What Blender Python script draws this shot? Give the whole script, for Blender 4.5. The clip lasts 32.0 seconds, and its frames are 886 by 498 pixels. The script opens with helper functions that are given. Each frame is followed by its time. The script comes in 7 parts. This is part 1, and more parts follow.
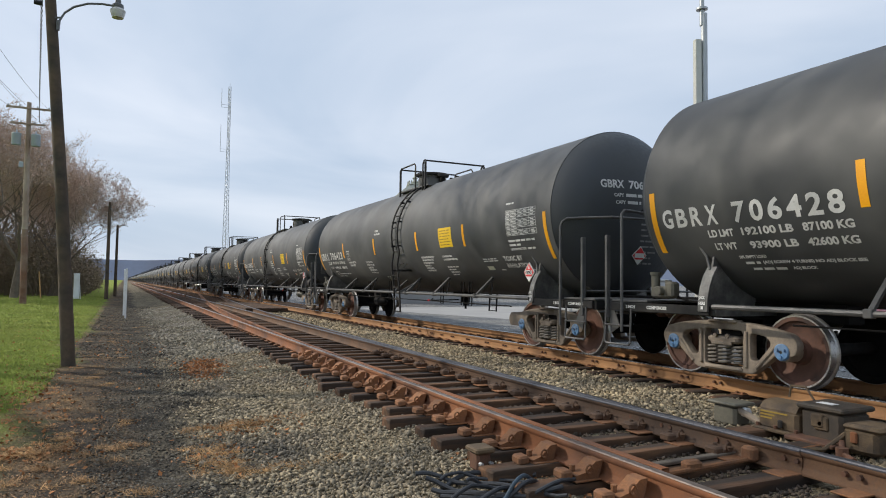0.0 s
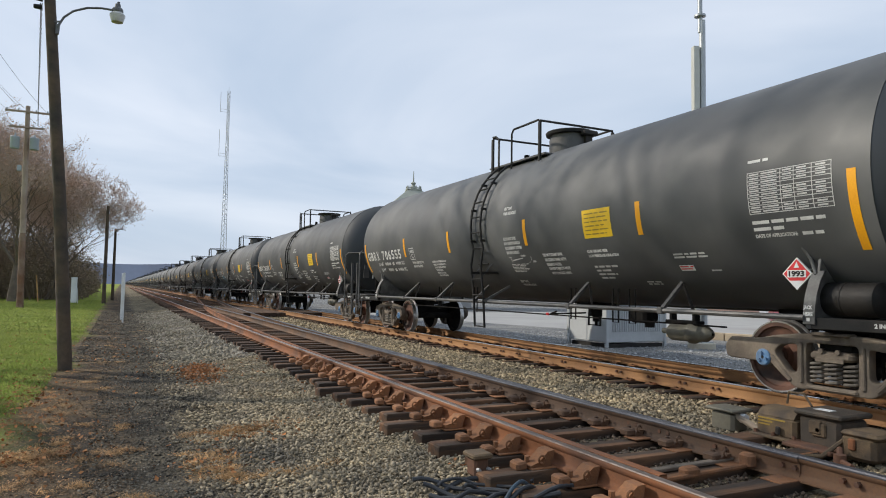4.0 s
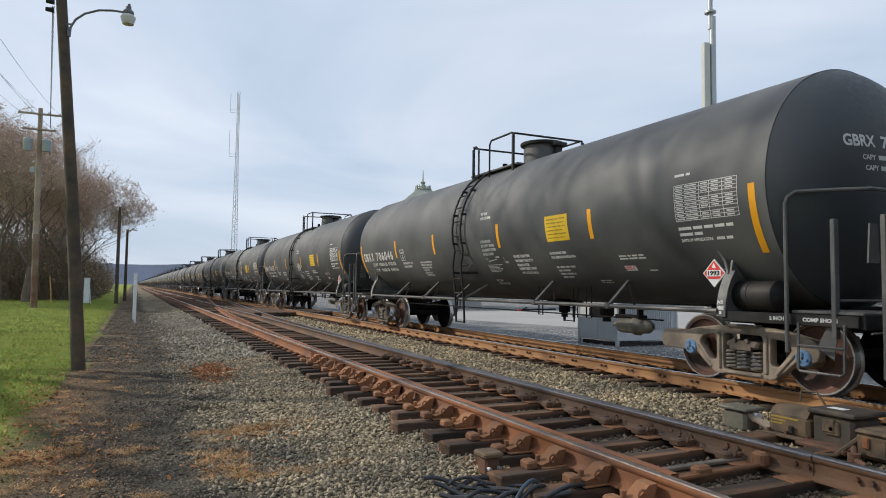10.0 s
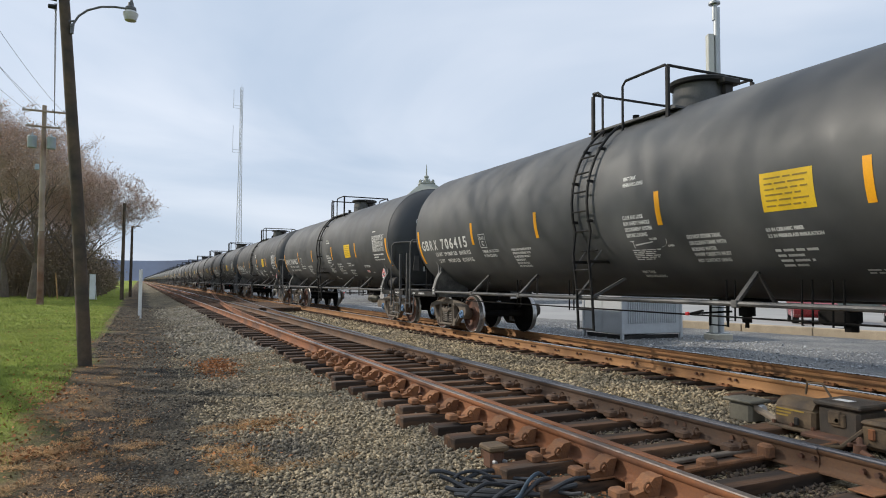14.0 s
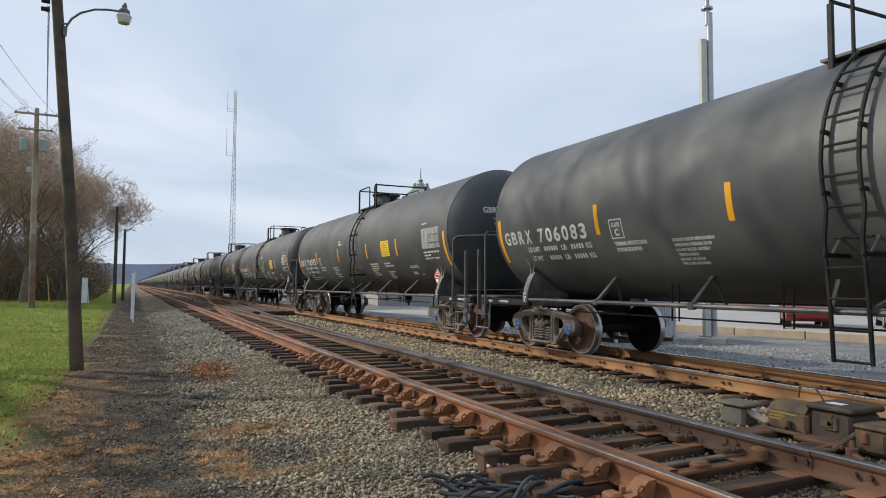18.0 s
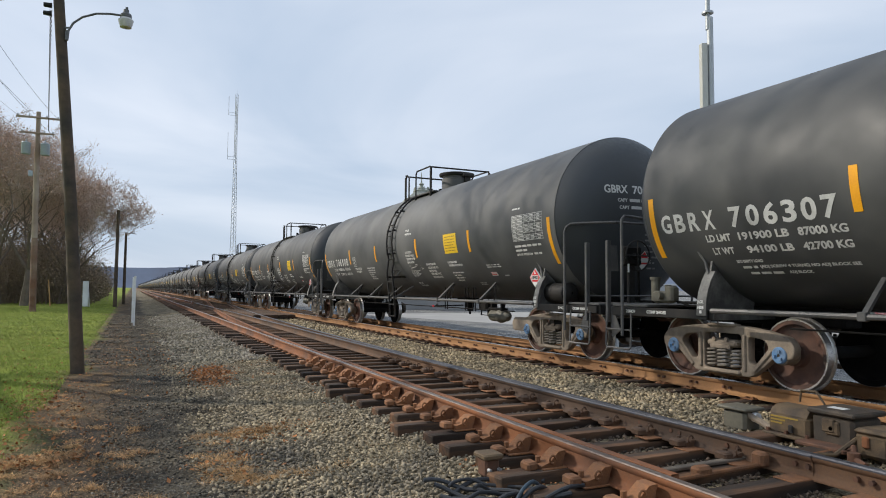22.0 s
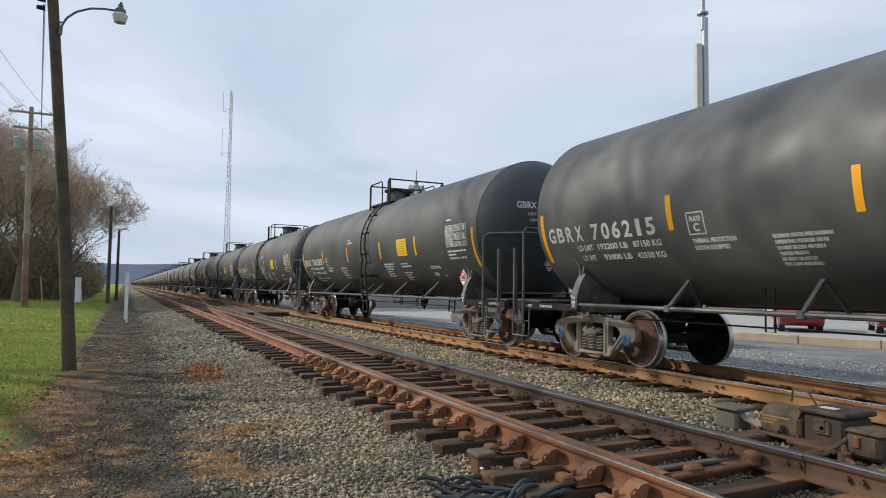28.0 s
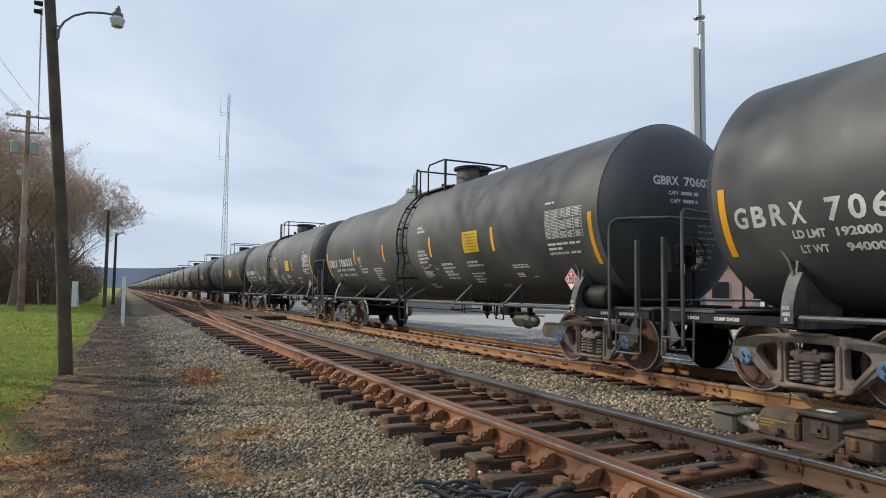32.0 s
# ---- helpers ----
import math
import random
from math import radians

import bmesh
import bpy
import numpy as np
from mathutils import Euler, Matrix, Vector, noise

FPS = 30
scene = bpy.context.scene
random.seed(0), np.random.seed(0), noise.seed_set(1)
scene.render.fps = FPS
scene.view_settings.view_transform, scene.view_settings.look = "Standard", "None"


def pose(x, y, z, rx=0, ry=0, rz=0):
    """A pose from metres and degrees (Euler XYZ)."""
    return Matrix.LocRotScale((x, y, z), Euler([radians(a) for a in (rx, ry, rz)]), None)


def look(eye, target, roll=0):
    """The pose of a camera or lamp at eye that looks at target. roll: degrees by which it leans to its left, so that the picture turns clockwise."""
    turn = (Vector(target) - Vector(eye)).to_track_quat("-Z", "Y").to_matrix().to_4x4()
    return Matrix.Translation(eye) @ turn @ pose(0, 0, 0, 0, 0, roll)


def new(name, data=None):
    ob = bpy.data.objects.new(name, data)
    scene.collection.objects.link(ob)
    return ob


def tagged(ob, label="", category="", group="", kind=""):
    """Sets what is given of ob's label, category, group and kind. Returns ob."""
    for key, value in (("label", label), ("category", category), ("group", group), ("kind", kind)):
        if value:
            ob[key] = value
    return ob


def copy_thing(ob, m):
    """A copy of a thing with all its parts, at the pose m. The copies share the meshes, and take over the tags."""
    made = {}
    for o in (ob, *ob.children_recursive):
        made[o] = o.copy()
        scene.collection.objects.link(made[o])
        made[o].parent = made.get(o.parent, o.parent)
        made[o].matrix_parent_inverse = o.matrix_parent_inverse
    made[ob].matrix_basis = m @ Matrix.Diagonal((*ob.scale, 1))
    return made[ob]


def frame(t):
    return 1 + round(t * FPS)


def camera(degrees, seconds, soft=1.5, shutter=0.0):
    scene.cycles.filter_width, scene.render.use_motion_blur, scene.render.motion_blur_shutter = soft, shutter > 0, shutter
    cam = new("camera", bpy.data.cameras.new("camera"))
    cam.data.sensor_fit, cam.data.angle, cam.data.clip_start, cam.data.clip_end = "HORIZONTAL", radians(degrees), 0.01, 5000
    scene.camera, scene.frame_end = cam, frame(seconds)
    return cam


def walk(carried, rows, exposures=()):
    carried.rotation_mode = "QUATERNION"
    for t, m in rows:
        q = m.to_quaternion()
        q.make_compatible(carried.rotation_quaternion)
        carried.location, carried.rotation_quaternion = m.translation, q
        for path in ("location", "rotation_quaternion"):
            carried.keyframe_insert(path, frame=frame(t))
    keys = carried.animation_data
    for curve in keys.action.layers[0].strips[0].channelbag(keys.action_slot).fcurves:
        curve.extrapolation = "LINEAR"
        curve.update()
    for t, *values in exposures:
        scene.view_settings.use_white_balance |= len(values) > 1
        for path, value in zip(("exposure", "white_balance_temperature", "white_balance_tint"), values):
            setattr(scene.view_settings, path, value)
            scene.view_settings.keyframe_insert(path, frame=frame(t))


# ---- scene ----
# The world: x to the side across the tracks, y along the tracks, z up; tie tops lie at z = 0, rail tops at RAIL_TOP.
EYE = (0.0, 0.0, 1.431)
PATH = [
    (0, 93.009, -0.760, -25.647), (0.5, 93.077, -0.775, -25.721), (1, 93.134, -0.851, -25.787), (1.5, 93.204, -0.837, -25.848),
    (2, 93.467, -0.837, -25.907), (2.5, 93.540, -1.012, -25.858), (3, 93.539, -1.101, -25.772), (3.5, 93.494, -1.053, -25.785),
    (5.5, 93.366, -0.751, -25.857), (6, 93.318, -0.818, -25.827), (6.5, 93.295, -0.891, -25.735), (7, 93.241, -0.950, -25.604),
    (7.5, 93.311, -0.852, -25.251), (8, 93.348, -0.928, -25.245), (8.5, 93.304, -1.018, -25.197), (9, 93.257, -0.714, -25.056),
    (9.5, 93.315, -0.885, -25.009), (10, 93.365, -0.743, -24.959), (10.5, 93.364, -0.683, -24.927), (11, 93.371, -0.586, -24.849),
    (11.5, 93.281, -0.544, -24.828), (12, 93.144, -0.507, -24.743), (12.5, 93.064, -0.636, -24.620), (13, 93.040, -0.413, -24.452),
    (13.5, 92.976, -0.541, -24.487), (14, 92.861, -0.374, -24.586), (14.5, 92.826, -0.125, -24.717), (16.5, 93.175, -0.217, -25.386),
    (17, 93.184, -0.261, -25.164), (17.5, 93.179, -0.380, -25.096), (18, 93.177, -0.391, -25.101), (18.5, 93.190, -0.503, -25.099),
    (19, 93.114, -0.403, -24.964), (19.5, 93.161, -0.309, -25.004), (20, 93.161, -0.270, -25.076), (20.5, 93.115, -0.402, -25.057),
    (21, 93.175, -0.476, -25.067), (21.5, 93.259, -0.422, -25.044), (22, 93.502, -0.444, -25.035), (22.5, 93.595, -0.450, -24.971),
    (23, 93.692, -0.326, -25.011), (23.5, 93.608, -0.423, -25.398), (24, 93.620, -0.354, -25.479), (24.5, 93.600, -0.403, -25.493),
    (25, 93.538, -0.448, -25.480), (25.5, 93.533, -0.521, -25.421), (27.5, 93.396, -0.578, -25.489), (28, 93.364, -0.777, -25.545),
    (28.5, 93.385, -0.765, -25.587), (29, 93.441, -0.704, -25.632), (29.5, 93.519, -0.693, -25.692), (30, 93.613, -0.700, -25.720),
    (30.5, 93.718, -0.729, -25.727), (31, 93.764, -0.764, -25.731), (31.5, 93.727, -0.644, -25.784), (32, 93.676, -0.703, -25.750),
]

cam = camera(67.33, 32.0, soft=1.0)
walk(cam, [(t, pose(*EYE, rx, ry, rz)) for t, rx, ry, rz in PATH])

# ---- light ----
SUN_EL, SUN_AZ = 33.0, -52.0        # degrees; the azimuth is counted from +y towards +x
to_sun = Vector((math.sin(radians(SUN_AZ)) * math.cos(radians(SUN_EL)),
                 math.cos(radians(SUN_AZ)) * math.cos(radians(SUN_EL)), math.sin(radians(SUN_EL))))
sun_data = bpy.data.lights.new("sun", "SUN")
sun_data.energy, sun_data.angle, sun_data.color = 3.4, radians(0.8), (1.0, 0.92, 0.80)
sun = new("sun", sun_data)
sun.matrix_world = look(to_sun * 50, (0, 0, 0))
scene.view_settings.exposure = 0.0


def make_world():
    w = bpy.data.worlds.new("sky")
    scene.world = w
    w.use_nodes = True
    nt = w.node_tree
    nt.nodes.clear()
    n, l = nt.nodes.new, nt.links.new
    out, bg, sky = n("ShaderNodeOutputWorld"), n("ShaderNodeBackground"), n("ShaderNodeTexSky")
    sky.sky_type, sky.sun_disc = "NISHITA", False
    sky.sun_elevation, sky.sun_rotation = radians(SUN_EL), radians(SUN_AZ)
    sky.air_density, sky.dust_density, sky.ozone_density = 1.0, 2.0, 1.5
    sep = n("ShaderNodeSeparateXYZ")
    coord = n("ShaderNodeTexCoord")
    l(coord.outputs["Generated"], sep.inputs[0])
    # flat cloud sheets: the direction divided by its height
    den = n("ShaderNodeMath"); den.operation = "MAXIMUM"; den.inputs[1].default_value = 0.0
    l(sep.outputs["Z"], den.inputs[0])
    add = n("ShaderNodeMath"); add.operation = "ADD"; add.inputs[1].default_value = 0.22
    l(den.outputs[0], add.inputs[0])
    dx, dy = n("ShaderNodeMath"), n("ShaderNodeMath")
    dx.operation = dy.operation = "DIVIDE"
    l(sep.outputs["X"], dx.inputs[0]); l(add.outputs[0], dx.inputs[1])
    l(sep.outputs["Y"], dy.inputs[0]); l(add.outputs[0], dy.inputs[1])
    comb = n("ShaderNodeCombineXYZ")
    l(dx.outputs[0], comb.inputs["X"]); l(dy.outputs[0], comb.inputs["Y"])
    mp = n("ShaderNodeMapping"); mp.inputs["Location"].default_value = (0.35, 1.7, 0.0)
    mp.inputs["Rotation"].default_value = (0, 0, radians(35)); mp.inputs["Scale"].default_value = (0.8, 0.95, 1)
    l(comb.outputs[0], mp.inputs["Vector"])
    no = n("ShaderNodeTexNoise"); no.inputs["Scale"].default_value = 0.9; no.inputs["Detail"].default_value = 5
    no.inputs["Roughness"].default_value = 0.5; no.inputs["Distortion"].default_value = 0.6
    l(mp.outputs[0], no.inputs["Vector"])
    ramp = n("ShaderNodeMapRange"); ramp.inputs["From Min"].default_value = 0.28; ramp.inputs["From Max"].default_value = 0.70
    l(no.outputs["Fac"], ramp.inputs["Value"])
    mixf = n("ShaderNodeMix"); mixf.data_type = "RGBA"
    mixf.inputs["A"].default_value = (4.7, 6.0, 7.8, 1)      # thin blue-grey cloud
    mixf.inputs["B"].default_value = (8.5, 9.2, 10.4, 1)     # bright white cloud
    l(ramp.outputs[0], mixf.inputs["Factor"])
    mix = n("ShaderNodeMix"); mix.data_type = "RGBA"; mix.inputs["Factor"].default_value = 0.86
    l(sky.outputs[0], mix.inputs["A"]); l(mixf.outputs["Result"], mix.inputs["B"])
    l(mix.outputs["Result"], bg.inputs["Color"])
    bg.inputs["Strength"].default_value = 0.1
    l(bg.outputs[0], out.inputs["Surface"])


make_world()

# ---- materials ----


def material(name, base, rough=0.7, metal=0.0, vary=0.25, scale=6.0, fine=60.0, bump=0.15, tint=None, tint_amount=0.5,
             tint_scale=1.5, random_value=0.0, coords="Object", spec=0.5, island=0.0, distance=0.01, grain=None):
    """A surface with two scales of variation, stains of a second colour, and fine relief."""
    m = bpy.data.materials.new(name)
    m.use_nodes = True
    nt = m.node_tree
    n, l = nt.nodes.new, nt.links.new
    b = nt.nodes["Principled BSDF"]
    b.inputs["Metallic"].default_value = metal
    b.inputs["Specular IOR Level"].default_value = spec
    co = n("ShaderNodeTexCoord")
    src = co.outputs[coords]
    if grain:
        mp = n("ShaderNodeMapping")
        mp.inputs["Scale"].default_value = grain
        l(src, mp.inputs["Vector"])
        src = mp.outputs[0]
    big, small = n("ShaderNodeTexNoise"), n("ShaderNodeTexNoise")
    big.inputs["Scale"].default_value, big.inputs["Detail"].default_value = scale, 4
    small.inputs["Scale"].default_value, small.inputs["Detail"].default_value = fine, 3
    l(src, big.inputs["Vector"]); l(src, small.inputs["Vector"])
    add = n("ShaderNodeMath"); add.operation = "ADD"
    l(big.outputs["Fac"], add.inputs[0]); l(small.outputs["Fac"], add.inputs[1])
    mr = n("ShaderNodeMapRange")
    mr.inputs["From Min"].default_value, mr.inputs["From Max"].default_value = 0.6, 1.4
    mr.inputs["To Min"].default_value, mr.inputs["To Max"].default_value = 1 - vary, 1 + vary
    l(add.outputs[0], mr.inputs["Value"])
    value = mr.outputs[0]
    for amount, kind, sock in ((random_value, "ShaderNodeObjectInfo", "Random"), (island, "ShaderNodeNewGeometry", "Random Per Island")):
        if amount:
            r = n(kind)
            rr = n("ShaderNodeMapRange")
            rr.inputs["To Min"].default_value, rr.inputs["To Max"].default_value = 1 - amount, 1 + amount
            l(r.outputs[sock], rr.inputs["Value"])
            mu = n("ShaderNodeMath"); mu.operation = "MULTIPLY"
            l(value, mu.inputs[0]); l(rr.outputs[0], mu.inputs[1])
            value = mu.outputs[0]
    col = n("ShaderNodeMix"); col.data_type = "RGBA"
    col.inputs["A"].default_value = (*base, 1)
    col.inputs["B"].default_value = (*(tint or base), 1)
    st = n("ShaderNodeTexNoise"); st.inputs["Scale"].default_value, st.inputs["Detail"].default_value = tint_scale, 6
    l(src, st.inputs["Vector"])
    sr = n("ShaderNodeMapRange")
    sr.inputs["From Min"].default_value, sr.inputs["From Max"].default_value = 0.42, 0.66
    sr.inputs["To Max"].default_value = tint_amount if tint else 0
    l(st.outputs["Fac"], sr.inputs["Value"]); l(sr.outputs[0], col.inputs["Factor"])
    hsv = n("ShaderNodeHueSaturation")
    l(col.outputs["Result"], hsv.inputs["Color"]); l(value, hsv.inputs["Value"])
    l(hsv.outputs[0], b.inputs["Base Color"])
    ro = n("ShaderNodeMapRange")
    ro.inputs["From Min"].default_value, ro.inputs["From Max"].default_value = 0.3, 0.7
    ro.inputs["To Min"].default_value, ro.inputs["To Max"].default_value = max(0.03, rough - 0.1), min(1, rough + 0.1)
    l(small.outputs["Fac"], ro.inputs["Value"]); l(ro.outputs[0], b.inputs["Roughness"])
    if bump:
        bp = n("ShaderNodeBump"); bp.inputs["Strength"].default_value = bump; bp.inputs["Distance"].default_value = distance
        l(add.outputs[0], bp.inputs["Height"]); l(bp.outputs[0], b.inputs["Normal"])
    return m


# Metre-wide blotches in this colour imitate soft cloud reflections on the shell.
M_TANK = material("tank_paint", (0.056, 0.058, 0.060), 0.58, vary=0.22, scale=0.5, fine=1.3, bump=0.004, tint=(0.104, 0.104, 0.101), tint_amount=0.85, tint_scale=0.55, distance=0.02, random_value=0.2)
# Darker and bluer than the shell, for the sky-lit shade on the ends.
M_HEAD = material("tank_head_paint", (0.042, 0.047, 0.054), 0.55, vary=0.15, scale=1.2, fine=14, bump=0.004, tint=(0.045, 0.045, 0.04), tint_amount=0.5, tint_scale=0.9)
M_BLACK = material("black_painted_steel", (0.011, 0.011, 0.011), 0.6, spec=0.3, vary=0.3, scale=5, fine=40, tint=(0.045, 0.038, 0.032), tint_amount=0.6, tint_scale=3)
M_PIPE = material("worn_pipe", (0.075, 0.075, 0.074), 0.5, vary=0.25, scale=4, fine=40, tint=(0.13, 0.12, 0.11), tint_amount=0.6, tint_scale=2)
M_TRUCK = material("dusty_cast_steel", (0.195, 0.157, 0.118), 0.8, vary=0.25, scale=5, fine=50, bump=0.25, tint=(0.09, 0.072, 0.056), tint_amount=0.7, tint_scale=4, random_value=0.45)
# Near-black stands in for shade under the cars; the stains are grime.
M_UNDER = material("shaded_grimy_steel", (0.009, 0.0085, 0.008), 0.9, spec=0.2, vary=0.3, scale=5, fine=40, tint=(0.022, 0.019, 0.017), tint_amount=0.6, tint_scale=3)
M_WHEEL = material("rusty_wheel_plate", (0.145, 0.07, 0.047), 0.75, vary=0.25, scale=6, fine=50, tint=(0.02, 0.016, 0.014), tint_amount=0.95, tint_scale=2.2, random_value=0.2)
M_TREAD = material("bright_wheel_rim", (0.5, 0.48, 0.46), 0.35, 0.9, vary=0.15)
M_CAP = material("blue_bearing_cap", (0.10, 0.22, 0.40), 0.5, vary=0.2, scale=10, tint=(0.16, 0.17, 0.18), tint_amount=0.5, tint_scale=8)
M_CAP_GREY = material("grey_bearing_cap", (0.25, 0.25, 0.25), 0.55, vary=0.3, scale=10, tint=(0.1, 0.08, 0.07), tint_amount=0.6, tint_scale=8)
M_WHITE = material("white_stencil", (0.62, 0.62, 0.60), 0.7, vary=0.12, bump=0, tint=(0.4, 0.4, 0.38), tint_amount=0.5, tint_scale=5)
M_ORANGE = material("orange_reflective_tape", (0.88, 0.40, 0.008), 0.45, vary=0.1, bump=0.02, tint=(0.72, 0.30, 0.02), tint_amount=0.5, tint_scale=6)
M_YELLOW = material("yellow_panel", (0.80, 0.52, 0.015), 0.55, vary=0.1, bump=0.02, tint=(0.65, 0.42, 0.03), tint_amount=0.5, tint_scale=5)
M_SPRING = material("dusty_spring_steel", (0.21, 0.185, 0.155), 0.75, vary=0.25, scale=8, fine=50, bump=0.1, tint=(0.09, 0.075, 0.06), tint_amount=0.6, tint_scale=5)
M_SADDLE = material("worn_saddle_paint", (0.085, 0.084, 0.08), 0.55, vary=0.35, scale=6, fine=40, bump=0.1, tint=(0.20, 0.195, 0.18), tint_amount=0.8, tint_scale=3)
M_CYL = material("grey_green_casting", (0.14, 0.13, 0.098), 0.6, vary=0.25, scale=6, fine=40, bump=0.1, tint=(0.06, 0.055, 0.045), tint_amount=0.6, tint_scale=5)
M_CREAM = material("cream_label", (0.50, 0.50, 0.40), 0.6, vary=0.1, bump=0)
M_BLUE = material("blue_spray_paint", (0.02, 0.22, 0.38), 0.6, vary=0.3, scale=6, fine=30, bump=0, tint=(0.03, 0.08, 0.12), tint_amount=0.6, tint_scale=5)
M_YTEXT = material("brown_panel_text", (0.30, 0.20, 0.03), 0.6, bump=0)
M_RED = material("red_placard", (0.66, 0.03, 0.035), 0.5, vary=0.1, bump=0)
M_PWHITE = material("placard_white", (0.75, 0.75, 0.73), 0.5, vary=0.08, bump=0)
M_RAIL = material("rusty_rail", (0.23, 0.088, 0.034), 0.85, vary=0.22, scale=2.5, fine=50, bump=0.2, tint=(0.075, 0.042, 0.03), tint_amount=0.8, tint_scale=1.3, coords="Object")
M_RAIL_DARK = material("greasy_dark_rail", (0.072, 0.043, 0.027), 0.8, vary=0.35, scale=2.5, fine=50, bump=0.25, tint=(0.185, 0.092, 0.042), tint_amount=0.7, tint_scale=0.5)
M_RAIL_MAIN = material("light_rust_rail", (0.30, 0.155, 0.062), 0.85, vary=0.2, scale=2.5, fine=50, bump=0.2, tint=(0.19, 0.095, 0.05), tint_amount=0.6, tint_scale=1.1)
M_POLISH = material("polished_rail_head", (0.55, 0.55, 0.56), 0.28, 0.95, vary=0.12, scale=3, fine=30, bump=0.02)
M_DULLHEAD = material("dull_worn_rail_head", (0.26, 0.215, 0.185), 0.42, 0.7, vary=0.25, scale=3, fine=30, bump=0.03, tint=(0.16, 0.10, 0.07), tint_amount=0.6, tint_scale=1.2)
M_DARKHEAD = material("dark_worn_rail_head", (0.10, 0.10, 0.11), 0.40, 0.5, vary=0.2, scale=3, fine=30, bump=0.05)
M_TIE = material("weathered_tie", (0.040, 0.026, 0.017), 0.95, vary=0.5, scale=5, fine=22, bump=0.7, tint=(0.145, 0.07, 0.032), tint_amount=0.75, tint_scale=3.5, random_value=0.5, grain=(0.25, 1.6, 1.6))
M_PLATE = material("rusty_tie_plate", (0.245, 0.108, 0.045), 0.9, vary=0.3, scale=8, fine=60, bump=0.4, tint=(0.10, 0.06, 0.04), tint_amount=0.6, tint_scale=7, random_value=0.3)
M_STONE = material("ballast_stone", (0.39, 0.312, 0.195), 0.9, vary=0.15, scale=8, fine=60, bump=0.3, tint=(0.185, 0.16, 0.118), tint_amount=0.8, tint_scale=1.2, island=0.6)
M_GREY_STONE = material("grey_ballast_stone", (0.20, 0.178, 0.132), 0.9, vary=0.2, scale=8, fine=60, bump=0.3, tint=(0.26, 0.235, 0.20), tint_amount=0.7, tint_scale=0.9, island=0.5)
M_POLE = material("dark_creosoted_pole", (0.105, 0.074, 0.048), 0.9, vary=0.35, scale=9, fine=70, bump=0.5, tint=(0.042, 0.038, 0.033), tint_amount=0.9, tint_scale=1.6)
M_POLE_GREY = material("grey_weathered_pole", (0.36, 0.30, 0.24), 0.9, vary=0.2, scale=3, fine=50, bump=0.4, tint=(0.19, 0.10, 0.06), tint_amount=0.7, tint_scale=0.35)
M_GALV = material("galvanised_steel", (0.42, 0.44, 0.45), 0.5, 0.6, vary=0.12, scale=3, fine=30, bump=0.05)
M_POLE_RED = material("red_stained_pole", (0.17, 0.088, 0.055), 0.9, vary=0.3, scale=3, fine=50, bump=0.4, tint=(0.30, 0.23, 0.18), tint_amount=0.8, tint_scale=0.8)
M_ARM = material("dull_grey_steel", (0.15, 0.155, 0.16), 0.55, 0.5, vary=0.2, scale=5, fine=40, bump=0.05, tint=(0.07, 0.065, 0.06), tint_amount=0.5, tint_scale=4)
M_GLASS_LAMP = material("lamp_refractor", (0.50, 0.50, 0.47), 0.25, vary=0.1, bump=0.1, fine=80)
M_TRANSF = material("grey_blue_transformer", (0.33, 0.38, 0.42), 0.6, vary=0.1, bump=0.03)
M_MARK = material("white_marker_paint", (0.72, 0.74, 0.75), 0.6, vary=0.1, tint=(0.5, 0.49, 0.46), tint_amount=0.4)
M_RUSTY = material("rusty_casting", (0.13, 0.062, 0.036), 0.85, vary=0.3, scale=6, fine=40, bump=0.3, tint=(0.04, 0.028, 0.022), tint_amount=0.7, tint_scale=4)
M_CONC = material("pale_concrete", (0.52, 0.47, 0.37), 0.9, vary=0.15, scale=2, fine=30, bump=0.2, tint=(0.36, 0.33, 0.27), tint_amount=0.5)
M_BOX = material("grey_enclosure", (0.47, 0.49, 0.50), 0.55, vary=0.08, scale=2, fine=20, bump=0.03, tint=(0.38, 0.39, 0.40), tint_amount=0.4)
M_BARK = material("bark", (0.15, 0.118, 0.095), 0.95, vary=0.3, scale=4, fine=40, bump=0.5, tint=(0.16, 0.135, 0.11), tint_amount=0.5)
M_TWIG = material("twigs", (0.46, 0.355, 0.295), 0.95, vary=0.3, scale=0.6, fine=8, bump=0, tint=(0.54, 0.44, 0.375), tint_amount=0.6, tint_scale=0.4)
M_LEAF = material("dry_leaves", (0.50, 0.34, 0.25), 0.85, vary=0.3, scale=1, fine=12, bump=0, tint=(0.55, 0.42, 0.34), tint_amount=0.7, tint_scale=0.6, island=0.4)
M_FALLEN = material("fallen_leaves", (0.36, 0.145, 0.05), 0.85, vary=0.3, scale=3, fine=30, bump=0, tint=(0.30, 0.15, 0.06), tint_amount=0.7, tint_scale=2, island=0.4)
M_STRAW = material("dry_grass", (0.44, 0.26, 0.11), 0.9, vary=0.35, scale=3, fine=30, bump=0, tint=(0.21, 0.12, 0.06), tint_amount=0.7, tint_scale=1, island=0.35)
M_GRASS = material("lawn_blades", (0.18, 0.24, 0.03), 0.85, vary=0.3, scale=1, fine=20, bump=0, tint=(0.25, 0.275, 0.05), tint_amount=0.7, tint_scale=0.5, island=0.35)
# Brick red paled and greyed, so the colour carries the distance haze.
M_BRICK = material("hazed_brick", (0.34, 0.235, 0.195), 0.9, vary=0.2, scale=1, fine=12, bump=0.2, tint=(0.28, 0.20, 0.17), tint_amount=0.5)
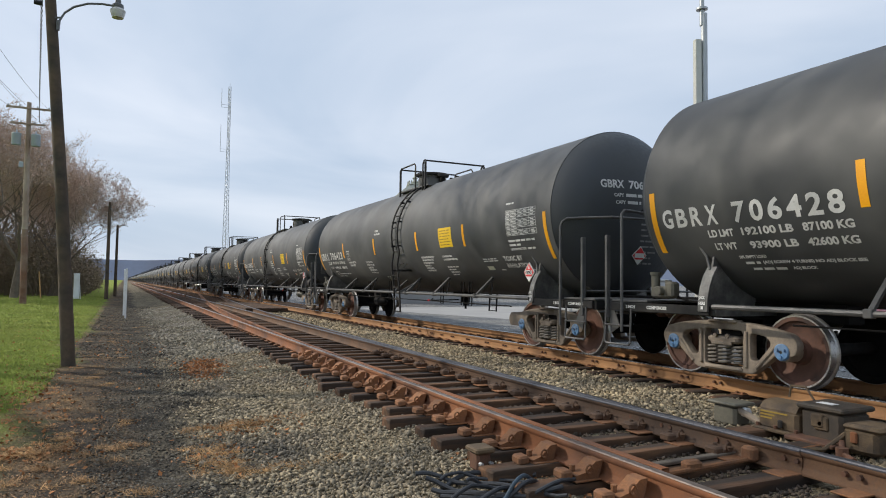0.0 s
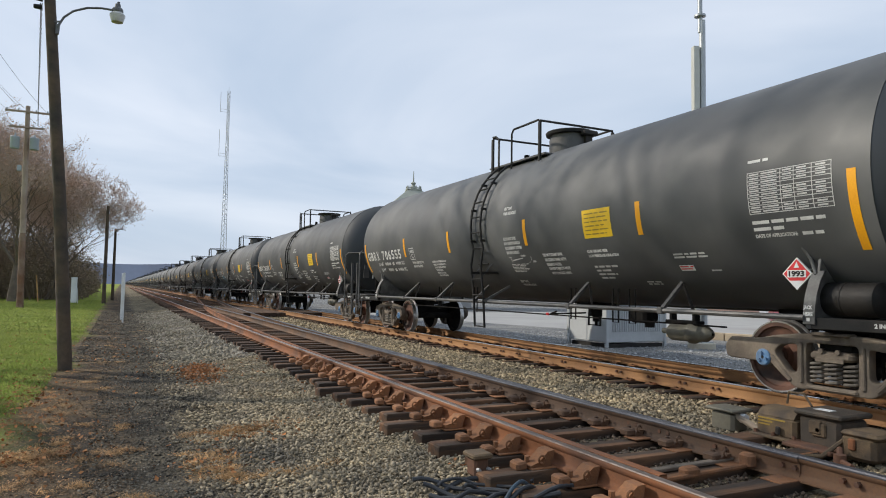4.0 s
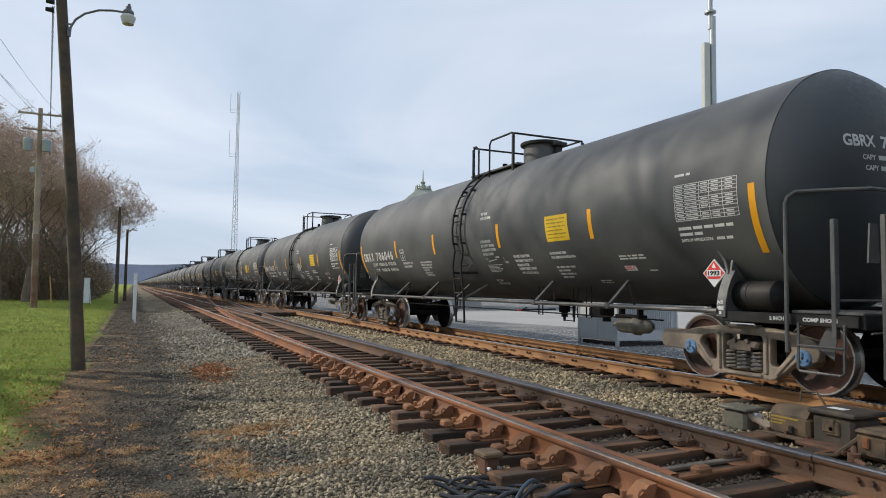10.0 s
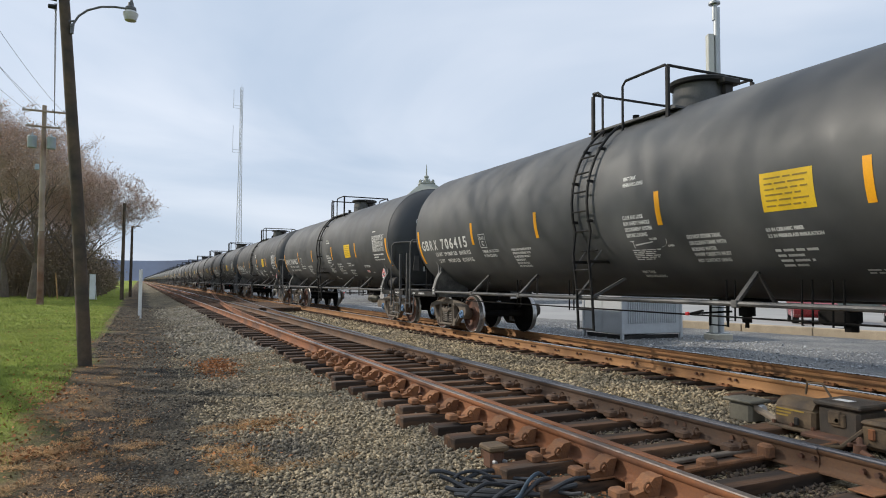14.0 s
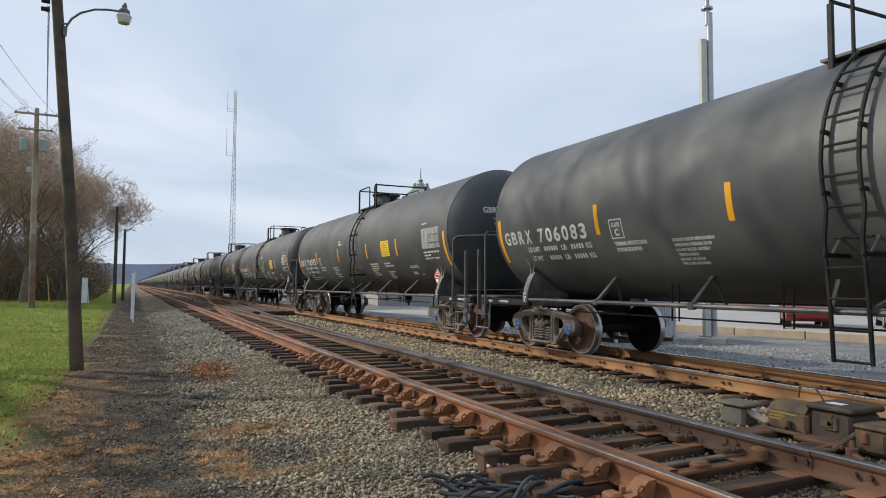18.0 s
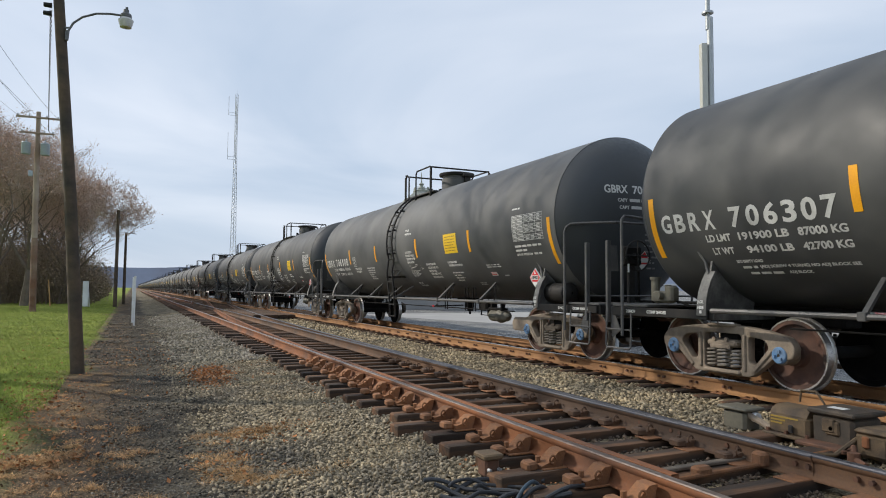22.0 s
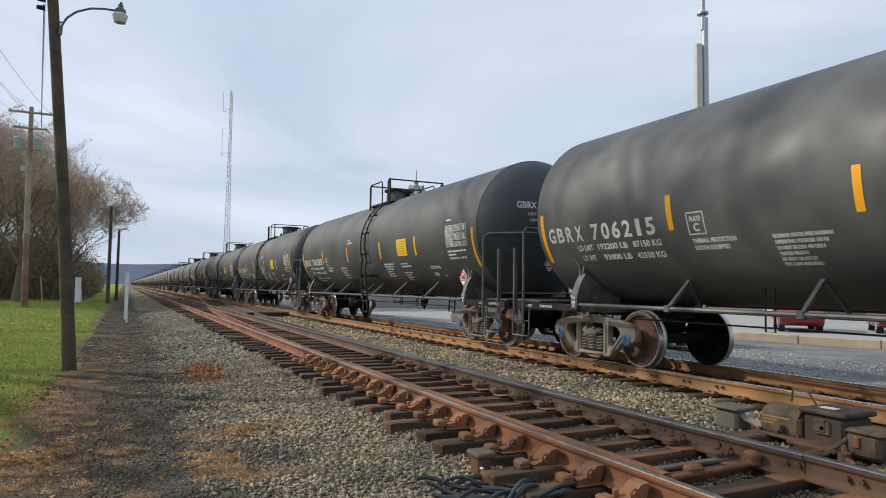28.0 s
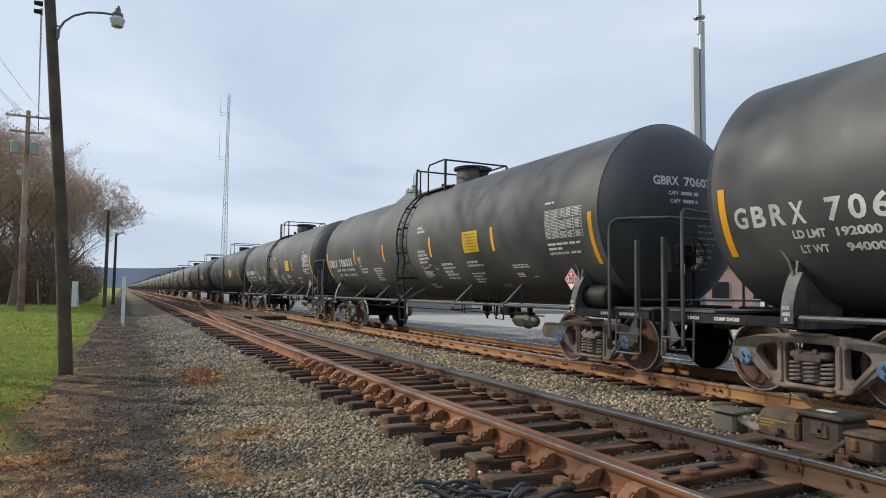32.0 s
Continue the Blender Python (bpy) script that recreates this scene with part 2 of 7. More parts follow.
M_ROOF = material("green_grey_roof", (0.30, 0.325, 0.28), 0.8, vary=0.15, scale=1.0, fine=8, bump=0.1, tint=(0.36, 0.35, 0.30), tint_amount=0.5, tint_scale=0.5)
M_CARRED = material("red_car_paint", (0.22, 0.015, 0.018), 0.25, vary=0.05, bump=0)
M_GLASS = material("dark_car_glass", (0.02, 0.022, 0.025), 0.08, vary=0.05, bump=0)
M_RUBBER = material("black_rubber", (0.02, 0.02, 0.02), 0.8, vary=0.2)
M_CABLE = material("grey_cable", (0.03, 0.032, 0.036), 0.55, vary=0.2, scale=8)
M_CABLE_BLUE = material("blue_grey_cable", (0.045, 0.085, 0.12), 0.5, vary=0.25, scale=8, tint=(0.03, 0.032, 0.036), tint_amount=0.6, tint_scale=6)
M_OLIVE = material("khaki_machine_paint", (0.135, 0.092, 0.05), 0.8, vary=0.35, scale=9, fine=70, bump=0.35, tint=(0.05, 0.036, 0.026), tint_amount=0.85, tint_scale=5)
M_DKBOX = material("dark_machine_paint", (0.05, 0.04, 0.03), 0.65, vary=0.35, scale=9, fine=70, bump=0.3, tint=(0.095, 0.068, 0.045), tint_amount=0.7, tint_scale=6)
M_HEDGE = material("evergreen", (0.022, 0.04, 0.018), 0.9, vary=0.3, scale=3, fine=20, bump=0, island=0.4)

# ---- mesh building ----


class Geo:
    """Gathers vertices and faces of one mesh."""

    def __init__(self):
        self.v, self.f = [], []

    def add(self, verts, faces):
        k = len(self.v)
        self.v.extend(verts)
        self.f.extend([tuple(i + k for i in f) for f in faces])
        return self

    def box(self, c, s, rz=0.0, ry=0.0, rx=0.0, bevel=0.0):
        m = Matrix.Translation(c) @ Euler((radians(rx), radians(ry), radians(rz))).to_matrix().to_4x4()
        hx, hy, hz = s[0] / 2, s[1] / 2, s[2] / 2
        if bevel <= 0:
            vs = [(x, y, z) for z in (-hz, hz) for x, y in ((-hx, -hy), (hx, -hy), (hx, hy), (-hx, hy))]
            fs = [(3, 2, 1, 0), (4, 5, 6, 7), (0, 1, 5, 4), (1, 2, 6, 5), (2, 3, 7, 6), (3, 0, 4, 7)]
        else:
            b = bevel
            rings = []
            for z, o in ((-hz, b), (-hz + b, 0), (hz - b, 0), (hz, b)):
                x, y = hx - o, hy - o
                c2 = b * (1 if o == 0 else 0.6)
                rings += [(-x + c2, -y, z), (x - c2, -y, z), (x, -y + c2, z), (x, y - c2, z), (x - c2, y, z), (-x + c2, y, z), (-x, y - c2, z), (-x, -y + c2, z)]
            vs = rings
            fs = [tuple(range(7, -1, -1)), tuple(range(24, 32))]
            for r in range(3):
                for i in range(8):
                    j = (i + 1) % 8
                    fs.append((r * 8 + i, r * 8 + j, r * 8 + 8 + j, r * 8 + 8 + i))
        return self.add([tuple(m @ Vector(p)) for p in vs], fs)

    def cyl(self, p0, p1, r0, r1=None, n=12, caps=True):
        r1 = r0 if r1 is None else r1
        p0, p1 = Vector(p0), Vector(p1)
        d = (p1 - p0).normalized()
        a = d.orthogonal().normalized()
        b = d.cross(a)
        vs = []
        for p, r in ((p0, r0), (p1, r1)):
            for i in range(n):
                t = 2 * math.pi * i / n
                vs.append(tuple(p + a * (r * math.cos(t)) + b * (r * math.sin(t))))
        fs = [(i, (i + 1) % n, n + (i + 1) % n, n + i) for i in range(n)]
        if caps:
            fs += [tuple(range(n - 1, -1, -1)), tuple(range(n, 2 * n))]
        return self.add(vs, fs)

    def tube(self, pts, r, n=8, caps=True):
        """A round bar along a line of points; r is one radius or one for each point."""
        pts = [Vector(p) for p in pts]
        rs = r if isinstance(r, (list, tuple)) else [r] * len(pts)
        vs, up = [], None
        for i, p in enumerate(pts):
            d = (pts[min(i + 1, len(pts) - 1)] - pts[max(i - 1, 0)]).normalized()
            if up is None:
                up = d.orthogonal().normalized()
            up = (up - d * up.dot(d))
            up = up.normalized() if up.length > 1e-6 else d.orthogonal().normalized()
            s = d.cross(up)
            for k in range(n):
                t = 2 * math.pi * k / n
                vs.append(tuple(p + up * (rs[i] * math.cos(t)) + s * (rs[i] * math.sin(t))))
        fs = []
        for i in range(len(pts) - 1):
            for k in range(n):
                j = (k + 1) % n
                fs.append((i * n + k, i * n + j, i * n + n + j, i * n + n + k))
        if caps:
            m = (len(pts) - 1) * n
            fs += [tuple(range(n - 1, -1, -1)), tuple(range(m, m + n))]
        return self.add(vs, fs)

    def lathe(self, profile, axis="y", n=32, at=(0, 0, 0), close=False):
        """profile: pairs of (place along the axis, radius)."""
        vs, fs = [], []
        for a, r in profile:
            for k in range(n):
                t = 2 * math.pi * k / n
                c, s = r * math.cos(t), r * math.sin(t)
                p = {"y": (s, a, c), "x": (a, c, s), "z": (c, s, a)}[axis]
                vs.append((p[0] + at[0], p[1] + at[1], p[2] + at[2]))
        m = len(profile)
        for i in range(m if close else m - 1):
            for k in range(n):
                j, i2 = (k + 1) % n, (i + 1) % m
                fs.append((i * n + k, i * n + j, i2 * n + j, i2 * n + k))
        return self.add(vs, fs)

    def prism(self, outline, d0, d1, axis="x"):
        """An outline of points in a plane, drawn out between d0 and d1 along the axis: x: (y, z); y: (x, z); z: (x, y)."""
        n = len(outline)
        put = {"x": lambda p, d: (d, p[0], p[1]), "y": lambda p, d: (p[0], d, p[1]), "z": lambda p, d: (p[0], p[1], d)}[axis]
        vs = [put(p, d0) for p in outline] + [put(p, d1) for p in outline]
        fs = [tuple(range(n - 1, -1, -1)), tuple(range(n, 2 * n))] + [(i, (i + 1) % n, n + (i + 1) % n, n + i) for i in range(n)]
        return self.add(vs, fs)

    def mesh(self, name, smooth=40):
        me = bpy.data.meshes.new(name)
        me.from_pydata(self.v, [], self.f)
        bm = bmesh.new()
        bm.from_mesh(me)
        bmesh.ops.recalc_face_normals(bm, faces=bm.faces)
        bm.to_mesh(me)
        bm.free()
        if smooth:
            me.shade_smooth()
            me.set_sharp_from_angle(angle=radians(smooth))
        return me


def fast_mesh(name, verts, tris, mat, smooth=False):
    """A mesh straight from arrays: verts (n, 3), faces (m, k)."""
    me = bpy.data.meshes.new(name)
    k = tris.shape[1]
    me.vertices.add(len(verts))
    me.vertices.foreach_set("co", np.asarray(verts, dtype=np.float32).ravel())
    me.loops.add(tris.size)
    me.loops.foreach_set("vertex_index", np.asarray(tris, dtype=np.int32).ravel())
    me.polygons.add(len(tris))
    me.polygons.foreach_set("loop_start", np.arange(0, tris.size, k, dtype=np.int32))
    me.polygons.foreach_set("loop_total", np.full(len(tris), k, dtype=np.int32))
    me.update(calc_edges=True)
    me.validate()
    me.materials.append(mat)
    if smooth:
        me.shade_smooth()
    return me


def part(name, geo, mat, parent=None, label="", at=None, smooth=40):
    """Links a mesh, or a Geo made into one, as one object under a thing or part."""
    me = geo.mesh(name, smooth) if isinstance(geo, Geo) else geo
    if mat and not me.materials:
        me.materials.append(mat)
    ob = new(name, me)
    if at is not None:
        ob.matrix_basis = at if isinstance(at, Matrix) else Matrix.Translation(at)
    ob.parent = parent
    if label:
        ob["label"] = label
    return ob


def thing(name, label, category, group="", kind="", at=None):
    """An Empty at the base of a thing made of parts."""
    ob = new(name)
    ob.empty_display_size = 0.2
    if at is not None:
        ob.matrix_basis = at if isinstance(at, Matrix) else Matrix.Translation(at)
    return tagged(ob, label, category, group, kind)


RAIL_TOP = 0.19
NEAR_L, GAUGE = 3.29, 1.51          # the near track's left rail, and the distance between rail centres
TRAIN_L = 7.66                       # the train track's left rail
TRAIN_C = TRAIN_L + GAUGE / 2
POINTS_Y, TURN_R = 3.5, 560.0        # where the switch points begin, and the curve that leaves them

# ---- ground ----
# heights across the tracks: lawn, path, ballast shoulder, track bed, yard
PROFILE = [(-1500, 6), (-400, 2.0), (-120, 0.6), (-40, 0.0), (-14, -0.12), (-5, -0.16), (-1.2, -0.2), (0.2, -0.26), (1.1, -0.25), (1.7, -0.21), (2.3, -0.14), (2.72, -0.105),
           (3.2, -0.085), (4.0, -0.085), (4.8, -0.075), (5.4, -0.05), (6.2, -0.055), (6.9, -0.05), (7.6, -0.05), (8.4, -0.055), (9.2, -0.05), (9.9, -0.06), (10.6, -0.16), (11.4, -0.27),
           (13.0, -0.3), (22, -0.3), (60, -0.3), (200, -0.3), (600, 0), (1500, 4)]


def height(x):
    for (a, za), (b, zb) in zip(PROFILE, PROFILE[1:]):
        if a <= x <= b:
            return za + (zb - za) * (x - a) / (b - a)
    return 0.0


def ground_height(x, y):
    z = height(x)
    if -15 < x < 13 and -10 < y < 90:
        amp = 0.035 if x < 2.6 else 0.012
        z += amp * (noise.noise((x * 0.7, y * 0.7, 0.3)) + 0.5 * noise.noise((x * 2.1, y * 2.1, 5.3)))
    return z


def make_ground():
    xs = sorted({x for x, _ in PROFILE} | {round(-8 + 0.4 * i, 2) for i in range(52)} | {round(-0.6 + 0.15 * i, 2) for i in range(26)})
    ys = [-1500, -600, -200, -60, -20, -8] + [round(-4 + 0.4 * i, 2) for i in range(60)] + [20 + 1.5 * i for i in range(40)] + [82, 90, 110, 140, 180, 240, 340, 500, 800, 1200, 2500]
    verts = np.array([(x, y, ground_height(x, y)) for y in ys for x in xs])
    nx = len(xs)
    quads = np.array([(j * nx + i, j * nx + i + 1, (j + 1) * nx + i + 1, (j + 1) * nx + i) for j in range(len(ys) - 1) for i in range(nx - 1)])
    return fast_mesh("ground", verts, quads, M_GROUND, smooth=True)


def ground_material():
    """Lawn, worn soil, cinder path, ballast and pale yard gravel, which follow one another across the tracks with ragged edges."""
    m = bpy.data.materials.new("ground")
    m.use_nodes = True
    nt = m.node_tree
    n, l = nt.nodes.new, nt.links.new
    b = nt.nodes["Principled BSDF"]
    b.inputs["Roughness"].default_value = 0.95
    b.inputs["Specular IOR Level"].default_value = 0.2
    co, sep = n("ShaderNodeTexCoord"), n("ShaderNodeSeparateXYZ")
    src = co.outputs["Object"]
    l(src, sep.inputs[0])

    def tex(scale, detail=5, rough=0.55):
        t = n("ShaderNodeTexNoise")
        t.inputs["Scale"].default_value, t.inputs["Detail"].default_value, t.inputs["Roughness"].default_value = scale, detail, rough
        l(src, t.inputs["Vector"])
        return t.outputs["Fac"]

    def math2(op, a, b2):
        k = n("ShaderNodeMath"); k.operation = op
        for i, v in enumerate((a, b2)):
            if isinstance(v, (int, float)):
                k.inputs[i].default_value = v
            else:
                l(v, k.inputs[i])
        return k.outputs[0]

    def step(v, lo, hi):
        k = n("ShaderNodeMapRange"); k.interpolation_type = "SMOOTHSTEP"
        k.inputs["From Min"].default_value, k.inputs["From Max"].default_value = lo, hi
        l(v, k.inputs["Value"])
        return k.outputs[0]

    def mixc(f, a, b2):
        k = n("ShaderNodeMix"); k.data_type = "RGBA"
        l(f, k.inputs["Factor"])
        for name, v in (("A", a), ("B", b2)):
            if isinstance(v, tuple):
                k.inputs[name].default_value = (*v, 1)
            else:
                l(v, k.inputs[name])
        return k.outputs["Result"]

    def pebbles(scale):
        t = n("ShaderNodeTexVoronoi")
        t.inputs["Scale"].default_value = scale
        l(src, t.inputs["Vector"])
        one = n("ShaderNodeSeparateColor")
        l(t.outputs["Color"], one.inputs[0])
        return one.outputs[0], t.outputs["Distance"]

    broad, mid, small, grit = tex(0.35), tex(1.3), tex(7), tex(45, 3)
    fleck = tex(19, 4, 0.7)
    tone, gap = pebbles(44.0)
    wob = math2("ADD", math2("MULTIPLY", math2("SUBTRACT", broad, 0.5), 1.6), math2("MULTIPLY", math2("SUBTRACT", mid, 0.5), 1.0))
    x = math2("ADD", sep.outputs["X"], wob)
    lawn = mixc(step(mid, 0.35, 0.65), (0.17, 0.225, 0.027), (0.24, 0.275, 0.042))
    lawn = mixc(step(small, 0.55, 0.75), lawn, (0.16, 0.14, 0.05))
    soil = mixc(step(mid, 0.38, 0.60), (0.052, 0.042, 0.032), (0.155, 0.108, 0.062))
    soil = mixc(step(fleck, 0.57, 0.66), soil, (0.25, 0.155, 0.075))
    soil = mixc(step(small, 0.56, 0.70), soil, (0.05, 0.042, 0.034))
    path = mixc(step(mid, 0.38, 0.62), (0.040, 0.035, 0.028), (0.140, 0.117, 0.083))
    path = mixc(step(fleck, 0.62, 0.70), path, (0.17, 0.13, 0.085))
    stone = mixc(step(mid, 0.36, 0.62), (0.14, 0.115, 0.077), (0.26, 0.214, 0.138))
    yard = mixc(step(broad, 0.4, 0.6), (0.20, 0.205, 0.21), (0.30, 0.295, 0.28))
    c = mixc(step(x, -1.65, -0.8), lawn, soil)
    c = mixc(step(x, -0.15, 0.3), c, path)
    c = mixc(step(x, 0.55, 1.1), c, stone)
    # stone between the rails of the running line, blackened as shade under the train
    train_shade = math2("MULTIPLY", step(x, 7.5, 7.9), math2("SUBTRACT", 1.0, step(x, 8.9, 9.5)))
    c = mixc(train_shade, c, (0.035, 0.029, 0.023))
    c = mixc(step(x, 10.6, 11.6), c, yard)
    hs = n("ShaderNodeHueSaturation")
    mr = n("ShaderNodeMapRange")
    mr.inputs["From Min"].default_value, mr.inputs["From Max"].default_value = 0.3, 0.7
    mr.inputs["To Min"].default_value, mr.inputs["To Max"].default_value = 0.6, 1.4
    l(grit, mr.inputs["Value"])
    # single pebbles, each with its own tone and a dark joint round it; the lawn has none
    speck = math2("MULTIPLY", math2("ADD", math2("MULTIPLY", tone, 1.1), 0.5), math2("SUBTRACT", 1.18, math2("MULTIPLY", gap, 0.9)))
    bare = math2("MULTIPLY", step(x, -1.2, -0.2), 0.85)
    value = math2("ADD", math2("MULTIPLY", speck, bare), math2("MULTIPLY", mr.outputs[0], math2("SUBTRACT", 1.0, bare)))
    l(c, hs.inputs["Color"]); l(value, hs.inputs["Value"])
    l(hs.outputs[0], b.inputs["Base Color"])
    bp = n("ShaderNodeBump"); bp.inputs["Strength"].default_value = 0.8; bp.inputs["Distance"].default_value = 0.03
    small = math2("SUBTRACT", small, math2("MULTIPLY", gap, 0.7))
    l(math2("ADD", math2("MULTIPLY", grit, 0.6), small), bp.inputs["Height"]); l(bp.outputs[0], b.inputs["Normal"])
    return m


M_GROUND = ground_material()
ground = tagged(part("ground", make_ground(), None), "mown lawn, cinder path and crushed stone beside the tracks", "ground", kind="structure")


# ---- rails and ties ----
def curve_x(y):
    """How far the leaving route has bent aside at y."""
    d = max(0.0, y - POINTS_Y)
    bend = 46.0
    if d <= bend:
        return d * d / (2 * TURN_R)
    return bend * bend / (2 * TURN_R) + (d - bend) * bend / TURN_R


RAIL_SHAPE = [(-0.068, 0.0), (0.068, 0.0), (0.068, 0.012), (0.02, 0.03), (0.0085, 0.055), (0.0085, 0.125), (0.036, 0.148), (0.037, 0.176), (0.028, 0.1885),
              (-0.028, 0.1885), (-0.037, 0.176), (-0.036, 0.148), (-0.0085, 0.125), (-0.0085, 0.055), (-0.02, 0.03), (-0.068, 0.012)]


def rail(name, line, mat, head, parent, z0=0.0, label=""):
    """A rail along a line of (x, y), with a worn strip on its head."""
    g, top = Geo(), Geo()
    n = len(RAIL_SHAPE)
    vs, fs, tv, tf = [], [], [], []
    for i, (x, y) in enumerate(line):
        for u, w in RAIL_SHAPE:
            vs.append((x + u, y, z0 + w + 0.0015))
        cap = ((-0.030, 0.1905), (0.030, 0.1905), (0.0385, 0.180), (0.0385, 0.170), (-0.0385, 0.170), (-0.0385, 0.180)) if head is M_DARKHEAD else ((-0.0285, 0.1915), (0.0285, 0.1915), (0.0355, 0.1845), (0.0355, 0.183), (-0.0355, 0.183), (-0.0355, 0.1845))
        for u, w in cap:
            tv.append((x + u, y, z0 + w + 0.0015))
        if i:
            a, b = (i - 1) * n, i * n
            fs += [(a + k, a + (k + 1) % n, b + (k + 1) % n, b + k) for k in range(n)]
            a, b = (i - 1) * 6, i * 6
            tf += [(a + k, a + (k + 1) % 6, b + (k + 1) % 6, b + k) for k in range(6)]
    m = len(line) - 1
    fs += [tuple(range(n - 1, -1, -1)), tuple(range(m * n, m * n + n))]
    tf += [(5, 4, 3, 2, 1, 0), tuple(m * 6 + k for k in range(6))]
    g.add(vs, fs)
    top.add(tv, tf)
    ob = part(name, g, mat, parent, label, smooth=50)
    part("running_surface", top, head, ob, smooth=0)
    return ob


YS = [-60, -20, -5] + [3.5 + 2 * i for i in range(60)] + [140, 200, 300, 450, 700, 1000, 1500]
near_track = thing("near_track", "rusty turnout on dark timber ties in crushed stone", "railway track", kind="structure")
train_track = thing("train_track", "straight main track with rust-coated rails", "railway track", kind="structure")
rail("rail", [(NEAR_L, y) for y in YS], M_RAIL, M_DULLHEAD, near_track)
rail("rail", [(NEAR_L + GAUGE + curve_x(y), y) for y in YS if y <= 110], M_RAIL_DARK, M_DARKHEAD, near_track)
rail("rail", [(NEAR_L + GAUGE, y) for y in YS if y >= 60], M_RAIL, M_POLISH, near_track)
# switch points: the straight one is closed, the curved one stands a hand's width open
rail("point_rail", [(NEAR_L + GAUGE - (0.010 + 0.042 * min(1, (y - POINTS_Y) / 3)) * max(0.0, min(1, 1 - (y - 8) / 22)), y) for y in sorted(YS + [4.2, 4.9, 6.5]) if POINTS_Y <= y <= 60], M_RAIL_DARK, M_DARKHEAD, near_track, -0.004, label="closed switch point with a dark head")
rail("point_rail", [(NEAR_L + max(0.095, curve_x(y)), y) for y in YS if POINTS_Y <= y <= 118], M_RAIL, M_RAIL, near_track, label="open rusty switch point")
rail("rail", [(TRAIN_L, y) for y in YS], M_RAIL_MAIN, M_POLISH, train_track)
rail("rail", [(TRAIN_L + GAUGE, y) for y in YS], M_RAIL_MAIN, M_POLISH, train_track)


# ---- ties ----
def tie_mesh(length, seed):
    rng = random.Random(seed)
    g = Geo().box((0, 0, -0.09), (length, 0.225, 0.18), bevel=0.014)
    g.v = [(x + rng.uniform(-0.006, 0.006), y + rng.uniform(-0.006, 0.006), z + rng.uniform(-0.004, 0.004)) for x, y, z in g.v]
    return g.mesh("tie", 30)


def plate_geo():
    g = Geo().box((0, 0, 0.006), (0.36, 0.19, 0.012), bevel=0.004)
    for sx in (-0.11, 0.11):
        g.box((sx, -0.05, 0.022), (0.035, 0.03, 0.02)).box((sx, 0.05, 0.022), (0.035, 0.03, 0.02))
    for sx in (-0.078, 0.078):
        g.box((sx, 0, 0.018), (0.016, 0.17, 0.014))
    return g


TIE_SHORT = [tie_mesh(2.59, s) for s in range(4)]
for me in TIE_SHORT:
    me.materials.append(M_TIE)
PLATE = plate_geo().mesh("tie_plate", 30)
PLATE.materials.append(M_PLATE)

SWITCH_PLATE = Geo().box((0, 0, 0.007), (0.58, 0.19, 0.014), bevel=0.004).mesh("switch_plate", 30)
SWITCH_PLATE.materials.append(M_PLATE)


def brace_mesh(size):
    """A rail brace: a cast wedge against the web, with a bolted lug and a spring clip on it."""
    g = Geo().prism([(0.0, 0.0), (-0.20 * size, 0.0), (-0.20 * size, 0.03), (-0.12 * size, 0.05), (-0.03, 0.125 * size), (0.035, 0.13 * size)], -0.07, 0.07, "y")
    g.box((-0.27 * size, 0.0, 0.035), (0.10, 0.13, 0.07), bevel=0.015)
    g.cyl((-0.17 * size, 0.03, 0.03), (-0.17 * size, 0.03, 0.085), 0.022, n=8)
    ring = [(-0.10 * size + 0.028 * math.cos(a), -0.085, 0.075 + 0.032 * math.sin(a)) for a in [math.pi * 2 * i / 10 for i in range(9)]]
    g.tube(ring, 0.009, 5)
    me = g.mesh("rail_brace", 35)
    me.materials.append(M_PLATE if size == 1 else M_RAIL_DARK)
    return me


BRACE, BRACE_SMALL = brace_mesh(1.0), brace_mesh(0.45)


BOLTS = Geo().cyl((0.004, -0.055, 0), (-0.032, -0.055, 0), 0.021, n=6).cyl((0.004, 0.055, 0), (-0.032, 0.055, 0), 0.021, n=6).mesh("rail_bolts", 30)
BOLTS.materials.append(M_RUSTY)


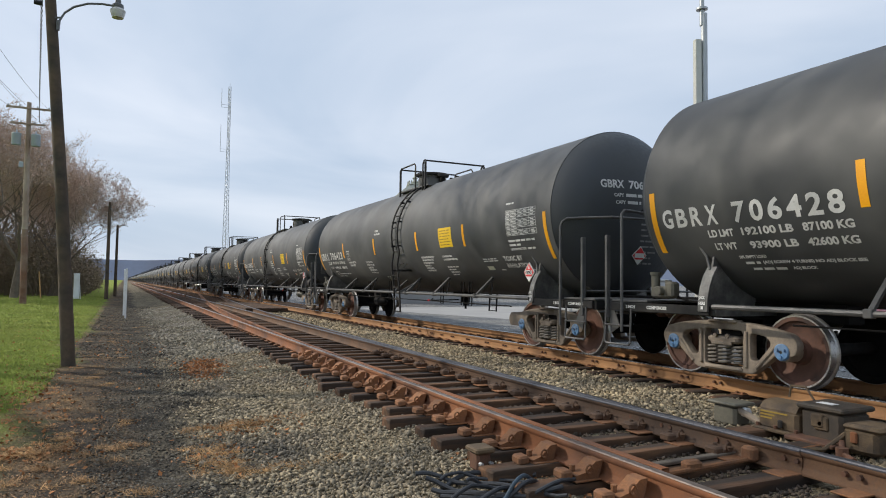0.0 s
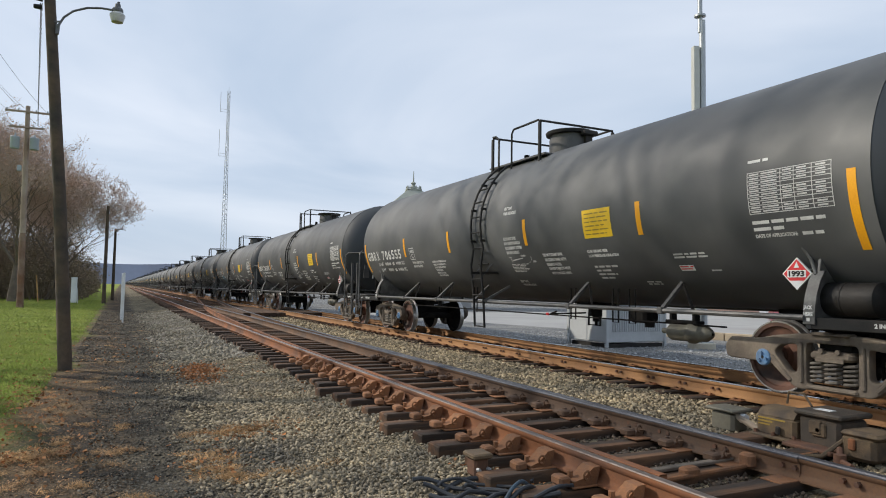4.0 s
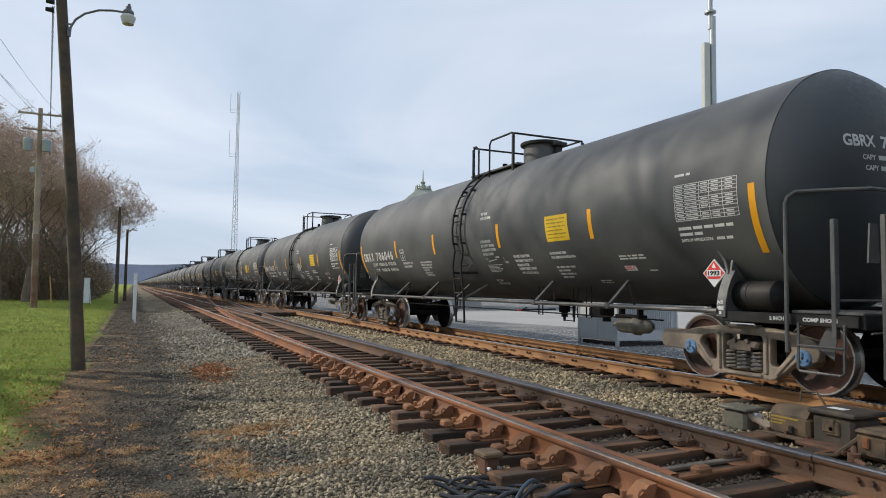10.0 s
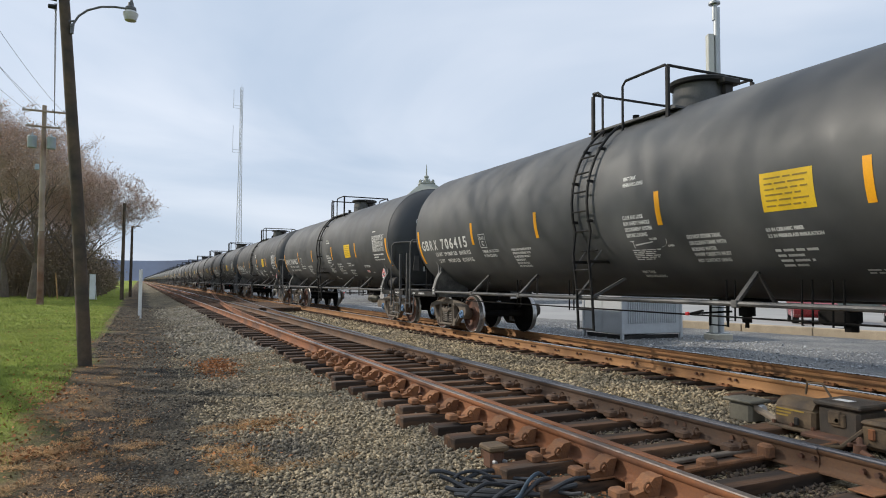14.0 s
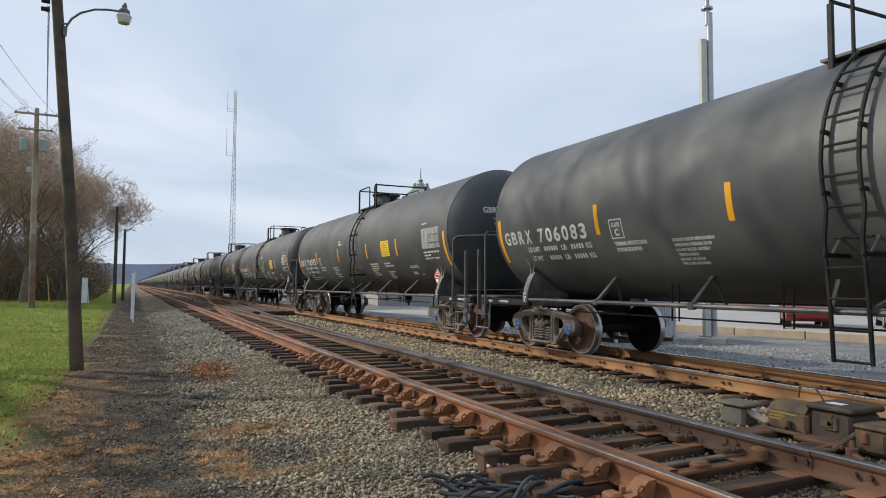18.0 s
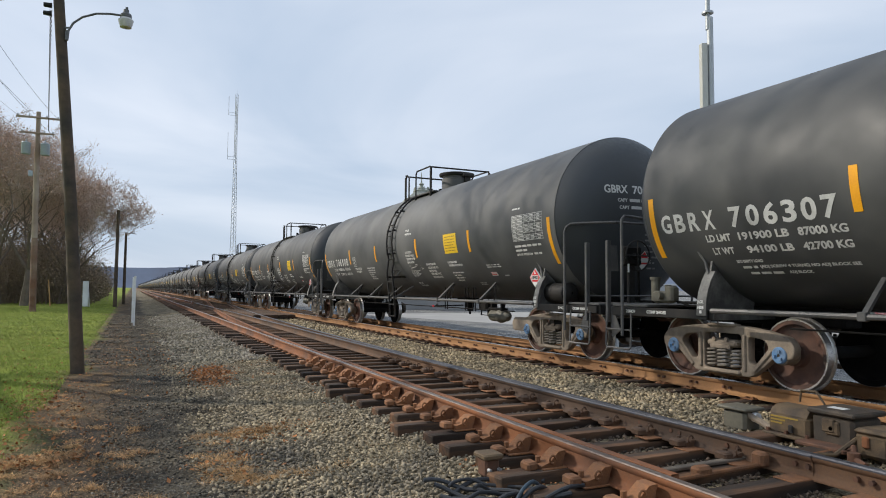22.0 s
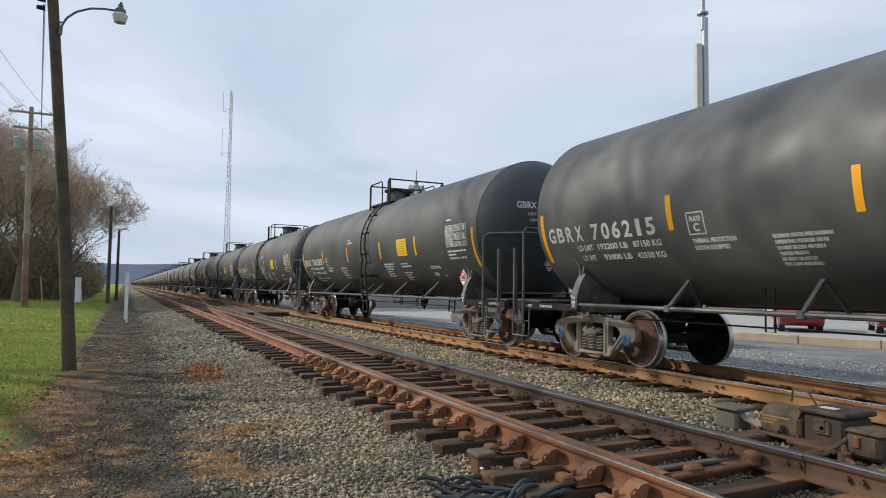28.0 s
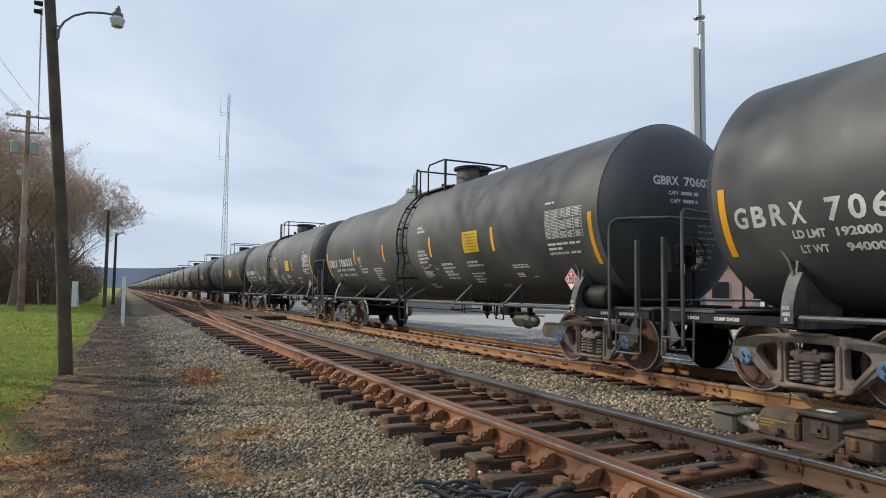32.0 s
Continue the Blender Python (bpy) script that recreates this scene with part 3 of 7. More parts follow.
def lay_ties():
    rng = random.Random(5)
    longs = {}
    y, i = -1.2, 0
    while y < 62:
        # the turnout's ties grow longer as the routes part
        length = 2.75 + curve_x(y)
        key = round(length * 5) / 5
        if key not in longs:
            longs[key] = tie_mesh(key, int(key * 10))
            longs[key].materials.append(M_TIE)
        left = NEAR_L - 0.60 + rng.uniform(-0.12, 0.10)
        part("tie", longs[key], None, near_track, at=pose(left + key / 2, y, rng.uniform(-0.022, 0.004), rng.uniform(-1.5, 1.5), rng.uniform(-0.4, 0.4), rng.uniform(-1.5, 1.5)))
        if 1.0 < y < 22:
            for x in (NEAR_L, NEAR_L + GAUGE + curve_x(y) / 2 + 0.02):
                part("tie_plate", SWITCH_PLATE if y < 12 else PLATE, None, near_track, at=pose(x, y, 0.002, 0, 0, rng.uniform(-0.7, 0.7)))
        if 1.0 < y < 13:
            part("rail_brace", BRACE, None, near_track, at=pose(NEAR_L - 0.06 - rng.uniform(0, 0.03), y + rng.uniform(-0.02, 0.02), 0.014, rng.uniform(-3, 3), rng.uniform(-4, 3), rng.uniform(-7, 7)))
            if y > POINTS_Y + 0.4:
                part("rail_brace", BRACE_SMALL, None, near_track, at=pose(NEAR_L + GAUGE - 0.09, y + 0.1, 0.014))
        y += 0.535 + rng.uniform(-0.025, 0.025)
        i += 1
    # pairs of bolts through the webs
    y = 3.1
    while y < 15:
        part("rail_bolts", BOLTS, None, near_track, at=pose(NEAR_L + GAUGE - 0.014, y, 0.092))
        if y > 4.4:
            part("rail_bolts", BOLTS, None, train_track, at=pose(TRAIN_L - 0.014, y * 1.4, 0.092))
        y += 0.43 + 0.25 * rng.random()
    y = 0.0
    while y < 70:
        if 2 < y < 26:
            for x in (TRAIN_L, TRAIN_L + GAUGE):
                part("tie_plate", PLATE, None, train_track, at=pose(x, y, 0.0))
        part("tie", TIE_SHORT[i % 4], None, train_track, at=pose(TRAIN_C + rng.uniform(-0.03, 0.03), y, rng.uniform(-0.012, 0.0), 0, 0, rng.uniform(-0.8, 0.8)))
        y += 0.535 + rng.uniform(-0.03, 0.03)
        i += 1
    # the ties further off, in one mesh for each track
    for parent, c, y0, y1, ln in ((near_track, NEAR_L + 0.9, 62, 260, 3.0), (train_track, TRAIN_C, 70, 260, 2.59)):
        g = Geo()
        y = y0
        while y < y1:
            extra = min(3.0, curve_x(y)) if parent is near_track else 0
            g.box((c + extra / 2, y, -0.05), (ln + extra, 0.225, 0.1))
            y += 0.54
        tagged(part("distant_ties", g, M_TIE, parent, smooth=0), kind="stuff")


lay_ties()

# ---- the train ----

def letters_flat(body, size, width, x, y, z):
    """Letters on an upright face that looks along -x; their left edge lies at y."""
    vs, fs = text_geo(body, size, width, 0.003)
    return Geo().add([(x, y - u, z + v) for u, v, _ in vs], fs)


TANK_R, TANK_Z = 1.57, 2.60          # radius and height of the tank's axis over the rails
FRONT_TRUCK, BACK_TRUCK, AXLE, WHEEL_R = 6.88, -6.75, 0.889, 0.457
TANK_BACK, TANK_FRONT = -7.53, 7.85   # where the shell meets its heads


def car_tank(car):
    n = 8
    g = Geo().lathe([(TANK_BACK + (TANK_FRONT - TANK_BACK) * i / n, TANK_R) for i in range(n + 1)], "y", 96, (0, 0, TANK_Z))
    tank = part("tank", g, M_TANK, car, "black painted tank shell", smooth=60)
    for s, end in ((-1, TANK_BACK), (1, TANK_FRONT)):
        prof = [(end + s * d, TANK_R * r) for d, r in HEAD_CURVE]
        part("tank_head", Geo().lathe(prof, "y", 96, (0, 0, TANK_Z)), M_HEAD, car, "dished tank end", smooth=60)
    return tank


HEAD_CURVE = ((0.0, 0.996), (0.03, 0.983), (0.12, 0.948), (0.24, 0.885), (0.37, 0.775), (0.47, 0.64), (0.55, 0.465), (0.605, 0.26), (0.625, 0.02))


def cast_geo(outline, holes, thick, edge):
    """A flat casting with rounded openings and softened edges: (vertices, faces) in the plane, thick along z."""
    cu = bpy.data.curves.new("casting", "CURVE")
    cu.dimensions, cu.fill_mode, cu.resolution_u = "2D", "BOTH", 3
    cu.extrude, cu.bevel_depth, cu.bevel_resolution, cu.offset = thick / 2 - edge, edge, 1, -edge
    for loop in [outline] + holes:
        sp = cu.splines.new("BEZIER")
        n = len(loop)
        sp.bezier_points.add(n * 2 - 1)
        sp.use_cyclic_u = True
        for i in range(n):
            p, q, r = Vector(loop[i - 1]), Vector(loop[i]), Vector(loop[(i + 1) % n])
            for k, o in ((0, p), (1, r)):
                d = o - q
                at = q + d.normalized() * min(0.05, d.length * 0.4)
                bp = sp.bezier_points[2 * i + k]
                bp.co = (*at, 0)
                bp.handle_left = bp.handle_right = (*(at + (q - at) * 0.6), 0)
                away = (*(at + d * 0.02), 0)
                if k == 0:
                    bp.handle_left = away
                else:
                    bp.handle_right = away
    ob = bpy.data.objects.new("casting", cu)
    me = bpy.data.meshes.new_from_object(ob)
    out = [tuple(v.co) for v in me.vertices], [tuple(f.vertices) for f in me.polygons]
    bpy.data.objects.remove(ob)
    bpy.data.curves.remove(cu)
    bpy.data.meshes.remove(me)
    return out


FRAME_EDGE = [(-1.07, 0.42), (-1.11, 0.56), (-1.02, 0.68), (-0.72, 0.745), (-0.36, 0.79), (0.36, 0.79), (0.72, 0.745), (1.02, 0.68), (1.11, 0.56), (1.07, 0.42),
              (0.96, 0.40), (0.82, 0.42), (0.62, 0.25), (0.46, 0.13), (-0.46, 0.13), (-0.62, 0.25), (-0.82, 0.42), (-0.96, 0.40)]
FRAME_HOLES = [[(-0.31, 0.20), (0.31, 0.20), (0.31, 0.68), (-0.31, 0.68)], [(0.43, 0.66), (0.66, 0.63), (0.74, 0.54), (0.53, 0.30), (0.43, 0.32)], [(-0.43, 0.66), (-0.66, 0.63), (-0.74, 0.54), (-0.53, 0.30), (-0.43, 0.32)]]


def side_frame(car, x, y0):
    """A cast side frame with two windows and a spring opening; its face looks outward."""
    s = -1 if x < 0 else 1
    vs, fs = cast_geo(FRAME_EDGE, FRAME_HOLES, 0.13, 0.018)
    g = Geo().add([(x + s * 0.06 + w * s, u + y0, v) for u, v, w in vs], fs)
    # ribs round the chords
    for k in (-1, 1):
        g.box((x + s * 0.135, y0 + k * 0.37, 0.44), (0.03, 0.05, 0.48), bevel=0.012)
        g.box((x + s * 0.12, y0 + k * 0.645, 0.35), (0.05, 0.05, 0.40), rx=-k * 43, bevel=0.015)
    g.box((x + s * 0.08, y0, 0.79), (0.16, 0.46, 0.04), bevel=0.012).box((x + s * 0.06, y0, 0.17), (0.20, 0.62, 0.06), bevel=0.02)
    return part("side_frame", g, M_TRUCK, car, "dusty cast steel side frame")


def coil_geo(x, y, z0, z1, r, wire):
    turns, n = 5, 8
    pts = [(x + r * math.cos(2 * math.pi * i / n), y + r * math.sin(2 * math.pi * i / n), z0 + (z1 - z0) * i / (turns * n)) for i in range(turns * n + 1)]
    return Geo().tube(pts, wire, 6)


WHEELS = []


def wheelset(car, y):
    """Axle, two wheels with flanges, and bearings with bolted end caps; turns about its own axis."""
    g = Geo().lathe([(-0.72, 0.085), (-0.3, 0.08), (0.3, 0.08), (0.72, 0.085)], "x", 16)
    ax = part("wheelset", g, M_UNDER, car, "axle with two steel wheels")
    ax.matrix_parent_inverse = Matrix.Translation((0, y, WHEEL_R))
    for s in (-1, 1):
        c = s * GAUGE / 2
        w = Geo().lathe([(c + s * 0.062, 0.452), (c + s * 0.058, 0.385), (c + s * 0.03, 0.375), (c - s * 0.01, 0.30), (c + s * 0.0, 0.17), (c + s * 0.075, 0.15), (c + s * 0.075, 0.085),
                         (c - s * 0.075, 0.085), (c - s * 0.075, 0.15), (c - s * 0.05, 0.20), (c - s * 0.055, 0.32), (c - s * 0.045, 0.385), (c - s * 0.07, 0.40), (c - s * 0.075, 0.478)], "x", 36)
        # The far wheel is coloured near-black in place of the shade on it.
        part("wheel", w, M_WHEEL if s < 0 else M_UNDER, ax, "wheel plate, near side rust-brown with a greasy patch, far side blackened as shade", smooth=35)
        t = Geo().lathe([(c + s * 0.0628, 0.432), (c + s * 0.0635, 0.452), (c - s * 0.03, 0.460), (c - s * 0.045, 0.476), (c - s * 0.062, 0.484), (c - s * 0.074, 0.479)], "x", 36)
        part("tread", t, M_TREAD, ax, "bright worn tread", smooth=35)
        b = Geo().lathe([(s * 0.85, 0.075), (s * 0.86, 0.125), (s * 1.06, 0.125), (s * 1.075, 0.11), (s * 1.08, 0.02)], "x", 20)
        part("bearing", b, M_TRUCK, ax)
        cap = Geo().lathe([(s * 1.07, 0.105), (s * 1.10, 0.105), (s * 1.112, 0.092), (s * 1.112, 0.02)], "x", 24)
        for k in range(3):
            a = 2 * math.pi * k / 3 + 0.5
            cy, cz = 0.055 * math.cos(a), 0.055 * math.sin(a)
            cap.cyl((s * 1.11, cy, cz), (s * 1.135, cy, cz), 0.02, n=6)
        part("bearing_cap", cap, M_CAP, ax, "blue painted bearing cap with three bolts")
    WHEELS.append(ax)
    return ax


def truck(car, yc):
    for s in (-1, 1):
        side_frame(car, s * 0.965, yc)
        if s < 0:
            for k, dx in ((-0.20, 0.02), (0.0, 0.05), (0.20, 0.02)):
                part("spring", coil_geo(s * (0.99 + dx), yc + k, 0.225, 0.475, 0.085, 0.018), M_SPRING, car, "pale dusty coil spring")
        else:
            part("spring", Geo().cyl((0.99, yc, 0.235), (0.99, yc, 0.47), 0.1), M_TRUCK, car)
        be = Geo().box((s * 1.0, yc, 0.545), (0.24, 0.50, 0.10), bevel=0.03).box((s * 1.125, yc, 0.50), (0.02, 0.34, 0.05), bevel=0.006)
        for k in (-0.10, 0.10):
            be.cyl((s * 1.11, yc + k, 0.60), (s * 1.135, yc + k, 0.60), 0.03, n=10)
        part("bolster_end", be, M_TRUCK, car)
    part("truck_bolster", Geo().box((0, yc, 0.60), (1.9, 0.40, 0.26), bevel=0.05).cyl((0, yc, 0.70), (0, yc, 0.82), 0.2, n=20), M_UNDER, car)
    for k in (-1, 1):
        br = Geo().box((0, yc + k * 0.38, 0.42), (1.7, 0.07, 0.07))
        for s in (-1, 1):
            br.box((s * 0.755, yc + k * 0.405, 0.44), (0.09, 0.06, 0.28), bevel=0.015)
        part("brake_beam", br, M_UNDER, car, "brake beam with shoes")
    for k in (-1, 1):
        wheelset(car, yc + k * AXLE)


def build_car(car, early):
    tank = car_tank(car)
    for s in (-1, 1):
        ty = FRONT_TRUCK if s > 0 else BACK_TRUCK
        truck(car, ty)
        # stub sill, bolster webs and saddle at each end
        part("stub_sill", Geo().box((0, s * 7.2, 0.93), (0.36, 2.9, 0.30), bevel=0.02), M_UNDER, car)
        sad, hw = Geo(), 0.08 if s > 0 else 0.07
        for k in (-1, 1):
            arc = [(k * 1.53 * math.sin(a), TANK_Z - 1.53 * math.cos(a)) for a in (0.95, 0.8, 0.65, 0.5, 0.3)]
            sad.prism([(k * 0.5, 0.92), (k * 1.40, 0.92), (k * 1.36, 1.15)] + arc, ty - 0.015, ty + 0.015, "y")
            edge = [(k * 1.47, 0.92), (k * 1.46, 1.10), (k * 1.42, 1.26), (k * 1.36, 1.40), (k * 1.28, 1.52)]
            inner = [(x - k * 0.035, z - 0.005) for x, z in edge]
            sad.prism(edge + inner[::-1], ty - hw, ty + hw, "y")
            sad.tube([(k * 1.30, ty + 0.02, 1.48), (k * 1.27, ty + 0.10, 1.66), (k * 1.33, ty + 0.16, 1.80)], 0.022, 6)
        sad.box((0, ty, 0.92), (2.7, 0.24, 0.12))
        part("saddle", sad, M_SADDLE, car, "worn grey-black tank saddle")
        # end platform with its side strips; the two ends are fitted out differently
        front = s > 0
        yp0, yp1 = (7.95, 8.75) if front else (-8.6, -7.75)
        part("end_platform", Geo().box((0, (yp0 + yp1) / 2, 1.02), (2.86, yp1 - yp0, 0.04), bevel=0.01), M_PIPE, car, "grated end platform")
        y0, y1 = (6.8, 8.75) if front else (-8.55, -6.75)
        for k in (-1, 1):
            part("side_sill", Geo().box((k * 1.42, (y0 + y1) / 2, 0.93), (0.05, y1 - y0, 0.13), bevel=0.008), M_BLACK, car)
        part("end_sill", Geo().box((0, s * 8.55, 0.93), (2.8, 0.10, 0.16), bevel=0.01), M_BLACK, car)
        # coupler
        cp = Geo().box((0, s * 8.72, 0.86), (0.16, 0.35, 0.18), bevel=0.03).box((0.03, s * 8.92, 0.86), (0.28, 0.18, 0.28), bevel=0.05)
        part("coupler", cp, M_RUSTY, car, "rusty knuckle coupler")
        # handrail round the end
        r = 0.024
        yh, ym = (8.43, 8.66) if front else (-7.74, -8.36)
        half = [(1.50, yh, 0.55), (1.50, yh, 2.28), (1.48, yh - s * -0.02, 2.36), (1.42, yh + (ym - yh) * 0.12, 2.42), (1.25, yh + (ym - yh) * 0.36, 2.43), (0.88, ym, 2.43)]
        part("end_handrail", Geo().tube([(-x, y, z) for x, y, z in half] + half[::-1], r, 8), M_PIPE, car, "bent grey steel end handrail")
        yg = 8.86 if front else -8.28
        ys0, ys1 = (8.28, 8.86) if front else (-8.40, -7.85)
        for k in (-1, 1):
            gp = Geo().box((k * 1.44, yg, 1.40), (0.03, 0.055, 1.32), bevel=0.006).box((k * 1.41, yg + 0.022, 1.40), (0.05, 0.012, 1.32)).box((k * 1.41, yg - 0.022, 1.40), (0.05, 0.012, 1.32))
            gp.prism([(yg - s * 0.05, 0.50), (yg - s * 0.25, 0.62), (yg - s * 0.05, 1.02), (yg + s * 0.03, 1.02)], k * 1.37, k * 1.385)
            part("grab_post", gp, M_PIPE, car, "upright channel-section grab post")
            part("sill_step", Geo().tube([(k * 1.45, ys0, 0.90), (k * 1.47, ys0, 0.38), (k * 1.47, ys0 + 0.03, 0.35), (k * 1.47, ys1 - 0.03, 0.35), (k * 1.47, ys1, 0.38), (k * 1.45, ys1, 0.90)], 0.017, 6).tube([(k * 1.47, ys0, 0.64), (k * 1.47, ys1, 0.64)], 0.015, 6), M_PIPE, car, "stirrup step")
        part("cross_bar", Geo().tube([(-1.4, yg, 1.16), (1.4, yg, 1.16)], 0.014, 6), M_PIPE, car)
        part("air_hose", Geo().tube([(0.3, s * 8.5, 0.85), (0.33, s * 8.75, 0.72), (0.25, s * 8.95, 0.50), (0.1, s * 9.02, 0.42)], 0.026, 6), M_RUBBER, car, "black air hose")
        part("uncoupling_lever", Geo().tube([(-1.40, s * 8.66, 0.82), (-0.5, s * 8.68, 0.84), (-0.1, s * 8.80, 1.0)], 0.014, 6), M_PIPE, car)
        # stencils on the sill and saddle
        if front:
            a = letters_flat("2 INCH", 0.06, 0.20, -1.4475, 8.40, 0.935)
            b = letters_flat("COMP SHOES", 0.06, 0.40, -1.4475, 7.95, 0.935)
        else:
            a = letters_flat("2 INCH", 0.06, 0.20, -1.4475, -7.46, 0.935)
            b = letters_flat("COMP SHOES", 0.06, 0.42, -1.4475, -7.90, 0.935)
        part("stencil", a, M_WHITE, car, smooth=0)
        part("stencil", b, M_WHITE, car, smooth=0)
        jk = letters_flat("JACK", 0.055, 0.11, -1.478, ty + 0.055, 1.10)
        jk2 = letters_flat("HERE", 0.055, 0.11, -1.478, ty + 0.055, 1.03)
        jk.add(jk2.v, jk2.f)
        jk.add([(-1.478, ty + 0.02, 0.99), (-1.478, ty - 0.02, 0.99), (-1.478, ty - 0.02, 0.95), (-1.478, ty + 0.02, 0.95)], [(0, 1, 2, 3)])
        part("jack_mark", jk, M_WHITE, car, smooth=0)
    # running pipes with their braces; the far side is plainer
    yl = 0.36 if early else -0.43
    part("side_pipe", Geo().tube([(1.47, -6.7, 0.99), (1.47, 6.7, 0.99)], 0.034, 8), M_PIPE, car, "long steel side pipe")
    part("side_pipe", Geo().tube([(-1.47, -6.7, 0.99), (-1.47, 6.7, 0.99)], 0.034, 8), M_PIPE, car, "long steel side pipe")
    for y in (-4.87, -2.70, 2.62, 4.68) + (() if early else (-0.9,)):
        g = Geo()
        apex = Vector((-1.0, y + 0.05, 1.40))
        g.tube([Vector((-1.47, y, 0.99)), apex], 0.036, 4)
        g.box((-1.47, y, 0.99), (0.09, 0.10, 0.10), bevel=0.01)
        part("brace", g, M_PIPE, car, "slanted pipe brace")
        # Thin dark bar modelled where the brace's shadow falls.
        part("brace_foot", Geo().tube([apex, (-1.40, y - 0.55, 0.97)], 0.022, 4), M_UNDER, car)

    def stile(k, y):
        pts = [(k * 1.52, y + 0.0, 0.45), (k * 1.55, y, 1.0), (k * 1.63, y, 1.75)]
        pts += [(k * (TANK_R + 0.085) * math.cos(a), y, TANK_Z + (TANK_R + 0.085) * math.sin(a)) for a in (-0.3, -0.15, 0.0, 0.15, 0.3, 0.45, 0.6, 0.75, 0.9)]
        return pts + [(k * 0.95, y, 3.94)]

    def rung_x(z):
        return 1.52 + (z - 0.45) * 0.085 if z < 1.75 else (TANK_R + 0.085) * math.cos(math.asin((z - TANK_Z) / (TANK_R + 0.085)))

    rungs = (0.47, 0.80, 1.13, 1.46, 1.79, 2.12, 2.45, 2.78, 3.11, 3.40, 3.64)
    for dy in (-0.21, 0.21):
        st = Geo().tube(stile(-1, yl + dy), 0.025, 6)
        for z in (1.60, 2.28, 2.95, 3.52):
            xr = math.sqrt(TANK_R ** 2 - (z - TANK_Z) ** 2)
            st.box((-(xr + rung_x(z)) / 2, yl + dy, z), (rung_x(z) - xr + 0.06, 0.035, 0.05), bevel=0.008)
        part("ladder_stile", st, M_BLACK, car)
    for z in rungs:
        part("rung", Geo().tube([(-rung_x(z), yl - 0.21, z), (-rung_x(z), yl + 0.21, z)], 0.016, 6), M_BLACK, car)
    lad = Geo().tube(stile(1, yl - 0.21), 0.026, 5).tube(stile(1, yl + 0.21), 0.026, 5)
    for z in rungs:
        lad.tube([(rung_x(z), yl - 0.21, z), (rung_x(z), yl + 0.21, z)], 0.016, 4)
    part("far_ladder", lad, M_BLACK, car)
    for dy in (-1, 1):
        part("ladder_brace", Geo().tube([(-1.55, yl + dy * 0.21, 1.0), (-1.05, yl + dy * 0.45, 1.33)], 0.03, 4), M_PIPE, car)
        part("ladder_brace", Geo().tube([(-1.54, yl + dy * 0.21, 0.86), (-1.60, yl + dy * 0.21, 1.5), (-1.33, yl + dy * 0.21, 1.82)], 0.016, 5), M_PIPE, car)
    # platform and railing round the manway; its opening faces the ladder
    py0, py1, px, pz = (-0.97, 0.91, 0.93, 4.70) if early else (-0.87, 0.97, 0.93, 4.70)
    fl = Geo()
    for k in (-1, 1):
        fl.box((k * 0.72, (py0 + py1) / 2, 3.99), (0.40, py1 - py0 + 0.3, 0.035))
        fl.box((0, py0 - 0.1 if k < 0 else py1 + 0.1, 3.99), (1.04, 0.25, 0.035))
        for yy in (-0.8, 0.0, 0.7):
            fl.box((k * 0.72, yy, 3.93), (0.04, 0.04, 0.14))
    part("platform", fl, M_PIPE, car, "grated steel platform")
    rl = 0.023
    ya, yb, sgn = (py0, 0.10, 1) if early else (py1, -0.18, -1)
    yc, yd = (py1, py1 - 0.27) if early else (py0, py0 + 0.17)
    for k in (-1, 1):
        part("platform_rail", Geo().tube([(k * px, ya, 3.80), (k * px, ya, pz - 0.06), (k * px, ya + sgn * 0.05, pz), (k * px, yb - sgn * 0.08, pz), (k * px, yb, pz - 0.08), (k * px, yb, 3.80)], rl, 6), M_BLACK, car)
        part("platform_rail", Geo().tube([(k * px, yd, 3.80), (k * px, yd, pz - 0.1), (k * px, (yc + yd) / 2, pz - 0.01), (k * px, yc, pz)], rl, 6), M_BLACK, car)
        for yy in (py0, py1):
            part("railing_post", Geo().box((k * px, yy, 4.22), (0.05, 0.07, 0.86), bevel=0.008), M_BLACK, car)
    for yy in (py0, py1):
        part("platform_rail", Geo().tube([(-px, yy, pz - 0.02), (px, yy, pz - 0.02)], rl, 6), M_BLACK, car)
    # the manway's housing with its overhanging lid, and the valves on the other side
    ym = -0.72 if early else 0.68
    up = -1 if early else 1
    part("manway", Geo().lathe([(3.95, 0.43), (4.42, 0.43), (4.425, 0.41), (4.51, 0.41)], "z", 32, (0, ym, 0)), M_PIPE, car, "round manway housing")
    part("manway_lid", Geo().lathe([(4.50, 0.40), (4.51, 0.50), (4.56, 0.51), (4.58, 0.49), (4.60, 0.33), (4.605, 0.02)], "z", 32, (0, ym, 0)), M_BLACK, car, "black overhanging manway lid")
    part("lid_hinge", Geo().box((0.1, ym - 0.52, 4.48), (0.34, 0.16, 0.10), bevel=0.02).box((0.1, ym - 0.48, 4.40), (0.16, 0.08, 0.22)), M_BLACK, car)
    for x, y, h in ((-0.25, 0.55, 0.25), (0.15, 0.70, 0.30), (0.3, 0.45, 0.22), (-0.1, 0.85, 0.2)):
        part("valve", Geo().lathe([(4.0, 0.06), (4.02 + h * 0.4, 0.06), (4.025 + h * 0.4, 0.10), (4.07 + h * 0.4, 0.10), (4.075 + h * 0.4, 0.06), (4.05 + h, 0.06), (4.06 + h, 0.01)], "z", 10, (x, -up * y, 0)), M_UNDER, car)
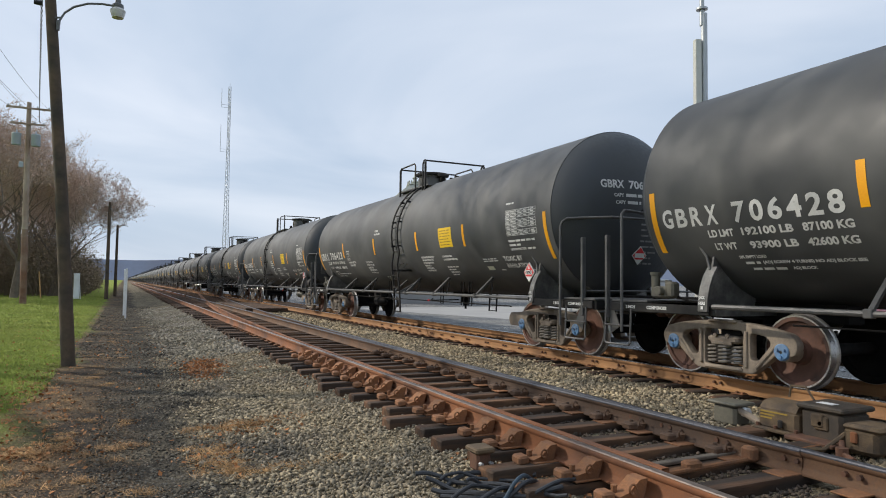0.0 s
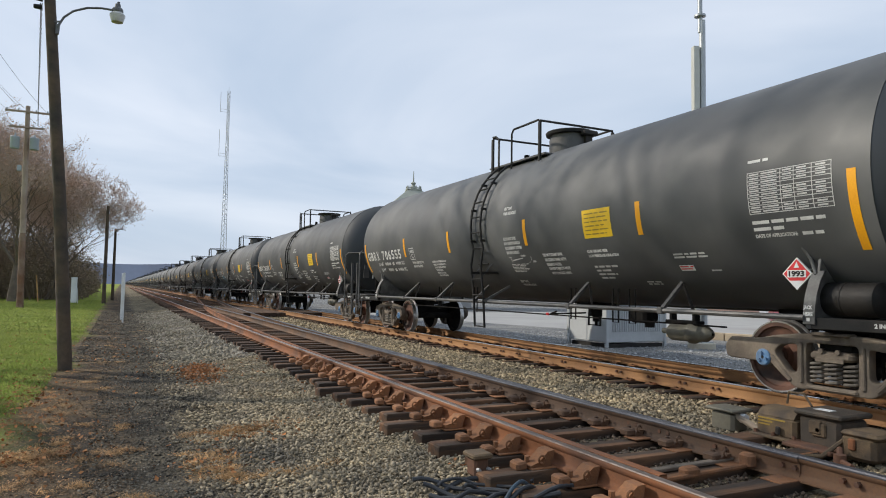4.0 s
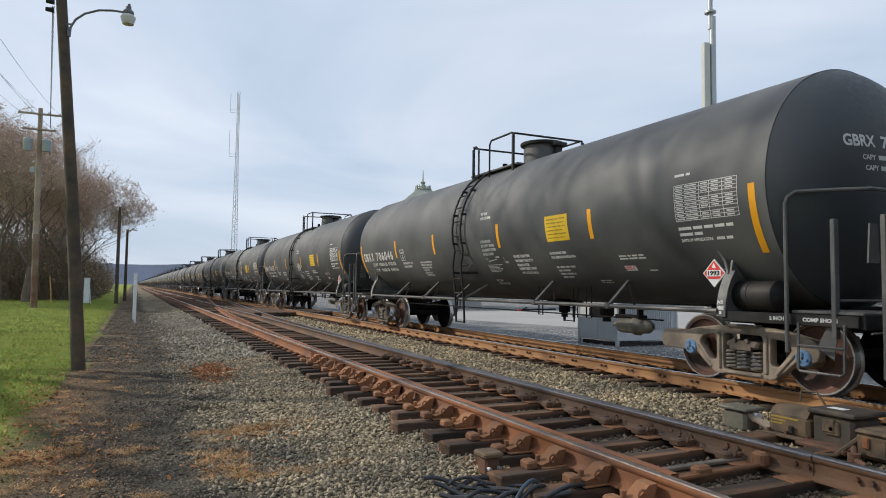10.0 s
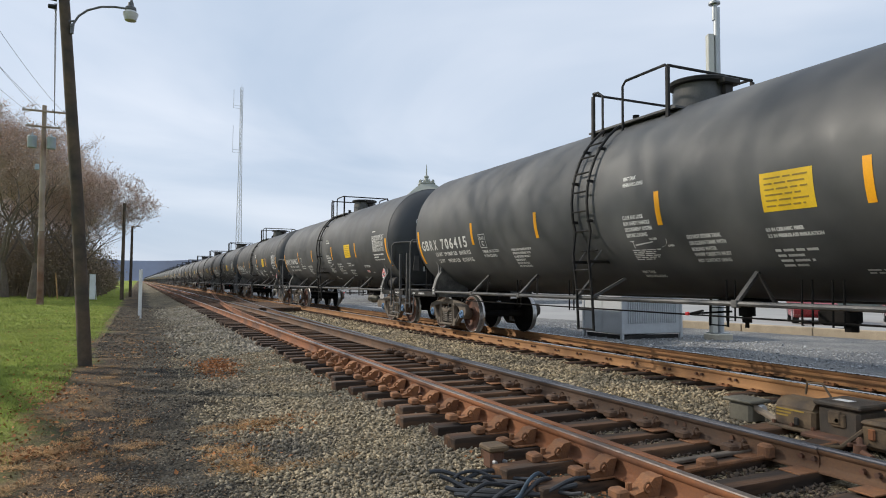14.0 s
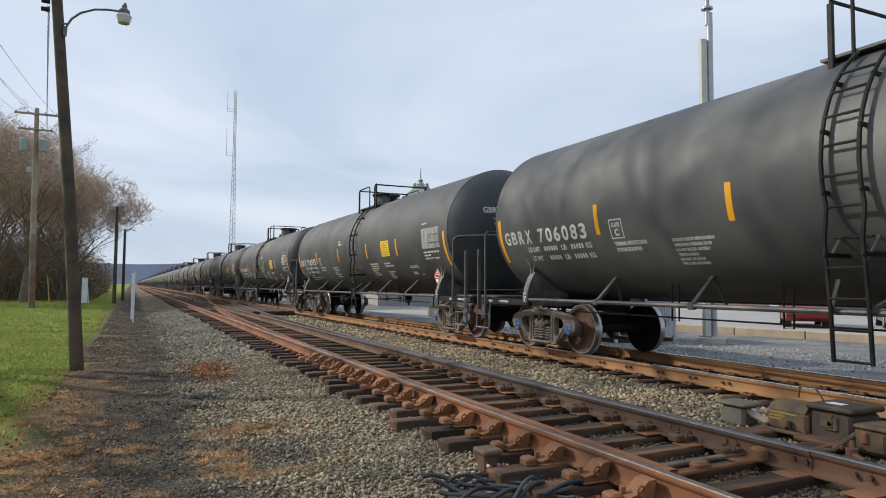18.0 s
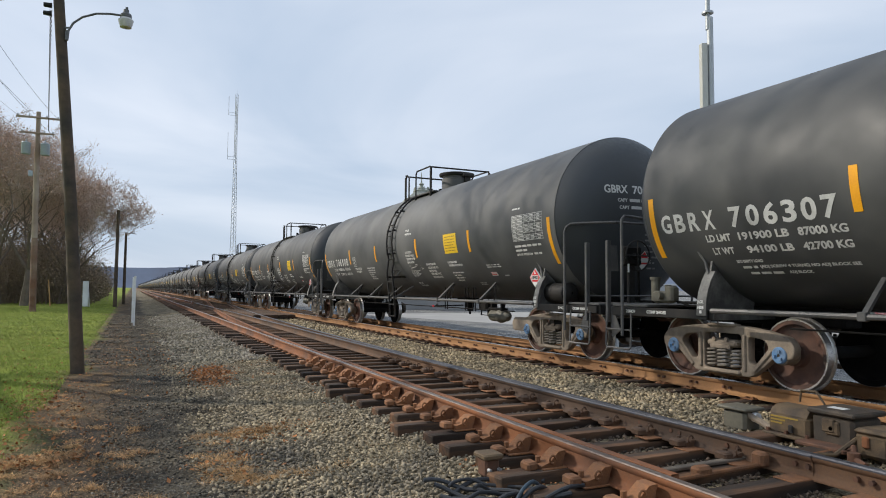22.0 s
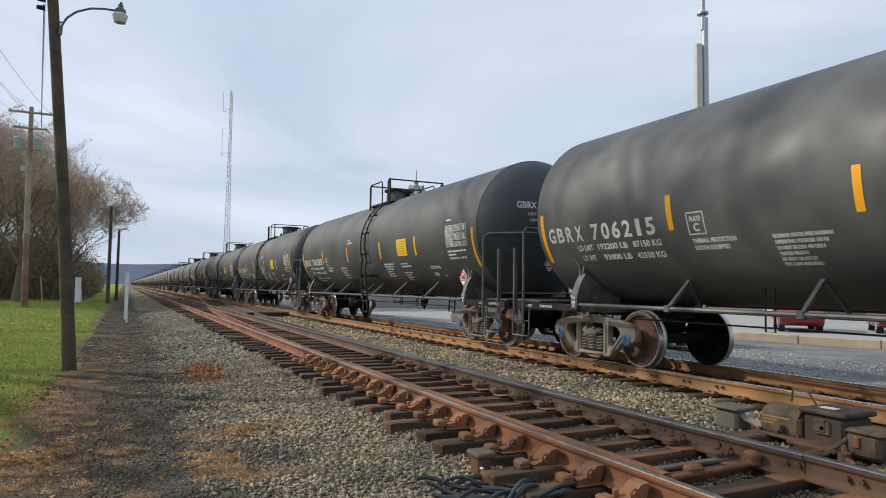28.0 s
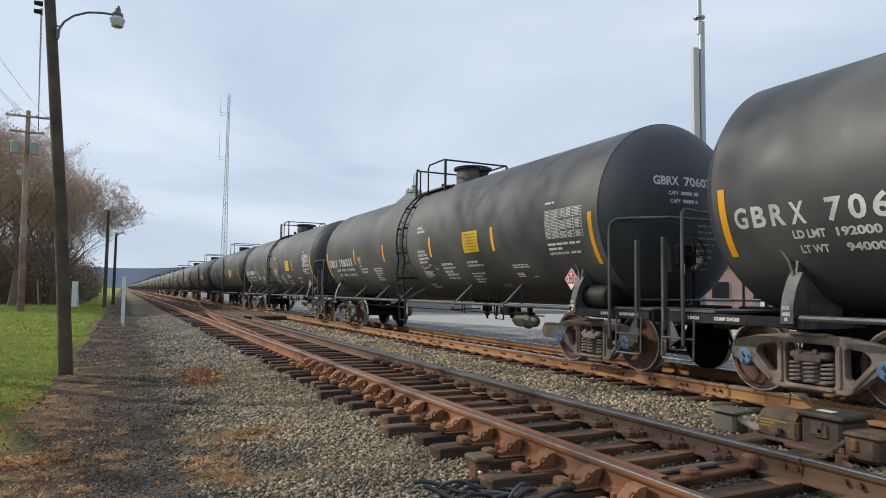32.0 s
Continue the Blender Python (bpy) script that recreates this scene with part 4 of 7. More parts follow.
    # gear under the tank
    un = Geo().cyl((0, -1.6, 0.76), (0, -1.6, 1.15), 0.12, n=14).box((0, -1.6, 0.97), (0.46, 0.8, 0.10), bevel=0.04).cyl((0, -1.6, 0.66), (0, -1.6, 0.76), 0.07, n=12).cyl((0, -1.6, 0.58), (0, -1.6, 0.66), 0.03, n=8)
    part("bottom_outlet", un, M_UNDER, car, "bottom outlet valve with skid")
    part("valve_handle", Geo().tube([(-0.1, -1.40, 0.82), (-0.95, -1.40, 0.80), (-1.05, -1.75, 0.86)], 0.016, 6), M_UNDER, car)
    part("handle_grip", Geo().box((-1.02, -1.42, 0.80), (0.04, 0.08, 0.05), bevel=0.012), M_RED, car, "red valve handle grip")
    for y in (-3.75, -3.35, -2.2, 1.5, 3.4):
        part("hanger", Geo().tube([(-1.0, y - 0.07, 1.3), (-1.0, y - 0.07, 0.74), (-1.0, y + 0.07, 0.74), (-1.0, y + 0.07, 1.3)], 0.014, 6), M_UNDER, car)
    part("brake_rod", Geo().tube([(-1.0, -5.6, 0.79), (-1.0, 5.9, 0.79)], 0.013, 6), M_UNDER, car)
    part("brake_pipe", Geo().tube([(-0.5, -7.0, 0.95), (-0.6, -3, 0.98), (-0.6, 3, 0.98), (-0.5, 7.0, 0.95)], 0.02, 6), M_UNDER, car)
    gy = 0.40 if early else 7.75
    cyl = Geo().lathe([(-5.72, 0.02), (-5.70, 0.06), (-5.62, 0.11), (-5.45, 0.12), (-5.40, 0.155), (-5.34, 0.155), (-5.30, 0.13), (-4.98, 0.13), (-4.94, 0.10), (-4.90, 0.05), (-4.78, 0.04), (-4.76, 0.01)], "y", 20, (-0.95, gy, 0.67))
    part("brake_cylinder", cyl, M_CYL if early else M_UNDER, car, "grimy brake cylinder under the side pipe")
    part("cylinder_bracket", Geo().box((-0.95, gy - 5.2, 0.82), (0.16, 0.62, 0.05), bevel=0.01).box((-0.95, gy - 4.98, 0.88), (0.10, 0.05, 0.20)).box((-0.95, gy - 5.42, 0.88), (0.10, 0.05, 0.20)), M_UNDER, car)
    part("control_valve", Geo().box((-0.4, gy - 3.75, 0.84), (0.34, 0.42, 0.22), bevel=0.05).cyl((-0.4, gy - 3.9, 0.66), (-0.4, gy - 3.9, 0.80), 0.08, n=12), M_UNDER, car, "brake control valve")
    if not early:
        vc = Geo().box((-1.14, 7.90, 1.16), (0.20, 0.34, 0.18), bevel=0.03).box((-1.16, 7.72, 1.20), (0.16, 0.16, 0.24), bevel=0.03).cyl((-1.16, 8.06, 1.10), (-1.16, 8.06, 1.42), 0.065, n=12)
        vc.cyl((-1.16, 8.06, 1.42), (-1.16, 8.06, 1.46), 0.085, n=12).cyl((-1.24, 7.86, 1.18), (-1.32, 7.86, 1.18), 0.06, n=12).cyl((-1.16, 7.80, 1.24), (-1.16, 7.80, 1.34), 0.05, n=10)
        part("control_valve", vc, M_CYL, car, "grey brake control valve beside the saddle")
        part("valve_pipe", Geo().tube([(-1.14, 7.72, 1.12), (-1.10, 7.45, 1.04), (-1.05, 7.10, 1.02)], 0.018, 6), M_UNDER, car)
    # reservoir and hand brake at the near end
    if early:
        rv = Geo().lathe([(-7.42, 0.02), (-7.40, 0.12), (-7.34, 0.19), (-6.99, 0.19), (-6.985, 0.196), (-6.95, 0.196), (-6.945, 0.19), (-6.60, 0.19), (-6.54, 0.12), (-6.51, 0.02)], "y", 24, (-1.10, 0, 1.20))
        part("air_reservoir", rv, M_BLACK, car, "black air reservoir")
    if not early:
        return tank
    # only these cars have their hand brake at this end
    bx = -0.58
    part("hand_brake", Geo().box((bx, -8.42, 1.85), (0.36, 0.14, 0.34), bevel=0.03).cyl((bx, -8.49, 1.85), (bx, -8.58, 1.85), 0.05, n=12), M_UNDER, car)
    ring = [(bx + 0.26 * math.cos(a), -8.58, 1.85 + 0.26 * math.sin(a)) for a in [2 * math.pi * i / 20 for i in range(21)]]
    part("brake_wheel", Geo().tube(ring, 0.014, 6).tube([(bx - 0.26, -8.58, 1.85), (bx + 0.26, -8.58, 1.85)], 0.012, 6).tube([(bx, -8.58, 1.59), (bx, -8.58, 2.11)], 0.012, 6), M_BLACK, car)
    part("brake_stand", Geo().box((bx, -8.40, 1.40), (0.12, 0.06, 0.75)), M_BLACK, car)
    part("brake_board", Geo().prism([(bx - 0.50, 1.58), (bx - 0.30, 1.58), (bx - 0.33, 2.02), (bx - 0.46, 2.02)], -8.44, -8.42, "y"), M_PIPE, car, "grey tapered plate")
    part("brake_grip", Geo().tube([(bx - 0.22, -8.60, 1.70), (bx - 0.22, -8.60, 1.56)], 0.018, 6), M_PWHITE, car, "white lever grip")
    part("brake_chain", Geo().tube([(bx + 0.08, -8.5, 1.6), (bx + 0.09, -8.5, 1.05)], 0.02, 5), M_UNDER, car)
    return tank


def stretch_end(car, dy):
    """Sets the whole near end of a car further out by dy; coupler and hose keep their place."""
    for o in car.children_recursive:
        if o.name.startswith("wheelset"):
            if o.matrix_parent_inverse.translation.y < 0:
                o.matrix_parent_inverse = Matrix.Translation((0, dy, 0)) @ o.matrix_parent_inverse
        elif not o.name.startswith(("coupler", "air_hose", "wheel", "tread", "bearing")):
            for v in o.data.vertices:
                if v.co.y < -5.76:
                    v.co.y += dy


# ---- markings on the shell ----
def text_geo(body, size, width=None, bold=0.0):
    """Flat letters: (vertices, faces) in a plane, from 0 to the right, centred on their height."""
    cu = bpy.data.curves.new("letters", "FONT")
    cu.body, cu.size, cu.offset, cu.resolution_u = body, size, bold, 3
    ob = bpy.data.objects.new("letters", cu)
    me = bpy.data.meshes.new_from_object(ob)
    bm = bmesh.new()
    bm.from_mesh(me)
    bmesh.ops.remove_doubles(bm, verts=bm.verts, dist=0.0004)
    bmesh.ops.triangulate(bm, faces=bm.faces)
    xs = [v.co.x for v in bm.verts]
    ys = [v.co.y for v in bm.verts]
    x0, x1, y0, y1 = min(xs), max(xs), min(ys), max(ys)
    k = (width / (x1 - x0)) if width else 1.0
    for v in bm.verts:
        v.co.x = (v.co.x - x0) * k
        v.co.y -= (y0 + y1) / 2
    step = 0.07
    i = math.ceil(-(y1 - y0) / 2 / step)
    while i * step < (y1 - y0) / 2:
        bmesh.ops.bisect_plane(bm, geom=bm.verts[:] + bm.edges[:] + bm.faces[:], plane_co=(0, i * step, 0), plane_no=(0, 1, 0))
        i += 1
    bm.verts.index_update()
    out = ([tuple(v.co) for v in bm.verts], [tuple(v.index for v in f.verts) for f in bm.faces])
    bm.free()
    bpy.data.objects.remove(ob)
    bpy.data.curves.remove(cu)
    bpy.data.meshes.remove(me)
    return out


def strip(w, h, x=0.0, y=0.0):
    """A flat strip cut into bands that can follow the shell."""
    n = max(1, math.ceil(h / 0.08))
    vs = []
    for i in range(n + 1):
        yy = y - h / 2 + h * i / n
        vs += [(x, yy, 0), (x + w, yy, 0)]
    return vs, [(2 * i, 2 * i + 1, 2 * i + 3, 2 * i + 2) for i in range(n)]


def on_shell(pieces, y, z, lift=0.004):
    """Bends flat pieces onto the tank's side that looks along -x: their left edge lies at y, their middle at height z."""
    g = Geo()
    a0, r = math.asin((z - TANK_Z) / TANK_R), TANK_R + lift
    for vs, fs in pieces:
        g.add([(-r * math.cos(a0 + v / TANK_R), y - u, TANK_Z + r * math.sin(a0 + v / TANK_R)) for u, v, _ in vs], fs)
    return g


def shift(piece, dx, dy):
    return [(x + dx, y + dy, z) for x, y, z in piece[0]], piece[1]


def lines_block(texts, size, gap, width=None):
    """Lines of lettering below one another."""
    out = []
    for i, t in enumerate(texts):
        out.append(shift(text_geo(t, size, width[i] if width else None, 0.004), 0, -i * gap))
    return out


def bars_block(widths, h, gap, indent=0.0):
    """Writing too small to read: plain bars, broken into words."""
    rng = random.Random(len(widths) * 7 + int(h * 1000))
    out = []
    for i, w in enumerate(widths):
        x = indent * i
        end = x + w
        while x < end - 0.03:
            ww = min(end - x, rng.uniform(0.07, 0.24))
            out.append(strip(ww, h, x, -i * gap))
            x += ww + 0.03
    return out


EARLY_MARKS = {"panel": -3.17, "plate": 4.28, "heater": 3.02, "steam": -1.82, "vent": ((-0.64, 2.86), (-0.50, 1.43))}
LATE_MARKS = {"panel": -3.10, "plate": 4.36, "heater": -1.79, "steam": 2.62, "vent": ((1.47, 2.81), (1.57, 1.44))}


def shell_marks(tank, early):
    def mark(name, pieces, y, z, mat, label="", lift=0.004):
        ob = part(name, on_shell(pieces, y, z, lift), mat, tank, label, smooth=60)
        return tagged(ob, kind="stuff") if len(pieces) > 1 and not label else ob

    for y in (7.75, -7.28):
        mark("reflective_bar", [strip(0.10, 0.90)], y, 2.14, M_ORANGE, "orange reflective end bar")
    for y in (4.63, 1.95, -1.34, -4.44) if early else (4.73, 1.60, -1.66, -4.34):
        mark("reflective_bar", [strip(0.10, 0.50)], y, 2.34, M_ORANGE, "orange reflective bar")
    # the early and the late cars carry the same notices at different places
    at = EARLY_MARKS if early else LATE_MARKS
    mark("yellow_panel", [strip(0.70, 0.47)], at["panel"], 2.345, M_YELLOW, "yellow notice panel")
    mark("panel_writing", [shift(p, 0.06, 0.0) for p in bars_block((0.58, 0.54, 0.57, 0.48, 0.58, 0.52), 0.02, 0.067)], at["panel"], 2.51, M_YTEXT, lift=0.007)
    # clearance plate
    box = [strip(0.30, 0.018, 0, 0.15), strip(0.30, 0.018, 0, -0.15), strip(0.018, 0.30, 0, 0), strip(0.018, 0.30, 0.282, 0)]
    mark("plate_mark", box + [shift(text_geo("PLATE", 0.09, 0.19, 0.004), 0.055, 0.065), shift(text_geo("C", 0.15, 0.10, 0.006), 0.10, -0.055)], at["plate"], 2.16, M_WHITE)
    mark("lettering", lines_block(("THERMAL PROTECTION", "SYSTEM EQUIPPED"), 0.085, 0.11, (0.72, 0.58)), at["plate"] - 0.02, 1.93, M_WHITE)
    mark("lettering", lines_block(("EXTERIOR HEATER PIPES MAXIMUM", "OPERATING PRESSURE 150 PSI", "DO NOT EXCEED 400 DEG F", "TESTED 03-2015", "NO INLET OR OUTLET", "PIPE CAPS REQUIRED"),
                                  0.062, 0.08, (0.76, 0.68, 0.62, 0.38, 0.46, 0.50)), at["heater"], 1.92, M_WHITE)
    steam = lines_block(("DO NOT STEAM TANK", "OR CLEAN TANK WITH", "BOILING WATER", "SHARP OBJECTS MUST", "NOT CONTACT LINING"), 0.078, 0.098, (0.60, 0.64, 0.44, 0.64, 0.58))
    mark("lettering", steam, at["steam"], 1.90, M_WHITE)
    for y, z in at["vent"]:
        mark("lettering", lines_block(("VENT TANK", "WHEN UNLOADING"), 0.078, 0.10, (0.30, 0.46)), y, z, M_WHITE)
    if early:
        mark("lettering", lines_block(("CLOSE AND LOCK", "BOV SAFETY HANDLE", "SECUREMENT SYSTEM", "BEFORE LOADING"), 0.078, 0.095, (0.47, 0.58, 0.60, 0.46)), -0.60, 2.26, M_WHITE)
        arm = [([(0.10, 0.03, 0), (0.50, 0.075, 0), (0.50, 0.09, 0), (0.10, 0.055, 0)], [(0, 1, 2, 3)]), strip(0.014, 0.12, 0.06, 0.05), strip(0.10, 0.012, 0.0, 0.11)]
        arc = [(0.62 + 0.16 * math.cos(a), 0.10 + 0.12 * math.sin(a), 0) for a in (-1.5, -1.1, -0.7, -0.3, 0.1)]
        vs = [p for q in arc for p in (q, (q[0] + 0.012, q[1] + 0.006, 0))]
        mark("valve_diagram", arm + [shift(text_geo("CLOSED", 0.045, 0.17, 0.002), 0.44, 0.13), shift(text_geo("OPEN", 0.045, 0.12, 0.002), 0.78, 0.0), (vs, [(2 * i, 2 * i + 1, 2 * i + 3, 2 * i + 2) for i in range(4)])], -0.62, 1.80, M_WHITE)
        mark("small_writing", bars_block((0.62, 0.50, 0.46, 0.56, 0.52, 0.4), 0.016, 0.034), -0.60, 1.76, M_WHITE)
    else:
        mark("lettering", [text_geo("50% EMPTY LOAD", 0.06, 0.40, 0.003)], 6.47, 1.64, M_WHITE)
        mark("lettering", bars_block((0.22,), 0.04, 0.08) + [shift(text_geo("(ADJ SCREW 4 TURNS) NO ADJ BLOCK SEE", 0.06, 1.30, 0.003), 0.26, 0)], 6.42, 1.565, M_WHITE)
        mark("lettering", bars_block((0.52,), 0.04, 0.08) + [shift(text_geo("ADJ BLOCK", 0.06, 0.32, 0.003), 0.56, 0)], 6.36, 1.49, M_WHITE)
    mark("lettering", lines_block(("0.5 IN CERAMIC FIBER", "3.5 IN FIBERGLASS INSULATION"), 0.062, 0.085, (0.52, 0.74)), at["panel"] + 0.05, 1.91, M_WHITE)
    mark("small_writing", bars_block((0.62, 0.38, 0.46, 0.34), 0.038, 0.08), at["panel"] + 0.04, 1.66, M_WHITE)
    mark("small_writing", bars_block((0.62, 0.60), 0.028, 0.05), -4.98, 1.79, M_WHITE)
    mark("warning_label", [strip(0.26, 0.10)], -4.99, 1.60, M_PWHITE if early else M_CREAM)
    if early:
        mark("warning_stripes", bars_block((0.24, 0.24), 0.02, 0.04), -5.0, 1.62, M_RED, lift=0.007)
        mark("small_writing", bars_block((0.30, 0.30), 0.026, 0.05), -4.12, 1.41, M_WHITE)
    mark("small_writing", bars_block((0.22,), 0.026, 0.08), -5.52, 1.56, M_WHITE)
    # table of tests
    tab = [strip(1.08, 0.009, 0, 0.25 - i * 0.05) for i in range(11)] + [strip(0.009, 0.51, x, 0) for x in (0, 0.45, 0.62, 0.84, 1.07)]
    for i in range(10):
        tab += [shift(p, 0.03, 0.225 - i * 0.05) for p in bars_block((0.38,), 0.018, 0.05)]
        if i % 4 != 3:
            tab += [strip(0.12, 0.018, x, 0.225 - i * 0.05) for x in (0.48, 0.66, 0.89)]
    yt = -6.04 if early else -5.97
    mark("test_table", tab, yt, 2.46, M_WHITE, "white stencilled table of tank tests")
    mark("small_writing", bars_block((0.94, 0.46), 0.042, 0.085), yt - 0.01, 2.11, M_WHITE)
    mark("lettering", [text_geo("DATE OF APPLICATION:", 0.06, 0.56, 0.003)] + [shift(p, 0.62, 0) for p in bars_block((0.26,), 0.04, 0.08)], yt - 0.01, 1.95, M_WHITE)
    mark("small_writing", bars_block((0.32,), 0.035, 0.08), yt, 2.85, M_WHITE)
    # hazard placard, upright in its holder
    d, yp, zp, xp = 0.19, -6.50 if early else -6.45, 1.49, -1.31

    def upright(name, pieces, mat, lift, label=""):
        g = Geo()
        for vs, fs in pieces:
            g.add([(xp - lift, yp - u, zp + v) for u, v, _ in vs], fs)
        return part(name, g, mat, tank, label, smooth=0)

    holder = Geo().add([(xp + a, yp - u, zp + v) for a in (0, 0.02) for u, v in ((-d, 0), (0, -d), (d, 0), (0, d))], [(0, 1, 2, 3), (7, 6, 5, 4), (0, 4, 5, 1), (1, 5, 6, 2), (2, 6, 7, 3), (3, 7, 4, 0)])
    holder.box((xp + 0.12, yp, zp + 0.05), (0.22, 0.20, 0.02))
    part("placard", holder, M_PWHITE, tank, "diamond hazard placard")
    low = d * 0.42
    upright("placard_field", [([(-d + 0.02, 0, 0), (-d + 0.02 + low, -low, 0), (d - 0.02 - low, -low, 0), (d - 0.02, 0, 0), (0, d - 0.02, 0)], [(0, 1, 2, 3, 4)])], M_RED, 0.004)
    upright("placard_number", [strip(0.24, 0.085, -0.12, 0.0), ([(-0.035, 0.07, 0), (0.035, 0.07, 0), (0.0, 0.14, 0)], [(0, 1, 2)])], M_PWHITE, 0.007)
    upright("placard_digits", [shift(text_geo("1993", 0.085, 0.20, 0.004), -0.10, 0.0)], M_BLACK, 0.010)


def on_head(pieces, lift=0.006):
    """Bends flat pieces onto the dished end that looks along -y; they are placed from the end's middle."""
    g = Geo()
    ds, rs = [d for d, r in HEAD_CURVE][::-1], [r for d, r in HEAD_CURVE][::-1]
    for vs, fs in pieces:
        g.add([(u, TANK_BACK - float(np.interp(min(0.998, math.hypot(u, v) / TANK_R), rs, ds)) - lift, TANK_Z + v) for u, v, _ in vs], fs)
    return g


def head_marks(car):
    for i, w in enumerate((0.36, 0.30)):
        pieces = [shift(text_geo("CAPY", 0.085, 0.20, 0.003), -0.60 + 0.03 * i, 0.27 - 0.13 * i)] + [shift(p, -0.36 + 0.03 * i, 0.27 - 0.13 * i) for p in bars_block((w,), 0.055, 0.1)]
        tagged(part("end_lettering", on_head(pieces), M_WHITE, car, smooth=60), kind="stuff")
    lines = [shift(p, -0.02, -0.24) for p in bars_block((0.46, 0.40, 0.5, 0.44, 0.36, 0.4, 0.3, 0.34), 0.03, 0.1)]
    tagged(part("end_lettering", on_head(lines), M_CAP_GREY, car, smooth=60), kind="stuff")
    d, cx, cz = 0.17, -0.02, -0.80
    part("end_placard", on_head([([(cx - d, cz, 0), (cx, cz - d, 0), (cx + d, cz, 0), (cx, cz + d, 0)], [(0, 1, 2, 3)])], 0.03), M_PWHITE, car, "diamond hazard placard on the tank end", smooth=0)
    part("end_placard_field", on_head([([(cx - d + 0.02, cz, 0), (cx - d * 0.5, cz - d * 0.42, 0), (cx + d * 0.5, cz - d * 0.42, 0), (cx + d - 0.02, cz, 0), (cx, cz + d - 0.02, 0)], [(0, 1, 2, 3, 4)])], 0.035), M_RED, car, smooth=0)
    part("end_placard_number", on_head([strip(0.22, 0.08, cx - 0.11, cz)], 0.04), M_PWHITE, car, smooth=0)


LONG_END = {True: -0.38, False: -0.30}      # the early and the late cars reach back by different lengths


def number_marks(car, tank, number, load, dy):
    if number:
        part("end_mark", shifted(on_head([shift(text_geo("GBRX", 0.2, 0.46, 0.006), -0.84, 0.47)]), dy), M_WHITE, car, smooth=60)
        part("end_number", shifted(on_head([shift(text_geo(number, 0.2, 0.66, 0.006), -0.28, 0.47)]), dy), M_WHITE, car, "white stencilled number on the tank end", smooth=60)
        part("car_number", on_shell([shift(text_geo(c, 0.355, 0.095 if c == "1" else 0.19, 0.010), 1.20 + 0.252 * i + (0.05 if c == "1" else 0), 0) for i, c in enumerate(number)], 7.54, 2.19), M_WHITE, tank, "large white stencilled car number", smooth=60)
    else:
        part("car_number", on_shell([strip(0.15, 0.24, 1.22 + 0.252 * i, 0) for i in range(6)], 7.54, 2.19), M_WHITE, tank, "large white stencilled car number", smooth=60)
    part("reporting_mark", on_shell([shift(text_geo(c, 0.355, 0.19, 0.010), 0.255 * i, 0) for i, c in enumerate("GBRX")], 7.54, 2.19), M_WHITE, tank, "large white stencilled initials", smooth=60)
    rows = [("LD LMT", 0.40, 0.72, 0), ("LT WT", 0.34, 0.76, -0.19)]
    if load:
        a, b, c, d = load
        rows += [(a + " LB", 0.72, 1.24, 0), (b + " KG", 0.60, 2.08, 0), (c + " LB", 0.66, 1.30, -0.19), (d + " KG", 0.60, 2.08, -0.19)]
        digits = []
    else:
        rows += [("LB", 0.15, 1.81, 0), ("KG", 0.16, 2.52, 0), ("LB", 0.15, 1.81, -0.19), ("KG", 0.16, 2.52, -0.19)]
        digits = [strip(0.048, 0.09, x + 0.075 * i, y) for x, y, n in ((1.26, 0, 6), (2.10, 0, 5), (1.34, -0.19, 5), (2.10, -0.19, 5)) for i in range(n)]
    tagged(part("load_stencil", on_shell([shift(text_geo(t, 0.135, w, 0.005), x, y) for t, w, x, y in rows] + digits, 7.52, 1.95), M_WHITE, tank, smooth=60), kind="stuff")


CAR_LABEL = "black railway tank car with orange reflective bars and white stencils"
L_CAR = 18.07
NEAR_CARS = 29
LATE_LADDER = (0, 1, 3, 8, 16, 18, 24)      # cars with the ladder behind the middle
NUMBERS = {0: "706428", 1: "706423", 2: "706525", 3: "706575", 4: "706555", 5: "706350", 6: "706123", 7: "706074", 8: "706198", 9: "706046", 10: "706137", 11: "706236",
           12: "706415", 13: "706062", 14: "706056", 15: "706083", 16: "706095", 17: "706081", 18: "706307", 19: "706108", 20: "706134", 21: "706057", 22: "706053", 23: "706215", 24: "706588",
           25: "706141", 26: "706132", 27: "706031"}
LOADS = {10: ("192100", "87100", "93900", "42600"), 16: ("192200", "87150", "93800", "42550"), 2: ("192600", "87350", "93400", "42350"), 11: ("192800", "87450", "93200", "42250"), 12: ("191800", "86950", "94200", "42750"),
         21: ("192000", "87050", "94000", "42650"), 25: ("192400", "87250", "93600", "42450"), 8: ("192800", "87450", "93200", "42250"), 1: ("192100", "87100", "93900", "42600"), 3: ("192500", "87300", "93500", "42400"), 6: ("191800", "86950", "94200", "42750"), 9: ("192500", "87300", "93500", "42400"),
         17: ("192200", "87150", "93800", "42550"), 18: ("191900", "87000", "94100", "42700"), 20: ("192200", "87150", "93800", "42550"), 24: ("192600", "87350", "93400", "42350"),
         26: ("192000", "87100", "94000", "42650"), 0: ("192100", "87100", "93900", "42600"), 5: ("192300", "87200", "93700", "42500"), 19: ("192200", "87150", "93800", "42550"), 23: ("192200", "87150", "93800", "42550")}


